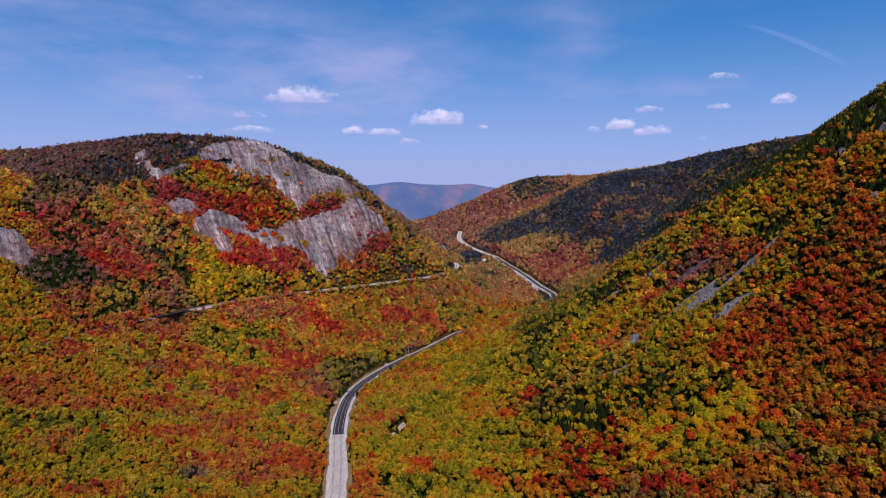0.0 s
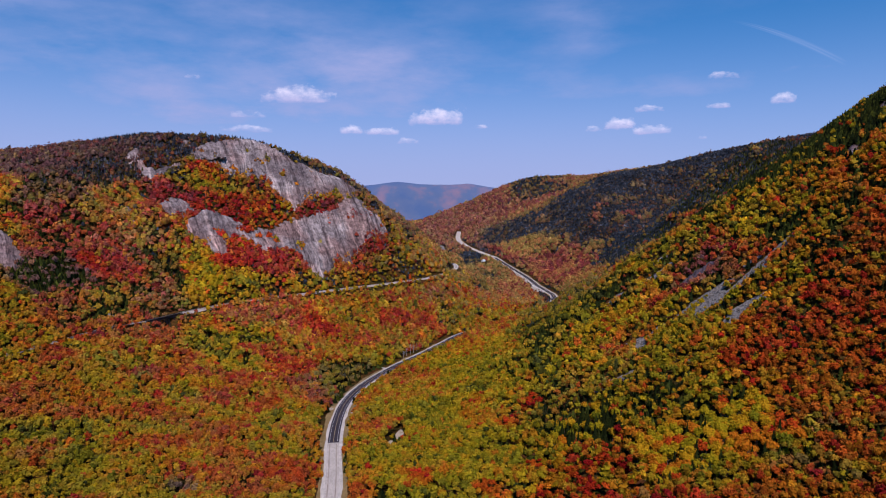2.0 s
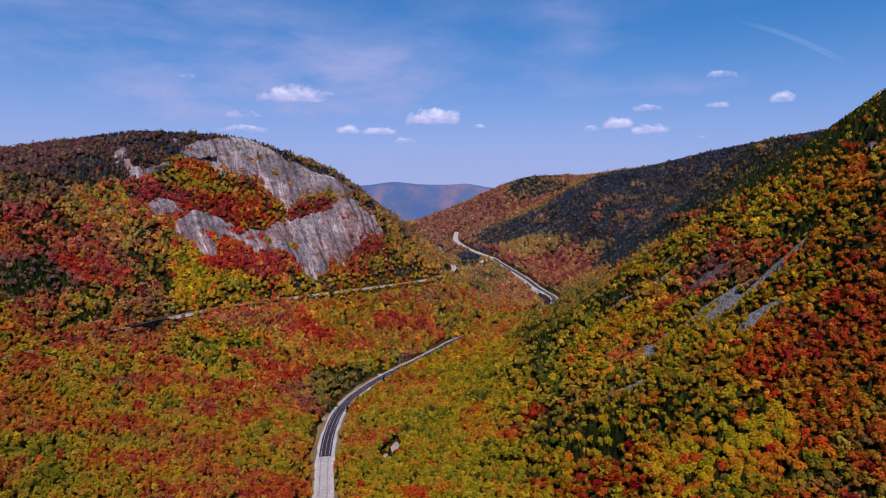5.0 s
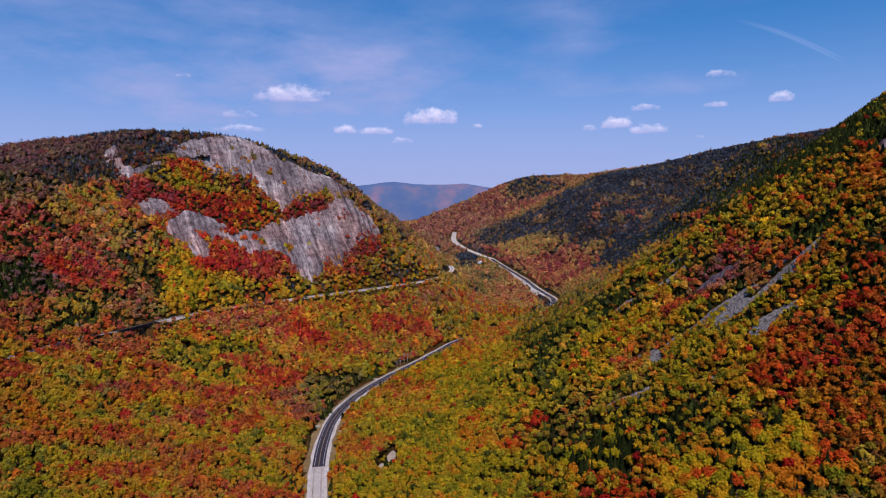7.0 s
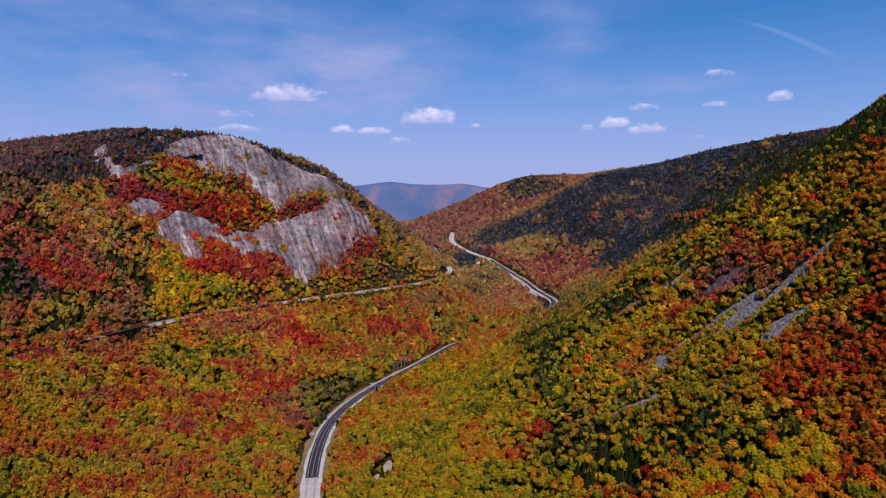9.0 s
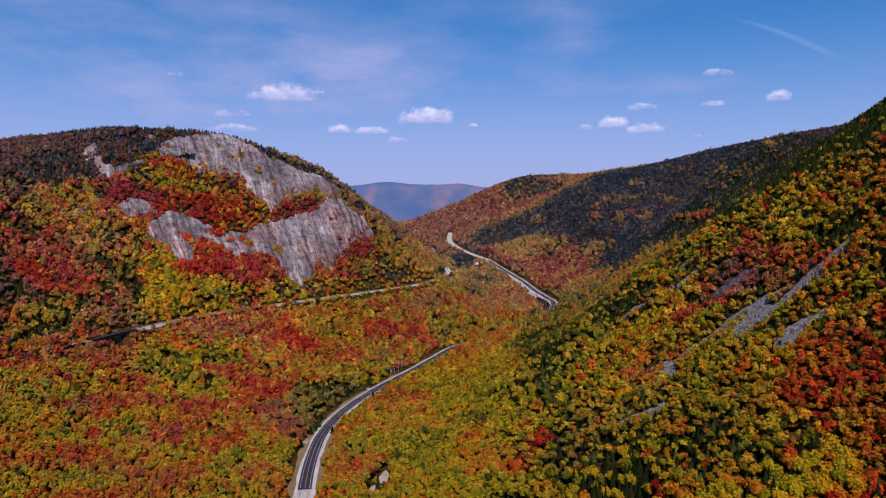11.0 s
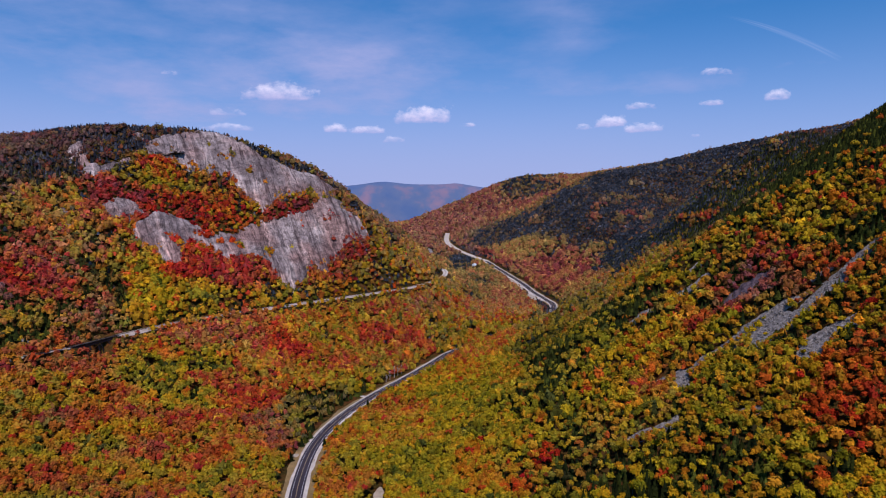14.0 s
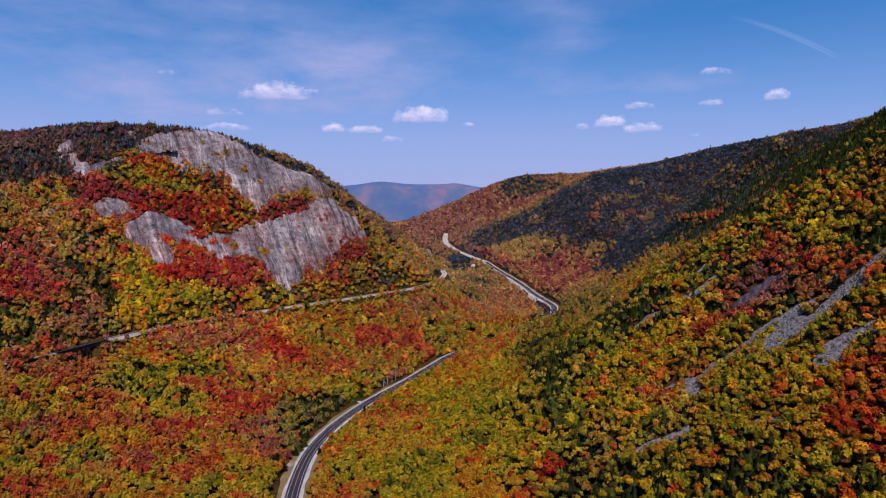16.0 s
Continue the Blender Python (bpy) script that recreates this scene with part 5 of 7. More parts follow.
STANDS_SEEN = (WEST_CREST + WEST_HILL + WEST_SLOPE + WEST_FOOT + CLIFF_TERRACE + CLIFF_LEDGES + CLIFF_FOOT + CLIFF_EAST + BENCH + BENCH_LOW + VALLEY_WEST + VALLEY_FLOOR + VALLEY_NEAR + ROAD_WEST + ROAD_EAST + MOUTH + BANK_SPRUCE + BANK_GOLD + BANK_NEAR + DARK_STAND + SLOPE_LOW + SLOPE_RED + SLOPE_CORNER + SLOPE_MID + SLOPE_HIGH + SLOPE_EDGE + BROW + UPPER_SLOPE + EAST_EDGE + NEAR_WEST + NEAR_VALLEY + NEAR_ROAD + NEAR_BANK + NEAR_SLOPE + NEAR_CORNER + FAR_RIDGE + EAST_RIDGE + EAST_FLANK + EAST_CREST + RIDGE_PATCHES + FAR_VALLEY + SLOPE_SPRUCE)
# woods out of sight or far behind: x, y, half-widths, colour, share of spruces
STANDS_CREST = [(193, 764, 24, 26, .3, .8), (222, 776, 24, 26, .3, .8), (253, 786, 26, 28, .3, .85), (290, 780, 28, 28, .3, .85), (325, 775, 28, 28, .35, .85), (355, 766, 28, 30, .35, .85), (392, 770, 30, 34, .4, .85),
    (377, 1276, 70, 90, .5, .85), (423, 1258, 70, 90, .5, .9), (466, 1212, 70, 90, .5, .9), (512, 1184, 80, 90, .5, .9), (560, 1143, 90, 90, .5, .9), (300, 1230, 60, 80, .4, .75)]
STANDS_PEAK = [(336, 2880, 70, 90, .46, .72), (400, 2920, 70, 90, .42, .82), (460, 2900, 70, 90, .42, .8), (391, 2782, 70, 70, .5, .7), (454, 2743, 60, 60, .5, .7), (318, 2745, 50, 60, .6, .45), (540, 2890, 60, 60, .6, .3)]
STANDS_BROW = [(278, 740, 24, 20, .38, .55), (310, 725, 26, 20, .4, .6), (342, 710, 26, 20, .42, .6), (368, 700, 26, 22, .42, .6), (396, 692, 26, 24, .44, .6), (432, 705, 34, 40, .44, .7),
    (616, 1210, 80, 60, .5, .92), (650, 1300, 120, 80, .5, .92), (560, 1310, 90, 70, .5, .92), (720, 1420, 160, 120, .5, .92), (-620, 1150, 120, 50, .8, .85), (-520, 1200, 120, 50, .8, .85), (-420, 1230, 90, 40, .7, .85)]
STANDS_MID = [(283, 1491, 56, 78, 0.74, 0.12), (263, 1820, 61, 67, 0.52, 0.08), (340, 1497, 50, 58, 0.86, 0.4), (413, 1490, 50, 61, 0.75, 0.6), (300, 2069, 105, 91, 0.55, 0.85),
    (415, 1789, 105, 62, 0.5, 0.88), (790, 2190, 148, 110, 0.5, 0.9), (661, 2077, 53, 116, 0.42, 0.55), (202, 2734, 140, 182, 0.74, 0.2), (228, 2123, 90, 103, 0.72, 0.06),
    (395, 2782, 110, 98, 0.50, 0.75), (535, 2773, 120, 234, 0.6, 0.06)]
STANDS_FAR = [(590, 1450, 190, 280, .6, .75), (600, 1880, 210, 380, .55, .85), (1050, 2000, 430, 700, .5, .85), (700, 2500, 300, 250, .5, .8), (246, 1430, 12, 90, .35, .4), (232, 1570, 12, 80, .35, .4), (214, 1700, 12, 80, .35, .4),
    (-124, 795, 18, 30, .3, .6), (440, 3030, 140, 140, .52, .7), (260, 2900, 90, 200, .60, .3), (200, 3100, 350, 450, .60, .60), (-160, 1330, 70, 70, .3, .8), (-330, 1255, 140, 42, .3, .85), (-490, 1150, 80, 40, .5, .8)]
STANDS_BEHIND = STANDS_CREST + STANDS_PEAK + STANDS_BROW + STANDS_MID + STANDS_FAR


def stand_mix(x, y):
    """The colour, the share of spruces and the fading of the stands round a place."""
    x, y = np.asarray(x, float), np.asarray(y, float)
    sway = np.where(y > 1400, 36.0, 17.0)
    wx = x + (vnoise(x, y, 17, 81, 3) - 0.5) * sway
    wy = y + (vnoise(x, y, 17, 83, 3) - 0.5) * sway
    W = np.full(np.shape(x), 0.004)
    T, S, D = W * 0.46, W * 0.08, W * 0.1
    rows = [(X, Y, rx, ry, 0.0, tint, min(1.0, fir + 0.22), 0.2, 0.05) for X, Y, rx, ry, tint, fir in STANDS_BEHIND] + [q + (1.0,) for q in STANDS_SEEN]
    for X, Y, ra, rb, turn, tint, fir, fade, force in rows:
        k = np.nonzero((np.abs(wx - X) < 2.6 * ra) & (np.abs(wy - Y) < 2.6 * ra))[0]
        if not len(k):
            continue
        c, q = math.cos(radians(turn)), math.sin(radians(turn))
        dx, dy = wx[k] - X, wy[k] - Y
        w = force * np.exp(-((dx * c + dy * q) / ra) ** 2 - ((dy * c - dx * q) / rb) ** 2) * (30.0 / math.sqrt(ra * rb)) ** 0.8
        W[k] += w
        T[k] += w * tint
        S[k] += w * fir
        D[k] += w * fade
    return T / W, S / W, D / W


def spruce_share(x, y):
    w = np.clip(stand_mix(x, y)[1] + (vnoise(x, y, 22, 21, 3) - 0.5) * 0.25, 0, 1)
    w = np.where(x > 90, w * (0.62 + 0.38 * smoothstep(430, 470, y)), w)
    w = np.where(y > 850, 1 - (1 - w) ** np.where(y > 1300, 1.3, 1.25), np.where(w > 0.5, 1 - (1 - w) ** 1.35, w))
    return np.clip(w, 0.012, 0.97)


def tint_of(x, y, g):
    t = np.where(x > 0, 0.048, 0.065) + 0.035 * smoothstep(90, 160, x) * (1 - smoothstep(540, 640, y)) + 0.89 * stand_mix(x, y)[0]
    t = t + (vnoise(x, y, 60, 31, 3) - 0.5) * 0.10 + (vnoise(x, y, 20, 33, 2) - 0.5) * 0.24 + (vnoise(x, y, 11, 35, 1) - 0.5) * 0.20
    t = t + g.normal(size=np.shape(x)) * np.where((x < 60) & (y < 820), 0.085, 0.125)
    t = np.where((x > 150) & (y < 640) & (t > 0.6), 0.58 + 0.55 * (t - 0.6), t)
    t = np.where((x < 60) & (y < 780) & (t > 0.6), 0.6 + 0.62 * (t - 0.6), t)
    t = t - 0.03 * (1 - smoothstep(50, 90, np.abs(x))) * (y < 820) - 0.02 * smoothstep(110, 160, x) * (1 - smoothstep(410, 470, y))
    pop = g.random(np.shape(x))
    t = np.where(pop < np.where(x > 0, 0.03, 0.055), t + 0.30, t)
    t = np.where(pop > 0.93, t - 0.22, t)
    return np.clip(t, 0.0, 1.0)


BARE = [("sand_bank", -40, 617, 4.0, 15, 0), ("sand_bank", -47, 596, 4.0, 8, 0), ("sand_bank", -94, 690, 3, 6, 0), ("sand_bank", -102, 688, 3, 7, 0), ("sand_bank", -119, 702, 3.5, 5, 0),
        ("stony_ground", -372, 742, 5, 4, 0), ("river_gravel", 193, 1590, 7, 70, 6), ("river_gravel", 205, 1440, 7, 45, 0), ("stony_ground", 3, 2056, 8, 60, 4), ("river_gravel", 21, 2462, 8, 40, 0)]


def open_ground(x, y):
    """True where no tree stands: road, railway, cliff, talus, clearings."""
    d1, _ = near_line(x, y, road_line, 20)
    d2, lv2 = near_line(x, y, rail_line, 20)
    d3 = near_line(x, y, far_side, 20)[0]
    lim = 8.8 + 3.5 * smoothstep(0.35, 0.8, vnoise(x, y, 30, 51, 2))
    lim = lim + np.where((y > 590) & (y < 722), 3.5, 0.0)
    lim = np.where((y > 1062) & (y < 1315), 6.5, lim)
    lim = np.where((y > 770) & (y < 1055), lim + 4.0, lim)
    bad = (d1 < lim + np.where(y > 1325, 6.0, 0.0)) | (d2 < np.where(y > 1262, 5.0, np.where((y < 745) | (canopy_level(x, y) - CANOPY > lv2 + 0.5), np.where(y < 735, 3.0, 4.8), 7.0)) + np.where((y > 1335) & (y < 1500), 6.0, 0.0))
    bad |= (cliff_mask(x, y) > 1.0) & (vnoise(x, canopy_level(x, y) * 2.2, 26, 45, 3) < np.where(x < -425, 0.60, 0.715)) & ~on_ledge(x, y)
    bad |= (crag_mask(x, y) > -1.0) | (d3 < 8.0)
    bad |= (d1 < np.where((y > 1560) & (y < 1800), 17.0, 0.0)) & (vnoise(x, y, 40, 67, 2) < 0.52)
    bad |= (talus_mask(x, y) > -0.6) & (vnoise(x, y, 11, 63, 2) < 0.70)
    for _, cx, cy, rx, ry, turn in BARE:
        c, q = math.cos(radians(turn)), math.sin(radians(turn))
        u, v = (x - cx) * c + (y - cy) * q, (y - cy) * c - (x - cx) * q
        gap = 1.4 if rx < 6 else 2.5
        bad |= (u / (rx + gap)) ** 2 + (v / (ry + gap)) ** 2 < 1
    bad |= ((x - 116) / 15) ** 2 + ((y - 1836) / 26) ** 2 < 1
    return bad


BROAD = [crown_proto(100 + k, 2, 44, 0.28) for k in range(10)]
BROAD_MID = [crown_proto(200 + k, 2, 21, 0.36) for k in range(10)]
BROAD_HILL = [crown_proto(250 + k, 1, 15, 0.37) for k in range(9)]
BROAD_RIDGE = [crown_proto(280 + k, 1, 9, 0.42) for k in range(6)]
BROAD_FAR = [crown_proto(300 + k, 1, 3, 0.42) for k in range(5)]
SPRUCE = [spruce_proto(400 + k, 7, 9) for k in range(6)]
SPRUCE_MID = [spruce_proto(500 + k, 4, 6) for k in range(5)]
SPRUCE_HILL = [spruce_proto(550 + k, 3, 5) for k in range(5)]


def forest(name, protos, x, y, z, rx, rz, tint, tone, fade, mat, label, seed):
    """Many trees in one mesh."""
    g = np.random.default_rng(seed)
    kind = g.integers(len(protos), size=len(x))
    ang = g.uniform(0, 6.28, len(x))
    VV, FF, TI, TO, FA = [], [], [], [], []
    base = 0
    for k, (V, F, T) in enumerate(protos):
        idx = np.nonzero(kind == k)[0]
        if not len(idx):
            continue
        c, s = np.cos(ang[idx])[:, None], np.sin(ang[idx])[:, None]
        px = (V[None, :, 0] * c - V[None, :, 1] * s) * rx[idx][:, None] + x[idx][:, None]
        py = (V[None, :, 0] * s + V[None, :, 1] * c) * rx[idx][:, None] + y[idx][:, None]
        pz = V[None, :, 2] * rz[idx][:, None] + z[idx][:, None]
        VV.append(np.stack([px, py, pz], 2).reshape(-1, 3))
        FF.append((F[None] + (base + np.arange(len(idx)) * len(V))[:, None, None]).reshape(-1, 3))
        TI.append(np.repeat(tint[idx], len(V)))
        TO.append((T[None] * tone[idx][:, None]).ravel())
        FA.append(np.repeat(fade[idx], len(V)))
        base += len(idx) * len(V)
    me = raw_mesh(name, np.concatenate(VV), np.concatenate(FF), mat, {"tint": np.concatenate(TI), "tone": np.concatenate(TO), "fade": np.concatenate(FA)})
    return tagged(new(name, me), label, "forest", kind="stuff")


def ranked(v):
    """The values' ranks, spread evenly from 0 to 1."""
    r = np.empty(len(v))
    r[np.argsort(v)] = np.arange(len(v)) / max(1, len(v))
    return r


def plant(x, y, broad, spruce, size, seed, labels):
    g = np.random.default_rng(seed)
    keep = ~open_ground(x, y)
    x, y = x[keep], y[keep]
    z = ground_level(x, y)
    share = spruce_share(x, y)
    clump = 0.35 * ranked(vnoise(x, y, 20, 85, 3)) + 0.65 * g.random(len(x))
    fir = np.where(y > 820, ranked(clump), g.random(len(x))) < share
    dr, lr = near_line(x, y, rail_line, 40)
    fir &= ~((dr < 24) & (z < lr + 0.4)) & (cliff_mask(x, y) < -2.0) & (talus_mask(x, y) < -4.0)
    bx, by, bz = x[~fir], y[~fir], z[~fir]
    r = size * np.where(by > 850, 1.12, 1.0) * np.clip(0.95 * np.exp(g.normal(size=len(bx)) * 0.27), 0.55, 1.75)
    h = (5.5 if size < 2.5 else 7.75) + g.uniform(-1.0, 1.0, len(bx)) * np.where((by < 620) & (bx > 50), 2.8, np.where((by < 820) & (bx < 60), 0.9, 1.5)) + (vnoise(bx, by, 30, 77, 2) - 0.5) * 5 - (size - 4.2) * 0.9
    h = h * np.where(by > 820, 1 - 0.4 * share[~fir] ** 2, 1.0)
    r = r * (1 - np.where(by > 1300, 0.48, 0.38) * share[~fir] ** 2)
    dr, lr = near_line(bx, by, rail_line, 40)
    flat = (canopy_level(bx, by) - CANOPY > lr + 0.3) | (by < 752) | ((by > 1262) & ((by < 1335) | (by > 1500)))
    low = 1 - np.where(flat | (np.hypot(bx + 331, by - 785) < 26), 0.0, 0.66) * (1 - smoothstep(8, 28, dr))
    low = np.minimum(low, 1 - np.where((by > 1050) & (by < 1330), 0.0, 0.45) * (1 - smoothstep(11, 30, near_line(bx, by, road_line, 40)[0])))
    low = np.minimum(low, 1 - 0.5 * smoothstep(-10, -3, talus_mask(bx, by)))
    low = np.where(((bx - 118) / 62) ** 2 + ((by - 1880) / 115) ** 2 < 1, 0.35, low)
    low = np.where(((bx + 42) / 8.0) ** 2 + ((by - 584) / 34) ** 2 < 1, 0.2, low)
    low = np.where(np.hypot(bx + 322, by - 772) < 34, np.minimum(low, 0.52), low)
    h, r = h * low, r * (0.68 + 0.32 * low)
    edge = np.minimum(np.where(flat & (by > 735), dr - 3.6, 99), np.minimum(near_line(bx, by, road_line, 40)[0] - np.where((by > 770) & (by < 1055), 13, 9), np.minimum(-talus_mask(bx, by), -np.maximum(cliff_mask(bx, by), crag_mask(bx, by)) - 1)))
    h = np.minimum(h, 2.4 + 0.5 * np.maximum(edge, 0.0))
    rz = r * g.uniform(1.0, 1.6, len(bx))
    # leaf tone is also scaled by area, setting each hillside's brightness in its colour
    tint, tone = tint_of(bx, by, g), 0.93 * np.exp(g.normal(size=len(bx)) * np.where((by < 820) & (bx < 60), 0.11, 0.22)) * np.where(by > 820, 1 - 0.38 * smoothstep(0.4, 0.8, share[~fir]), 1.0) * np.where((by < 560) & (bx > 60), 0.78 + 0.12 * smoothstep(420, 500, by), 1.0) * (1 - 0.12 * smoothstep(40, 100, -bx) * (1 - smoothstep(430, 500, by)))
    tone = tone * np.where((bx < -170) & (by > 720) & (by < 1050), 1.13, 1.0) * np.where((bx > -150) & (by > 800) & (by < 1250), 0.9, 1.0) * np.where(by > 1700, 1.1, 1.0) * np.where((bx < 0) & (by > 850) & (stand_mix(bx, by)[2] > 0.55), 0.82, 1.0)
    # fading leaves; past 1300 m the greying also does the work of haze
    fade = stand_mix(bx, by)[2]
    fade = np.clip(fade * g.uniform(np.where(by > 1300, 0.7, np.minimum(fade, 0.7)), 1.5, len(bx)), 0, 0.85)
    # the farther the tree, the likelier the haze-coloured leaves
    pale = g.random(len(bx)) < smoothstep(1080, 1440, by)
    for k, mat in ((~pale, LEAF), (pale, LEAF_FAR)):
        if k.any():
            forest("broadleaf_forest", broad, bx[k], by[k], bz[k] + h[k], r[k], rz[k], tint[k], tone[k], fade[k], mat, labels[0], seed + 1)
    sx, sy, sz = x[fir], y[fir], z[fir]
    r = size * g.uniform(0.55, 1.0, len(sx)) * np.where(sy < 610, 1.25, np.where(sy > 1300, 1.45, 1.3))
    rz = g.uniform(2.1, 3.7, len(sx)) * np.where(sy < 610, 0.8, np.where(sy < 850, 0.82, np.where(sy > 1300, 0.40, 0.47))) * np.where(sy > 1420, (size / 4.0) ** 0.5, 1.0)
    sz = sz + g.uniform(-0.8, 1.2, len(sx))
    hue, tone = g.random(len(sx)), np.exp(g.normal(size=len(sx)) * 0.42) * (0.35 + 1.3 * vnoise(sx, sy, np.where(sy > 1300, 24.0, 13.0), 87, 2))
    brown = np.where(sx < 0, 0.2, 0.12) * stand_mix(sx, sy)[2] * smoothstep(850, 950, sy)
    # far spruces mostly take the needles with haze in their colour
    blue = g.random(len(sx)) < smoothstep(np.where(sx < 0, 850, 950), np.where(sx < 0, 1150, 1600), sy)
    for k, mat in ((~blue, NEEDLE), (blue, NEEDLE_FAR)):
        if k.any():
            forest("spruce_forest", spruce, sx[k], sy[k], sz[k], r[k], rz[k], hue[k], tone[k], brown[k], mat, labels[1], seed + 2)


def in_view(x, y, margin):
    return np.abs(x) < 0.70 * np.abs(y) + margin


NAMES_NEAR = ("autumn broadleaf canopy in green, gold, orange and red", "dark green spruces standing among autumn broadleaf trees")
NAMES_FAR = ("distant autumn broadleaf canopy on the mountainsides", "distant dark spruce woods on the mountainsides")


def in_sight(x, y, up=14.0):
    """Whether the tree tops can be seen from over the valley."""
    z = canopy_level(x, y) + up
    ok = np.ones(np.shape(x), bool)
    for ey in (0.0, 166.0):
        seen = np.ones(np.shape(x), bool)
        for t in np.linspace(0.25, 0.97, 26):
            seen &= canopy_level(x * t, ey + (y - ey) * t) < 223 + (z - 223) * t
        ok = ok & seen if ey == 0.0 else ok | seen
    return ok & (z > 219 - 0.50 * y)


def understory(x0, x1, y0, y1, step, size, spruce, seed, labels):
    """Close-set smaller spruces that fill the dark stands."""
    x, y = scatter(x0, x1, y0, y1, step, seed)
    k = in_view(x, y, 50)
    x, y = x[k], y[k]
    k = in_sight(x, y)
    x, y = x[k], y[k]
    g = np.random.default_rng(seed)
    share = spruce_share(x, y)
    k = (g.random(len(x)) < 0.85 * smoothstep(0.4, 0.85, share)) & ~open_ground(x, y)
    x, y = x[k], y[k]
    z = ground_level(x, y) + g.uniform(0, 2.5, len(x))
    r, rz = size * g.uniform(0.5, 0.9, len(x)), g.uniform(1.5, 2.5, len(x)) * (size / 3.0) ** 0.5 * np.where(y > 1300, 0.55, 1.0)
    hue, tone = g.random(len(x)), np.exp(g.normal(size=len(x)) * 0.42) * (0.35 + 1.3 * vnoise(x, y, np.where(y > 1300, 24.0, 13.0), 87, 2))
    brown = np.where(x < 0, 0.2, 0.12) * stand_mix(x, y)[2] * smoothstep(850, 950, y)
    # haze-coloured needles for the far spruces, as in plant()
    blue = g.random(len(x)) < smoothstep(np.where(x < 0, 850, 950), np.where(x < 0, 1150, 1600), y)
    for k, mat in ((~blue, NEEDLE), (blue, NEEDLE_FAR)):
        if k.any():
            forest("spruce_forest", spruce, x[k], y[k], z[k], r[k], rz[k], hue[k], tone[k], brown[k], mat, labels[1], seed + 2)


def woods(x0, x1, y0, y1, step, size, broad, spruce, seed, labels):
    x, y = scatter(x0, x1, y0, y1, step, seed)
    k = in_view(x, y, 50) & ~in_grove(x, y)
    x, y = x[k], y[k]
    k = in_sight(x, y)
    plant(x[k], y[k], broad, spruce, size, seed * 10 + 1, labels)
    if y0 >= 600:
        understory(x0, x1, y0, y1, step * 0.97, size * 0.8, spruce, seed * 10 + 5, labels)
    return x[~k], y[~k]


GROVES = [(128, 214, 392, 452), (86, 128, 470, 520)]


def in_grove(x, y):
    k = np.zeros(np.shape(x), bool)
    for gx0, gx1, gy0, gy1 in GROVES:
        k |= (x > gx0) & (x < gx1) & (y > gy0) & (y < gy1)
    return k


rest = [woods(-620, 620, 215, 610, 4.2, 2.6, BROAD, SPRUCE, 1, NAMES_NEAR),
        woods(-800, 800, 610, 850, 4.9, 3.2, BROAD_MID, SPRUCE_MID, 2, NAMES_NEAR),
        woods(-1080, 1080, 850, 1420, 4.9, 3.45, BROAD_HILL, SPRUCE_HILL, 7, NAMES_NEAR),
        woods(-1500, 1700, 1420, 2150, 7.8, 4.9, BROAD_HILL, SPRUCE_HILL, 3, NAMES_FAR),
        woods(-2300, 2400, 2150, 3500, 11.5, 7.2, BROAD_RIDGE, SPRUCE_HILL, 4, NAMES_FAR)]
x, y = scatter(-1500, 1500, -900, 1500, 36.0, 5)
below = lambda x, y: (np.abs(x) < 190) & (y > -110) & (y < 420)
beside = lambda x, y: (np.abs(x) < 460) & (y > -360) & (y < 640)
k = (~in_view(x, y, 45) | (y < 215)) & ~below(x, y) & ~beside(x, y)
x, y = x[k], y[k]
for (hx, hy), every in zip(rest, (34, 36, 48, 18, 12)):
    k = ~below(hx, hy) & ~beside(hx, hy) & ~in_sight(hx, hy, 48.0)
    hx, hy = hx[k][::every], hy[k][::every]
    x, y = np.concatenate([x, hx]), np.concatenate([y, hy])
plant(x, y, BROAD_FAR, SPRUCE_HILL, 19.0, 51, NAMES_FAR)
x, y = scatter(-460, 460, -360, 640, 12.5, 9)
k = ~below(x, y) & ~in_grove(x, y) & (~in_view(x, y, 45) | (y < 215) | ~in_sight(x, y, 22.0))
plant(x[k], y[k], BROAD_FAR, SPRUCE_HILL, 6.4, 55, NAMES_NEAR)
x, y = scatter(130, 420, 330, 610, 6.0, 8)
k = in_view(x, y, 20) & ~in_grove(x, y) & in_sight(x, y)
plant(x[k], y[k], BROAD_HILL, SPRUCE_MID, 2.3, 71, NAMES_NEAR)
x, y = scatter(-190, 190, -110, 420, 6.4, 6)
k = ~in_grove(x, y) & ~((y > 215) & in_view(x, y, 50) & in_sight(x, y))
plant(x[k], y[k], BROAD_FAR, SPRUCE_HILL, 4.2, 61, NAMES_NEAR)


# ---- the nearest trees, each on its own ----
def stem(bm, h, r, limbs, seed):
    g = np.random.default_rng(seed)
    bmesh.ops.create_cone(bm, cap_ends=True, segments=7, radius1=r, radius2=r * 0.35, depth=h, matrix=Matrix.Translation((0, 0, h / 2)))
    for k in range(limbs):
        a, z0 = 2.4 * k + g.uniform(-0.4, 0.4), h * g.uniform(0.45, 0.85)
        ln = g.uniform(1.4, 2.4)
        beam(bm, (0, 0, z0), (math.cos(a) * ln, math.sin(a) * ln, z0 + ln * 0.9), r * 0.45)


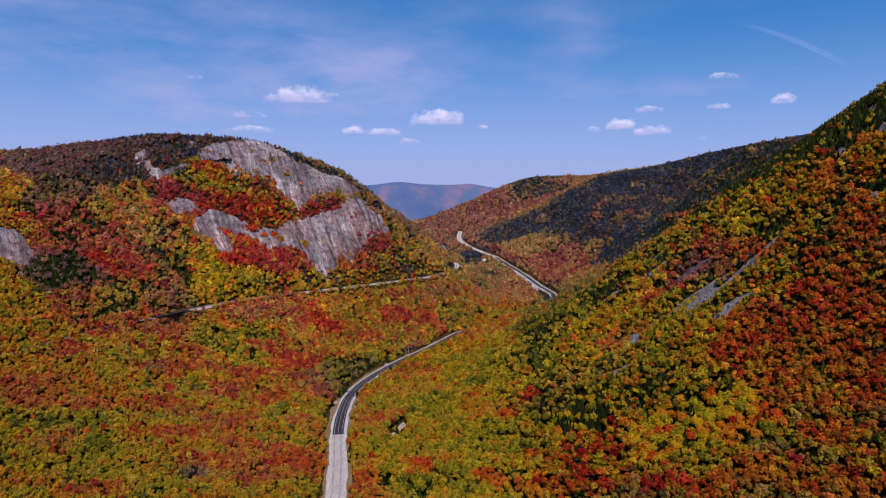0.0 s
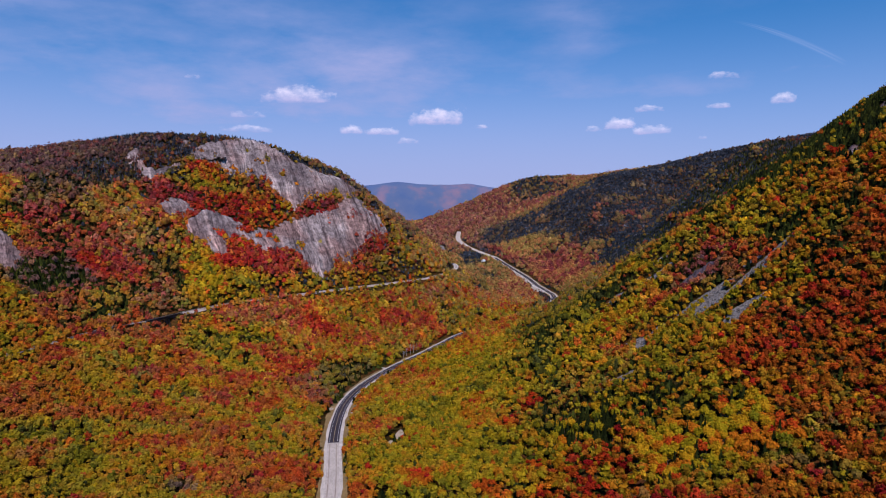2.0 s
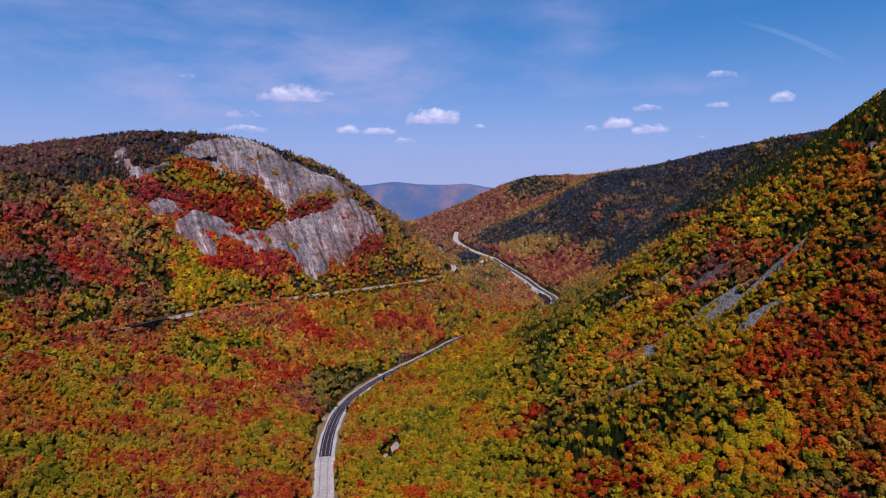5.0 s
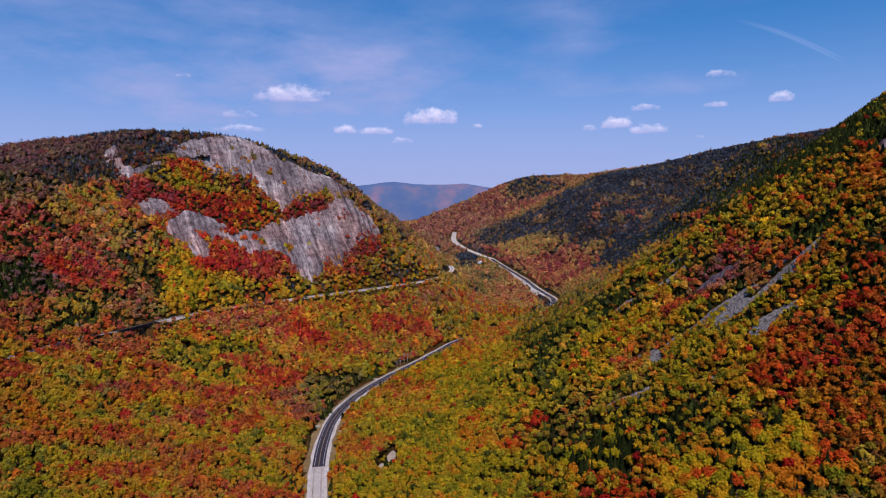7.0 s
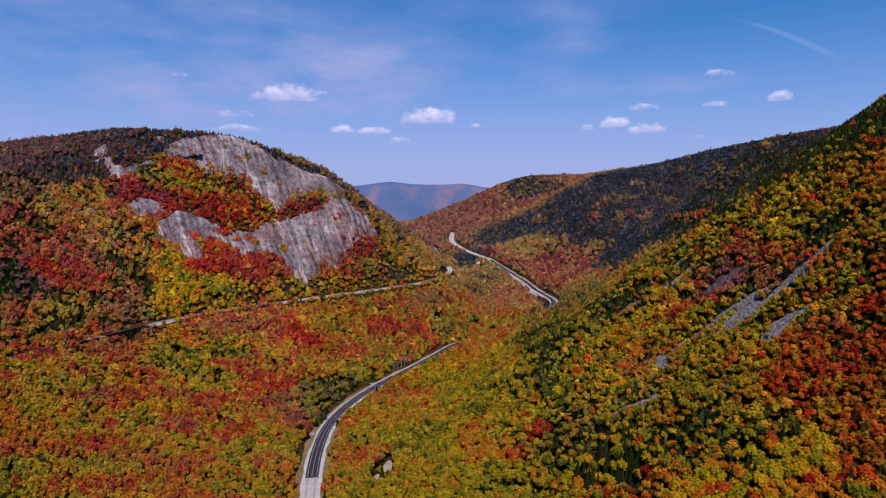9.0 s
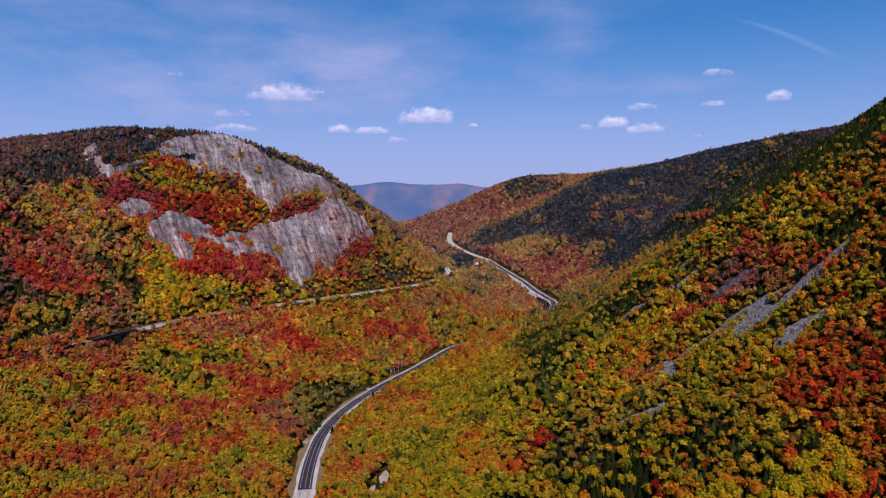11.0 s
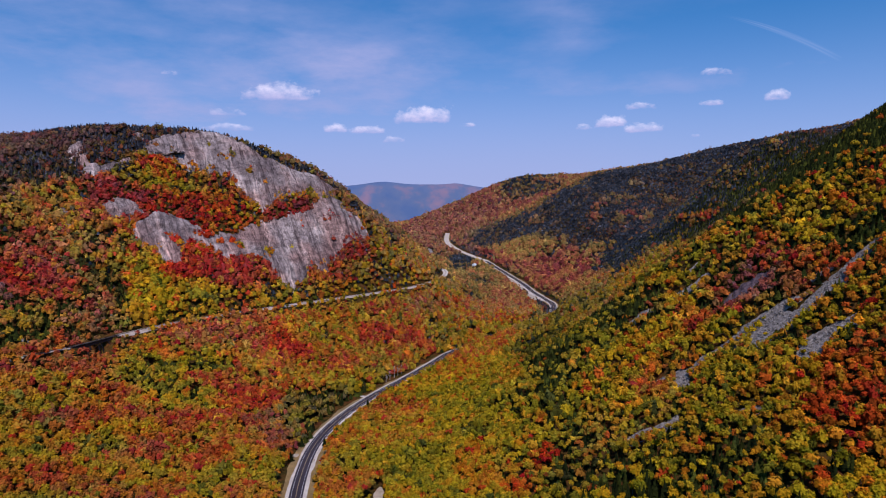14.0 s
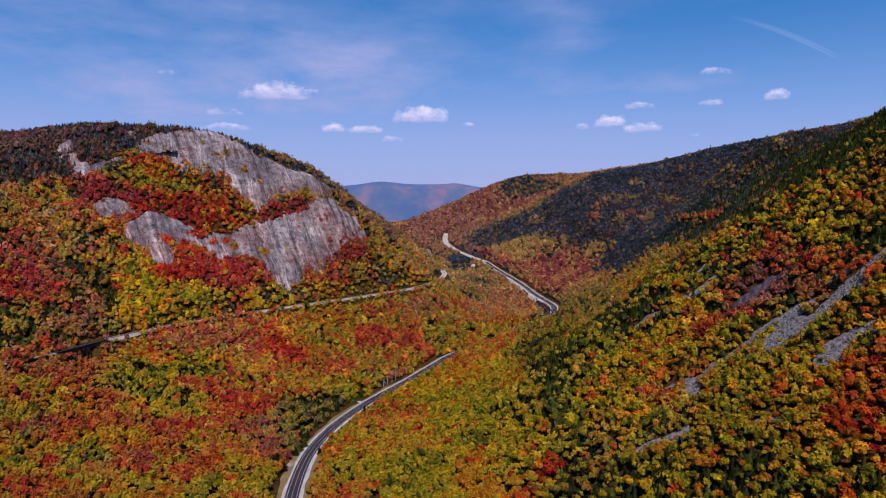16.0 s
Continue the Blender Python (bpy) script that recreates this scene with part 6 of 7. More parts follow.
TREE_LOOKS = [(0.10, "olive green broadleaf tree with a full leafy crown"), (0.27, "yellow-green broadleaf tree turning in autumn"), (0.42, "golden yellow broadleaf tree in full autumn colour"),
              (0.58, "amber orange broadleaf tree in full autumn colour"), (0.75, "orange-red maple in full autumn colour"), (0.92, "deep red maple in full autumn colour")]


def tree_proto(look_no, shape):
    tint, label = TREE_LOOKS[look_no]
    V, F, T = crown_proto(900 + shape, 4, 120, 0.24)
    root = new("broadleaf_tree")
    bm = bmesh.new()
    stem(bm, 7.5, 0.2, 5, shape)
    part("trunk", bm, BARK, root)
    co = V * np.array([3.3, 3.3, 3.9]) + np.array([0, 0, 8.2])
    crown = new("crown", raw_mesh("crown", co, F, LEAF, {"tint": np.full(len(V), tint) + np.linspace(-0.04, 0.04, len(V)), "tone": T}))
    crown.parent = root
    return tagged(root, label, "tree", group="trees of the near slope")


def spruce_tree_proto(shape):
    V, F, T = spruce_proto(950 + shape, 9, 11)
    root = new("spruce_tree")
    bm = bmesh.new()
    stem(bm, 12.0, 0.2, 0, shape)
    part("trunk", bm, BARK, root)
    co = V * np.array([2.6, 2.6, 4.1]) + np.array([0, 0, 0.6])
    crown = new("crown", raw_mesh("crown", co, F, NEEDLE, {"tint": np.full(len(V), 0.25 + 0.2 * shape), "tone": T}))
    crown.parent = root
    return tagged(root, "dark green pointed spruce among autumn trees", "spruce", group="spruces of the near slope")


def build_groves():
    g = np.random.default_rng(77)
    made = {}
    count = 0
    for gx0, gx1, gy0, gy1 in GROVES:
        x, y = scatter(gx0, gx1, gy0, gy1, 5.1, 78)
        keep = ~open_ground(x, y)
        x, y = x[keep], y[keep]
        z, tint = ground_level(x, y), tint_of(x, y, g)
        fir = g.random(len(x)) < spruce_share(x, y)
        for i in range(len(x)):
            sc = g.uniform(0.8, 1.2)
            if fir[i]:
                key = ("s", int(g.integers(3)))
            else:
                key = (int(np.argmin([abs(tint[i] - q[0]) for q in TREE_LOOKS])), int(g.integers(4)))
            m = Matrix.Translation((x[i], y[i], z[i] - 0.3)) @ Matrix.Rotation(g.uniform(0, 6.28), 4, "Z")
            if key not in made:
                made[key] = spruce_tree_proto(key[1]) if key[0] == "s" else tree_proto(*key)
                ob = made[key]
                ob.matrix_basis = m
            else:
                ob = copy_thing(made[key], m)
            ob.scale = (sc, sc, sc * g.uniform(0.9, 1.12))
            count += 1


build_groves()


# ---- things along the valley ----
def patch_of(name, cx, cy, rx, ry, mat, label, seed, lift=0.35, turn=0.0):
    """An uneven bare patch lying on the ground."""
    n, rings = 26, 4
    V, Q = [(0.0, 0.0)], []
    c, s = math.cos(radians(turn)), math.sin(radians(turn))
    for k in range(1, rings + 1):
        for i in range(n):
            a = 2 * math.pi * i / n
            w = 0.65 + 0.7 * float(vnoise(np.array([math.cos(a) * 40 + seed * 99.0]), np.array([math.sin(a) * 40.0]), 26, seed, 3)[0])
            u, v = math.cos(a) * rx * w * k / rings, math.sin(a) * ry * w * k / rings
            V.append((u * c - v * s, u * s + v * c))
    P = np.array(V)
    x, y = P[:, 0] + cx, P[:, 1] + cy
    z = ground_level(x, y) + lift
    z[-n:] -= lift + 0.3
    T = [(0, 1 + i, 1 + (i + 1) % n) for i in range(n)]
    for k in range(rings - 1):
        a, b = 1 + k * n, 1 + (k + 1) * n
        for i in range(n):
            j = (i + 1) % n
            T += [(a + i, b + i, b + j), (a + i, b + j, a + j)]
    ob = new(name, raw_mesh(name, np.stack([x, y, z], 1), np.array(T), mat, smooth=False))
    return tagged(ob, label, name.replace("_", " "), kind="structure")


LOOKS = {"sand_bank": (SAND, "pale sandy bank in a gap among the trees"), "dry_verge": (VERGE, "dry tan grass on the roadside bank"),
         "stony_ground": (TALUS, "grey stony ground bare of trees"), "river_gravel": (SAND, "pale river gravel beside the far road")}
for k, (nm, cx, cy, rx, ry, turn) in enumerate(BARE):
    patch_of(nm, cx, cy, rx, ry, LOOKS[nm][0], LOOKS[nm][1], 3 + k, 0.5 if nm == "river_gravel" else 0.35, turn)
SIDE = [(-70, 868, 10.8), (-80, 879, 11.0), (-90, 884, 11.2), (-104, 884, 11.6)]
side_road = tagged(new("side_road", wavy_strip(spline(SIDE, 3.0), -2.6, 2.6, 0.05, "side_road", GRAVEL, 1.0)), "pale gravel side road leaving the highway", "side road", kind="structure")


def wheel_mesh():
    bm = bmesh.new()
    bmesh.ops.create_cone(bm, cap_ends=True, segments=14, radius1=0.34, radius2=0.34, depth=0.24, matrix=Matrix.Rotation(radians(90), 4, "X"))
    return bm


TYRE = mottled("tyre_rubber", (0.015, 0.015, 0.016), (0.03, 0.03, 0.03), 2, relief=0)
GLASSY = material("dark_car_glass", 0.08)[0]
GLASSY.node_tree.nodes["Principled BSDF"].inputs["Base Color"].default_value = (0.02, 0.025, 0.03, 1)
CAR_WHITE = material("white_car_paint", 0.3)[0]
CAR_WHITE.node_tree.nodes["Principled BSDF"].inputs["Base Color"].default_value = (0.78, 0.78, 0.78, 1)
CAR_DARK = material("dark_car_paint", 0.3)[0]
CAR_DARK.node_tree.nodes["Principled BSDF"].inputs["Base Color"].default_value = (0.03, 0.03, 0.04, 1)

CAR_RED = material("red_lamp_lens", 0.2)[0]
CAR_RED.node_tree.nodes["Principled BSDF"].inputs["Base Color"].default_value = (0.35, 0.01, 0.01, 1)


def build_car(paint, label):
    root = new("car")
    prof = [(-2.25, 0.35), (2.2, 0.35), (2.25, 0.75), (1.25, 0.98), (-2.2, 1.02), (-2.28, 0.7)]
    cab = [(-2.0, 1.0), (0.95, 0.97), (0.25, 1.52), (-1.6, 1.55)]
    for nm, pts, hw, mt in (("body", prof, 0.9, paint), ("cabin", cab, 0.78, GLASSY)):
        bm = bmesh.new()
        a = [bm.verts.new((x, -hw, z)) for x, z in pts]
        b = [bm.verts.new((x, hw, z)) for x, z in pts]
        bm.faces.new(a)
        bm.faces.new(b[::-1])
        for i in range(len(pts)):
            j = (i + 1) % len(pts)
            bm.faces.new((a[j], a[i], b[i], b[j]))
        bmesh.ops.recalc_face_normals(bm, faces=bm.faces)
        bmesh.ops.bevel(bm, geom=list(bm.edges), offset=0.07, segments=2, affect="EDGES")
        part(nm, bm, mt, root)
    bm = bmesh.new()
    box(bm, (-1.5, -0.72, 1.53), (0.2, 0.72, 1.6))
    part("roof", bm, paint, root)
    for x in (-1.4, 1.4):
        for y in (-0.85, 0.85):
            bm = bmesh.new()
            bmesh.ops.create_cone(bm, cap_ends=True, segments=12, radius1=0.1, radius2=0.1, depth=0.27, matrix=Matrix.Rotation(radians(90), 4, "X"))
            w = part("wheel", bm, STEEL, root)
            w.location = (x, y, 0.34)
            part("tyre", wheel_mesh(), TYRE, w, "black rubber tyre")
            bm = bmesh.new()
            bmesh.ops.create_cone(bm, cap_ends=True, segments=12, radius1=0.22, radius2=0.22, depth=0.255, matrix=Matrix.Rotation(radians(90), 4, "X"))
            part("rim", bm, PAINTED, w, "pale metal rim")
    for x, mt, nm, lb in ((2.2, PAINTED, "headlight", "clear headlight"), (-2.24, CAR_RED, "tail_light", "red tail light")):
        for y in (-0.62, 0.62):
            bm = bmesh.new()
            box(bm, (x - 0.06, y - 0.16, 0.62), (x + 0.06, y + 0.16, 0.78))
            bmesh.ops.bevel(bm, geom=list(bm.edges), offset=0.03, segments=1)
            part(nm, bm, mt, root, lb)
    return tagged(root, label, "car")


def on_road(s_y, off):
    """A pose on the road at that northing, off metres to the right of its middle."""
    i = int(np.argmin(np.abs(road_fine[:, 1] - s_y)))
    t = road_fine[i + 1] - road_fine[i - 1]
    t = t / np.linalg.norm(t[:2])
    p = road_fine[i]
    return Matrix.Translation((p[0] + t[1] * off, p[1] - t[0] * off, p[2] + 0.17)) @ Matrix.Rotation(math.atan2(t[1], t[0]), 4, "Z")


build_car(CAR_WHITE, "white car parked on the gravel road shoulder").matrix_world = on_road(1012, 6.0)
# dark car added where the road has a dark mark
build_car(CAR_DARK, "dark car on the freshly paved highway").matrix_world = on_road(905, 1.9)
build_car(CAR_WHITE, "white car on the far stretch of highway").matrix_world = on_road(1410, 1.8)


def build_house(x, y, w, d, h, turn, label):
    """A small white house with a pitched roof, windows and a chimney."""
    root = new("house")
    z = float(ground_level(np.array([x]), np.array([y]))[0])
    root.matrix_world = pose(x, y, z - 0.3, 0, 0, turn)
    bm = bmesh.new()
    box(bm, (-w / 2, -d / 2, 0), (w / 2, d / 2, h))
    part("wall", bm, PAINTED, root)
    bm = bmesh.new()
    pts = [(-d / 2 - 0.5, h - 0.1), (0, h + d * 0.32), (d / 2 + 0.5, h - 0.1), (d / 2 + 0.5, h + 0.15), (0, h + d * 0.32 + 0.3), (-d / 2 - 0.5, h + 0.15)]
    a = [bm.verts.new((-w / 2 - 0.5, q, zz)) for q, zz in pts]
    b = [bm.verts.new((w / 2 + 0.5, q, zz)) for q, zz in pts]
    for i in range(6):
        j = (i + 1) % 6
        bm.faces.new((a[i], a[j], b[j], b[i]))
    for ring in (a, b):
        bm.faces.new((ring[0], ring[1], ring[4], ring[5]))
        bm.faces.new((ring[1], ring[2], ring[3], ring[4]))
    bmesh.ops.recalc_face_normals(bm, faces=bm.faces)
    part("roof", bm, PAINTED, root)
    for i in range(3):
        bm = bmesh.new()
        xx = -w / 3 + i * w / 3
        box(bm, (xx - 0.75, -d / 2 - 0.08, 1.05), (xx + 0.75, -d / 2 + 0.02, 2.75))
        win = part("window", bm, PAINTED, root)
        for u in (-0.62, 0.04):
            bm = bmesh.new()
            box(bm, (xx + u, -d / 2 - 0.11, 1.2), (xx + u + 0.58, -d / 2 - 0.05, 2.6))
            part("pane", bm, GLASSY, win, "dark window pane")
    bm = bmesh.new()
    box(bm, (w / 4 - 0.4, -0.4, h), (w / 4 + 0.4, 0.4, h + d * 0.32 + 1.4))
    part("chimney", bm, TALUS, root)
    return tagged(root, label, "house")


build_house(118, 1846, 11, 8, 3.6, 55, "small white house among trees by the far road")


def build_snag(x, y, h, seed):
    """A bare, pale, leafless tree."""
    g = np.random.default_rng(seed)
    z = float(ground_level(np.array([x]), np.array([y]))[0])
    root = new("bare_tree")
    root.location = (x, y, z - 0.3)
    bm = bmesh.new()
    bmesh.ops.create_cone(bm, cap_ends=True, segments=7, radius1=0.42, radius2=0.10, depth=h, matrix=Matrix.Translation((0, 0, h / 2)))
    part("trunk", bm, SNAG, root)
    for k in range(9):
        a, z0 = g.uniform(0, 6.28), h * g.uniform(0.3, 0.92)
        ln = h * 0.30 * (1.2 - z0 / h)
        bm = bmesh.new()
        tip = (math.cos(a) * ln, math.sin(a) * ln, z0 + ln * 0.8)
        beam(bm, (0, 0, z0), tip, 0.2)
        beam(bm, tuple(0.55 * c for c in tip[:2]) + (z0 + ln * 0.44,), (tip[0] * 0.8 - tip[1] * 0.4, tip[1] * 0.8 + tip[0] * 0.4, z0 + ln * 1.1), 0.12)
        part("limb", bm, SNAG, root)
    return tagged(root, "bare pale grey tree standing beside the highway", "bare tree", group="bare roadside trees")


SNAG = mottled("bleached_wood", (0.24, 0.20, 0.18), (0.42, 0.37, 0.34), 0.8, relief=0.2, depth=0.05)
for q in ((-46, 948, 15, 1), (-51, 940, 12, 2), (-42, 957, 13, 3), (-55, 931, 10, 4), (-38, 966, 11, 5)):
    build_snag(*q)


# ---- distance: mountain backdrop, cirrus and clouds ----
def build_far_mountains():
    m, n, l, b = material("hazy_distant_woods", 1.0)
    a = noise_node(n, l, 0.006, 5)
    # haze is put into the blue base colour, lifted by a faint glow
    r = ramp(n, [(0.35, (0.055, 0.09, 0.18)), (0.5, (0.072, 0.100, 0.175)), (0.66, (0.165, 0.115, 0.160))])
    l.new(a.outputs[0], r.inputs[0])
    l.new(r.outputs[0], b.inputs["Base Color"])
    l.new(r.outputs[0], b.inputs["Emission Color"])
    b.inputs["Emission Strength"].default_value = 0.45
    xs, ys = np.arange(-1500, 1200, 18.0), np.arange(3700, 4760, 18.0)
    X, Y = np.meshgrid(xs, ys)
    ridge = 395 + 24 * np.exp(-((X + 320) / 150) ** 2) + 15 * np.exp(-((X - 180) / 85) ** 2) - 0.02 * np.abs(X + 100) - 26 * smoothstep(250, 520, X)
    prof = np.exp(-((Y - 4480) / 330) ** 2)
    Zm = -40 + (ridge + 40) * prof + (vnoise(X, Y, 190, 91, 4) - 0.5) * 110 * prof * (1 - np.exp(-((Y - 4480) / 120) ** 2) * 0.85)
    nx, ny = len(xs), len(ys)
    i = (np.arange(ny - 1)[:, None] * nx + np.arange(nx - 1)[None, :]).ravel()
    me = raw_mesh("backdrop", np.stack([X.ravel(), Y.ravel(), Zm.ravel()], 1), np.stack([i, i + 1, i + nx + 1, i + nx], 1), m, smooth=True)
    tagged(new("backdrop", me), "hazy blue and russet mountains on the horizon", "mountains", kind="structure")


build_far_mountains()


def sky_point(px, py, radius=4700.0):
    """A place in the sky by its bearing (degrees right of north) and height (degrees)."""
    a, e = radians(px), radians(py)
    return Vector((math.sin(a) * math.cos(e), math.cos(a) * math.cos(e), math.sin(e))) * radius + Vector((0, 80, 223))


def cirrus_material():
    m = bpy.data.materials.new("thin_cirrus")
    m.use_nodes = True
    n, l = m.node_tree.nodes, m.node_tree.links
    n.remove(n["Principled BSDF"])
    v = stretched(n, l, (0.00042, 0.00042, 0.0011))
    a = noise_node(n, l, 1.0, 6, v, 0.55)
    v2 = stretched(n, l, (0.0013, 0.0013, 0.0042))
    c = noise_node(n, l, 1.0, 6, v2, 0.6)
    mul = n.new("ShaderNodeMath")
    mul.operation = "MULTIPLY"
    r1 = ramp(n, [(0.30, (0.25, 0.25, 0.25)), (0.62, (1, 1, 1))])
    r2 = ramp(n, [(0.30, (0.25, 0.25, 0.25)), (0.68, (1, 1, 1))])
    l.new(a.outputs[0], r1.inputs[0])
    l.new(c.outputs[0], r2.inputs[0])
    l.new(r1.outputs[0], mul.inputs[0])
    l.new(r2.outputs[0], mul.inputs[1])
    tr, em, mx = n.new("ShaderNodeBsdfTransparent"), n.new("ShaderNodeEmission"), n.new("ShaderNodeMixShader")
    em.inputs[0].default_value = (0.365, 0.42, 0.635, 1)
    em.inputs[1].default_value = 1.0
    sc = n.new("ShaderNodeMath")
    sc.operation = "MULTIPLY"
    l.new(mul.outputs[0], sc.inputs[0])
    veil = n.new("ShaderNodeAttribute")
    veil.attribute_name = "veil"
    l.new(veil.outputs["Fac"], sc.inputs[1])
    # horizon haze, put in as a low glowing band of the same sheet
    haze = n.new("ShaderNodeAttribute")
    haze.attribute_name = "horizon"
    top = n.new("ShaderNodeMath")
    top.operation = "MAXIMUM"
    l.new(haze.outputs["Fac"], top.inputs[1])
    l.new(sc.outputs[0], top.inputs[0])
    l.new(top.outputs[0], mx.inputs[0])
    l.new(tr.outputs[0], mx.inputs[1])
    l.new(em.outputs[0], mx.inputs[2])
    l.new(mx.outputs[0], n["Material Output"].inputs[0])
    return m


CIRRUS = [(-26, 15.7, 11, 3.6, -0.28, 1.25), (-18, 12.2, 12, 3.6, -0.25, 1.05), (-9, 12.4, 9, 3.0, -0.15, 0.5), (-1, 15, 5, 4.0, 0.5, 0.30),
          (11.4, 16, 4.5, 3.0, -0.3, 0.60), (27, 10.6, 11, 1.1, 0.06, 0.70), (6, 11.0, 9, 2.2, -0.1, 0.36), (-31, 9, 9, 4, 0.0, 0.7), (-34, 19, 9, 2.4, -0.3, 0.6)]


def build_cirrus():
    V, Q, veil, hazy = [], [], [], []
    az, el = np.linspace(-75, 75, 150), np.linspace(-2, 50, 70)
    for e in el:
        for a in az:
            V.append(sky_point(a, e, 4850)[:])
            thin = 0.13 + 0.30 / (1 + math.exp((a + 10) / 5.0)) * math.exp(-((e - 13) / 8.0) ** 2) + 0.40 * math.exp(-((e - 3) / 9.0) ** 2)
            for ca, ce, ra, re, slope, amount in CIRRUS:
                thin += amount * math.exp(-((a - ca) / ra) ** 2 - ((e - ce - slope * (a - ca)) / re) ** 2)
            veil.append(min(1.0, thin))
            hazy.append((0.92 - 0.14 / (1 + math.exp((20 - a) / 4.0))) * math.exp(-((e - 1) / 9.5) ** 2))
    nx = len(az)
    for j in range(len(el) - 1):
        for i in range(nx - 1):
            k = j * nx + i
            Q.append((k, k + 1, k + nx + 1, k + nx))
    ob = new("backdrop", raw_mesh("backdrop", np.array(V), np.array(Q), cirrus_material(), {"veil": np.array(veil), "horizon": np.array(hazy)}, smooth=True))
    ob.visible_shadow = False
    tagged(ob, "thin veils of cirrus and low haze across the blue sky", "sky", kind="structure")


build_cirrus()


def cloud_material():
    m = bpy.data.materials.new("cumulus")
    m.use_nodes = True
    n, l = m.node_tree.nodes, m.node_tree.links
    n.remove(n["Principled BSDF"])
    tc = n.new("ShaderNodeTexCoord")
    info = n.new("ShaderNodeObjectInfo")
    mp = n.new("ShaderNodeMapping")
    mp.inputs["Scale"].default_value = (0.011, 0.011, 0.015)
    l.new(tc.outputs["Object"], mp.inputs["Vector"])
    add = n.new("ShaderNodeVectorMath")
    l.new(mp.outputs[0], add.inputs[0])
    sc = n.new("ShaderNodeVectorMath")
    sc.operation = "SCALE"
    sc.inputs[0].default_value = (37, 11, 23)
    l.new(info.outputs["Random"], sc.inputs["Scale"])
    l.new(sc.outputs[0], add.inputs[1])
    ns = noise_node(n, l, 1.0, 6, add.outputs[0], 0.6)
    at = n.new("ShaderNodeAttribute")
    at.attribute_name = "body"
    dens = n.new("ShaderNodeMath")
    dens.operation = "MULTIPLY_ADD"
    dens.inputs[1].default_value = 2.5
    l.new(ns.outputs[0], dens.inputs[0])
    off = n.new("ShaderNodeMath")
    off.operation = "ADD"
    off.inputs[1].default_value = -1.60
    l.new(at.outputs["Fac"], off.inputs[0])
    l.new(off.outputs[0], dens.inputs[2])
    al = ramp(n, [(0.02, (0, 0, 0)), (1.05, (0.92, 0.92, 0.92))])
    l.new(dens.outputs[0], al.inputs[0])
    hi = n.new("ShaderNodeAttribute")
    hi.attribute_name = "rise"
    # shaded base and sunlit top are put into the cloud's glow colour
    col = ramp(n, [(0.12, (0.50, 0.50, 0.70)), (0.55, (0.92, 0.88, 0.95))])
    l.new(hi.outputs["Fac"], col.inputs[0])
    tr, em, mx = n.new("ShaderNodeBsdfTransparent"), n.new("ShaderNodeEmission"), n.new("ShaderNodeMixShader")
    l.new(col.outputs[0], em.inputs[0])
    l.new(al.outputs[0], mx.inputs[0])
    l.new(tr.outputs[0], mx.inputs[1])
    l.new(em.outputs[0], mx.inputs[2])
    l.new(mx.outputs[0], n["Material Output"].inputs[0])
    return m


CLOUD = cloud_material()


def build_cloud(az, el, w, h, density, label, lean=0.0):
    """A far cumulus, seen side on: domed top, flat base, thinning at its edge."""
    root = sky_point(az, el, 4700)
    nx, nz = 28, 14
    V, Q, body, rise = [], [], [], []
    for j in range(nz):
        for i in range(nx):
            u, v = i / (nx - 1) * 2 - 1, j / (nz - 1)
            top = 1 - abs(u) ** 1.6
            e = min(top * 1.2, (1 - v) * 1.1 * (0.3 + top), v * 5.0)
            V.append((u * w * 0.64, -60 * max(0.0, e), (v - 0.25) * h * 1.45))
            body.append(density * (-0.5 + 1.5 * min(1.0, max(0.0, e) * 1.4)))
            rise.append(v)
    for j in range(nz - 1):
        for i in range(nx - 1):
            k = j * nx + i
            Q.append((k, k + 1, k + nx + 1, k + nx))
    ob = new("cloud", raw_mesh("cloud", np.array(V), np.array(Q), CLOUD, {"body": np.array(body), "rise": np.array(rise)}, smooth=True))
    ob.matrix_world = Matrix.Translation(root) @ pose(0, 0, 0, 0, 0, -az) @ pose(0, 0, 0, 0, lean, 0)
    ob.visible_shadow = False
    return tagged(ob, label, "cloud", group="fair-weather clouds")


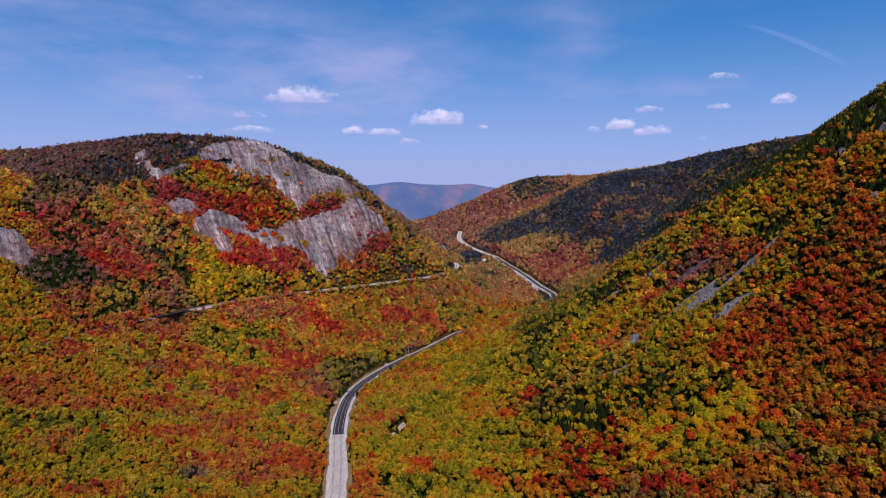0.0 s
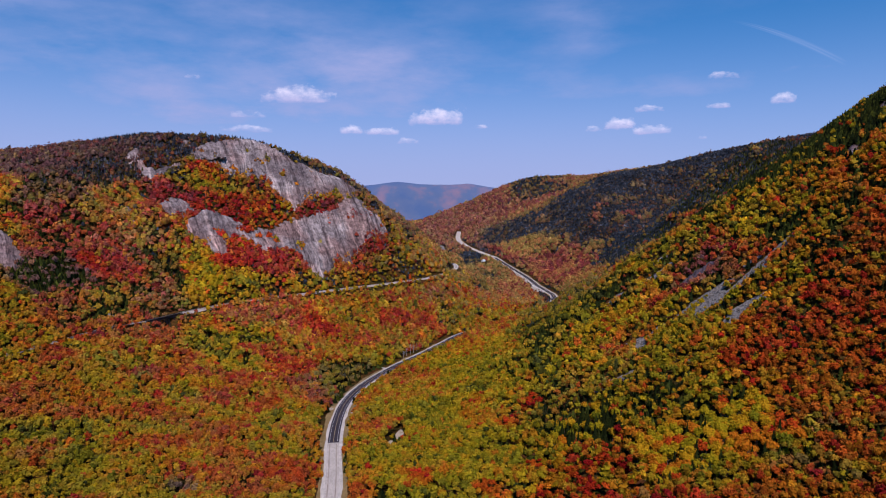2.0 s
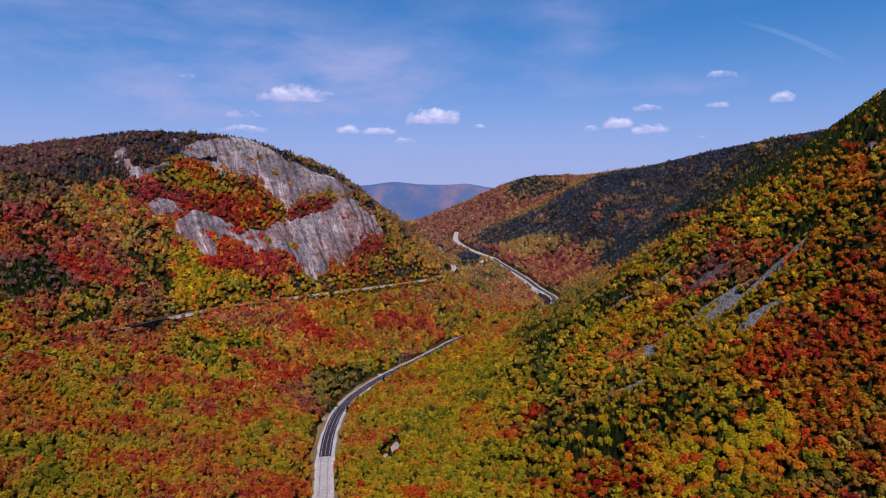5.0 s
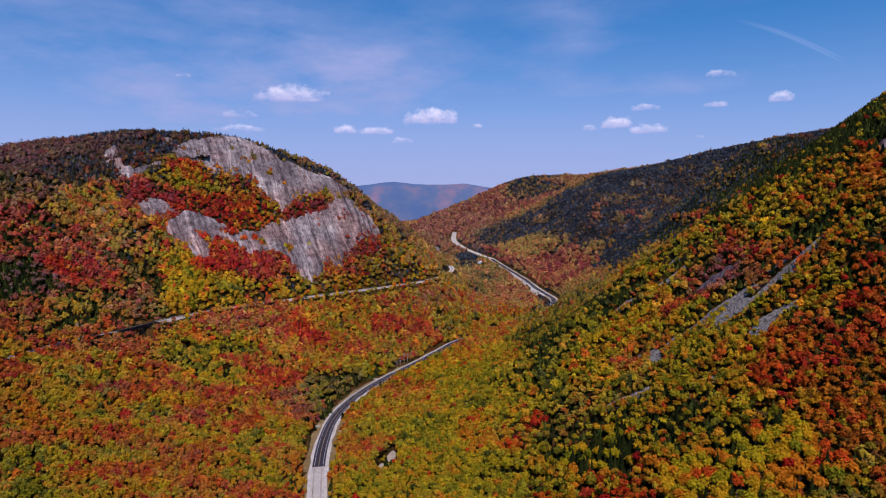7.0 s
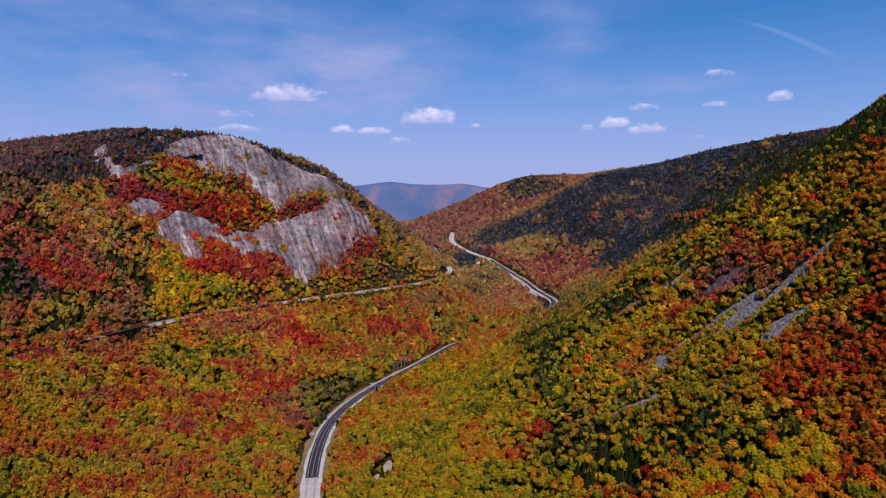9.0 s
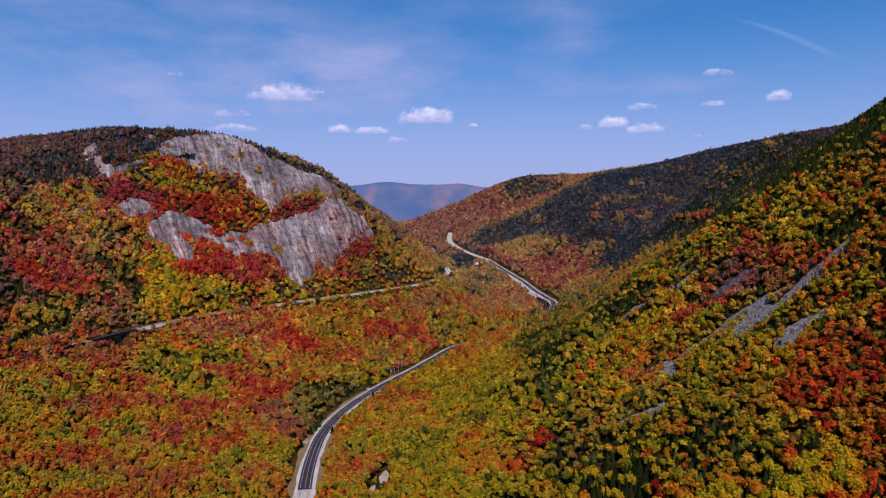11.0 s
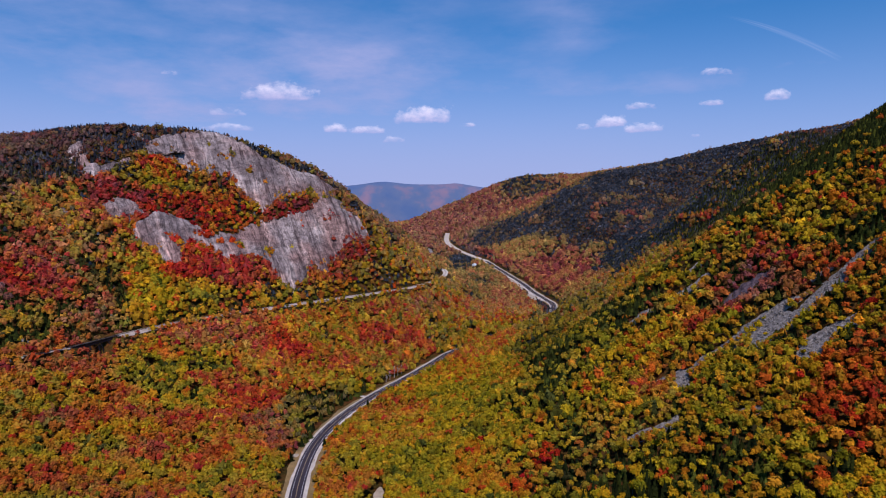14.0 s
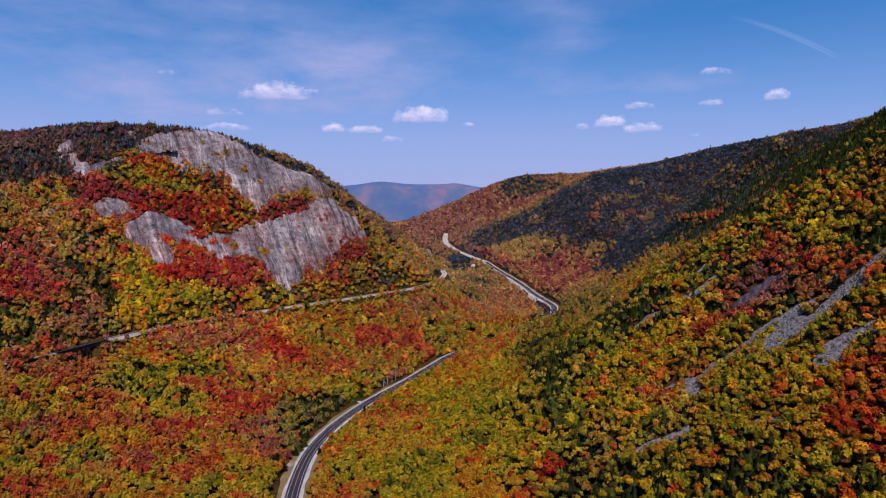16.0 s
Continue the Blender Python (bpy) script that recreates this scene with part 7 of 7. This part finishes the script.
BIG, WISP = "small white cumulus with a flat base", "thin scrap of white cloud"
for c in [(-12.58, 9.56, 499, 130, 1.00, BIG),
          (-0.50, 7.88, 397, 142, 1.00, BIG),
          (-16.77, 7.95, 265, 68, 0.66, WISP),
          (-16.79, 6.75, 418, 60, 0.60, WISP),
          (-21.12, 10.81, 116, 43, 0.66, WISP),
          (-7.95, 6.84, 181, 70, 0.85, BIG),
          (-5.26, 6.78, 261, 63, 0.85, BIG),
          (-2.98, 6.03, 159, 55, 0.58, WISP),
          (3.33, 7.24, 143, 35, 0.58, WISP),
          (13.31, 6.83, 131, 46, 0.80, BIG),
          (15.46, 7.10, 215, 92, 1.00, BIG),
          (18.16, 6.54, 288, 68, 0.90, BIG),
          (17.90, 8.39, 188, 52, 0.66, WISP),
          (23.22, 8.33, 167, 51, 0.85, BIG),
          (23.58, 10.67, 194, 61, 0.66, WISP),
          (27.99, 8.48, 140, 77, 0.95, BIG),
          (22.13, 5.88, 59, 29, 0.66, WISP)]:
    build_cloud(*c)


def build_contrail():
    m = bpy.data.materials.new("contrail")
    m.use_nodes = True
    n, l = m.node_tree.nodes, m.node_tree.links
    n.remove(n["Principled BSDF"])
    at = n.new("ShaderNodeAttribute")
    at.attribute_name = "body"
    tr, em, mx = n.new("ShaderNodeBsdfTransparent"), n.new("ShaderNodeEmission"), n.new("ShaderNodeMixShader")
    em.inputs[0].default_value = (0.80, 0.82, 0.95, 1)
    l.new(at.outputs["Fac"], mx.inputs[0])
    l.new(tr.outputs[0], mx.inputs[1])
    l.new(em.outputs[0], mx.inputs[2])
    l.new(mx.outputs[0], n["Material Output"].inputs[0])
    V, Q, body = [], [], []
    steps, rows = 40, 7
    for i in range(steps):
        t = i / (steps - 1)
        az, el = 22.6 + 9.6 * t, 15.3 - 2.2 * t - 2.3 * t * t
        for j in range(rows):
            v = j / (rows - 1) * 2 - 1
            V.append(sky_point(az + 0.1 * v, el + v * (0.05 + 0.27 * t), 4740)[:])
            body.append(0.13 * float(smoothstep(0.12, 0.55, t)) * (1 - t ** 8) * (1 - v * v) * (0.7 + 0.5 * math.sin(9 * v + 5 * t)))
    for i in range(steps - 1):
        for j in range(rows - 1):
            k = i * rows + j
            Q.append((k, k + rows, k + rows + 1, k + 1))
    ob = new("contrail", raw_mesh("contrail", np.array(V), np.array(Q), m, {"body": np.clip(np.array(body), 0, 1)}, smooth=True))
    ob.visible_shadow = False
    tagged(ob, "faint white contrail fading in the blue sky", "contrail")


build_contrail()
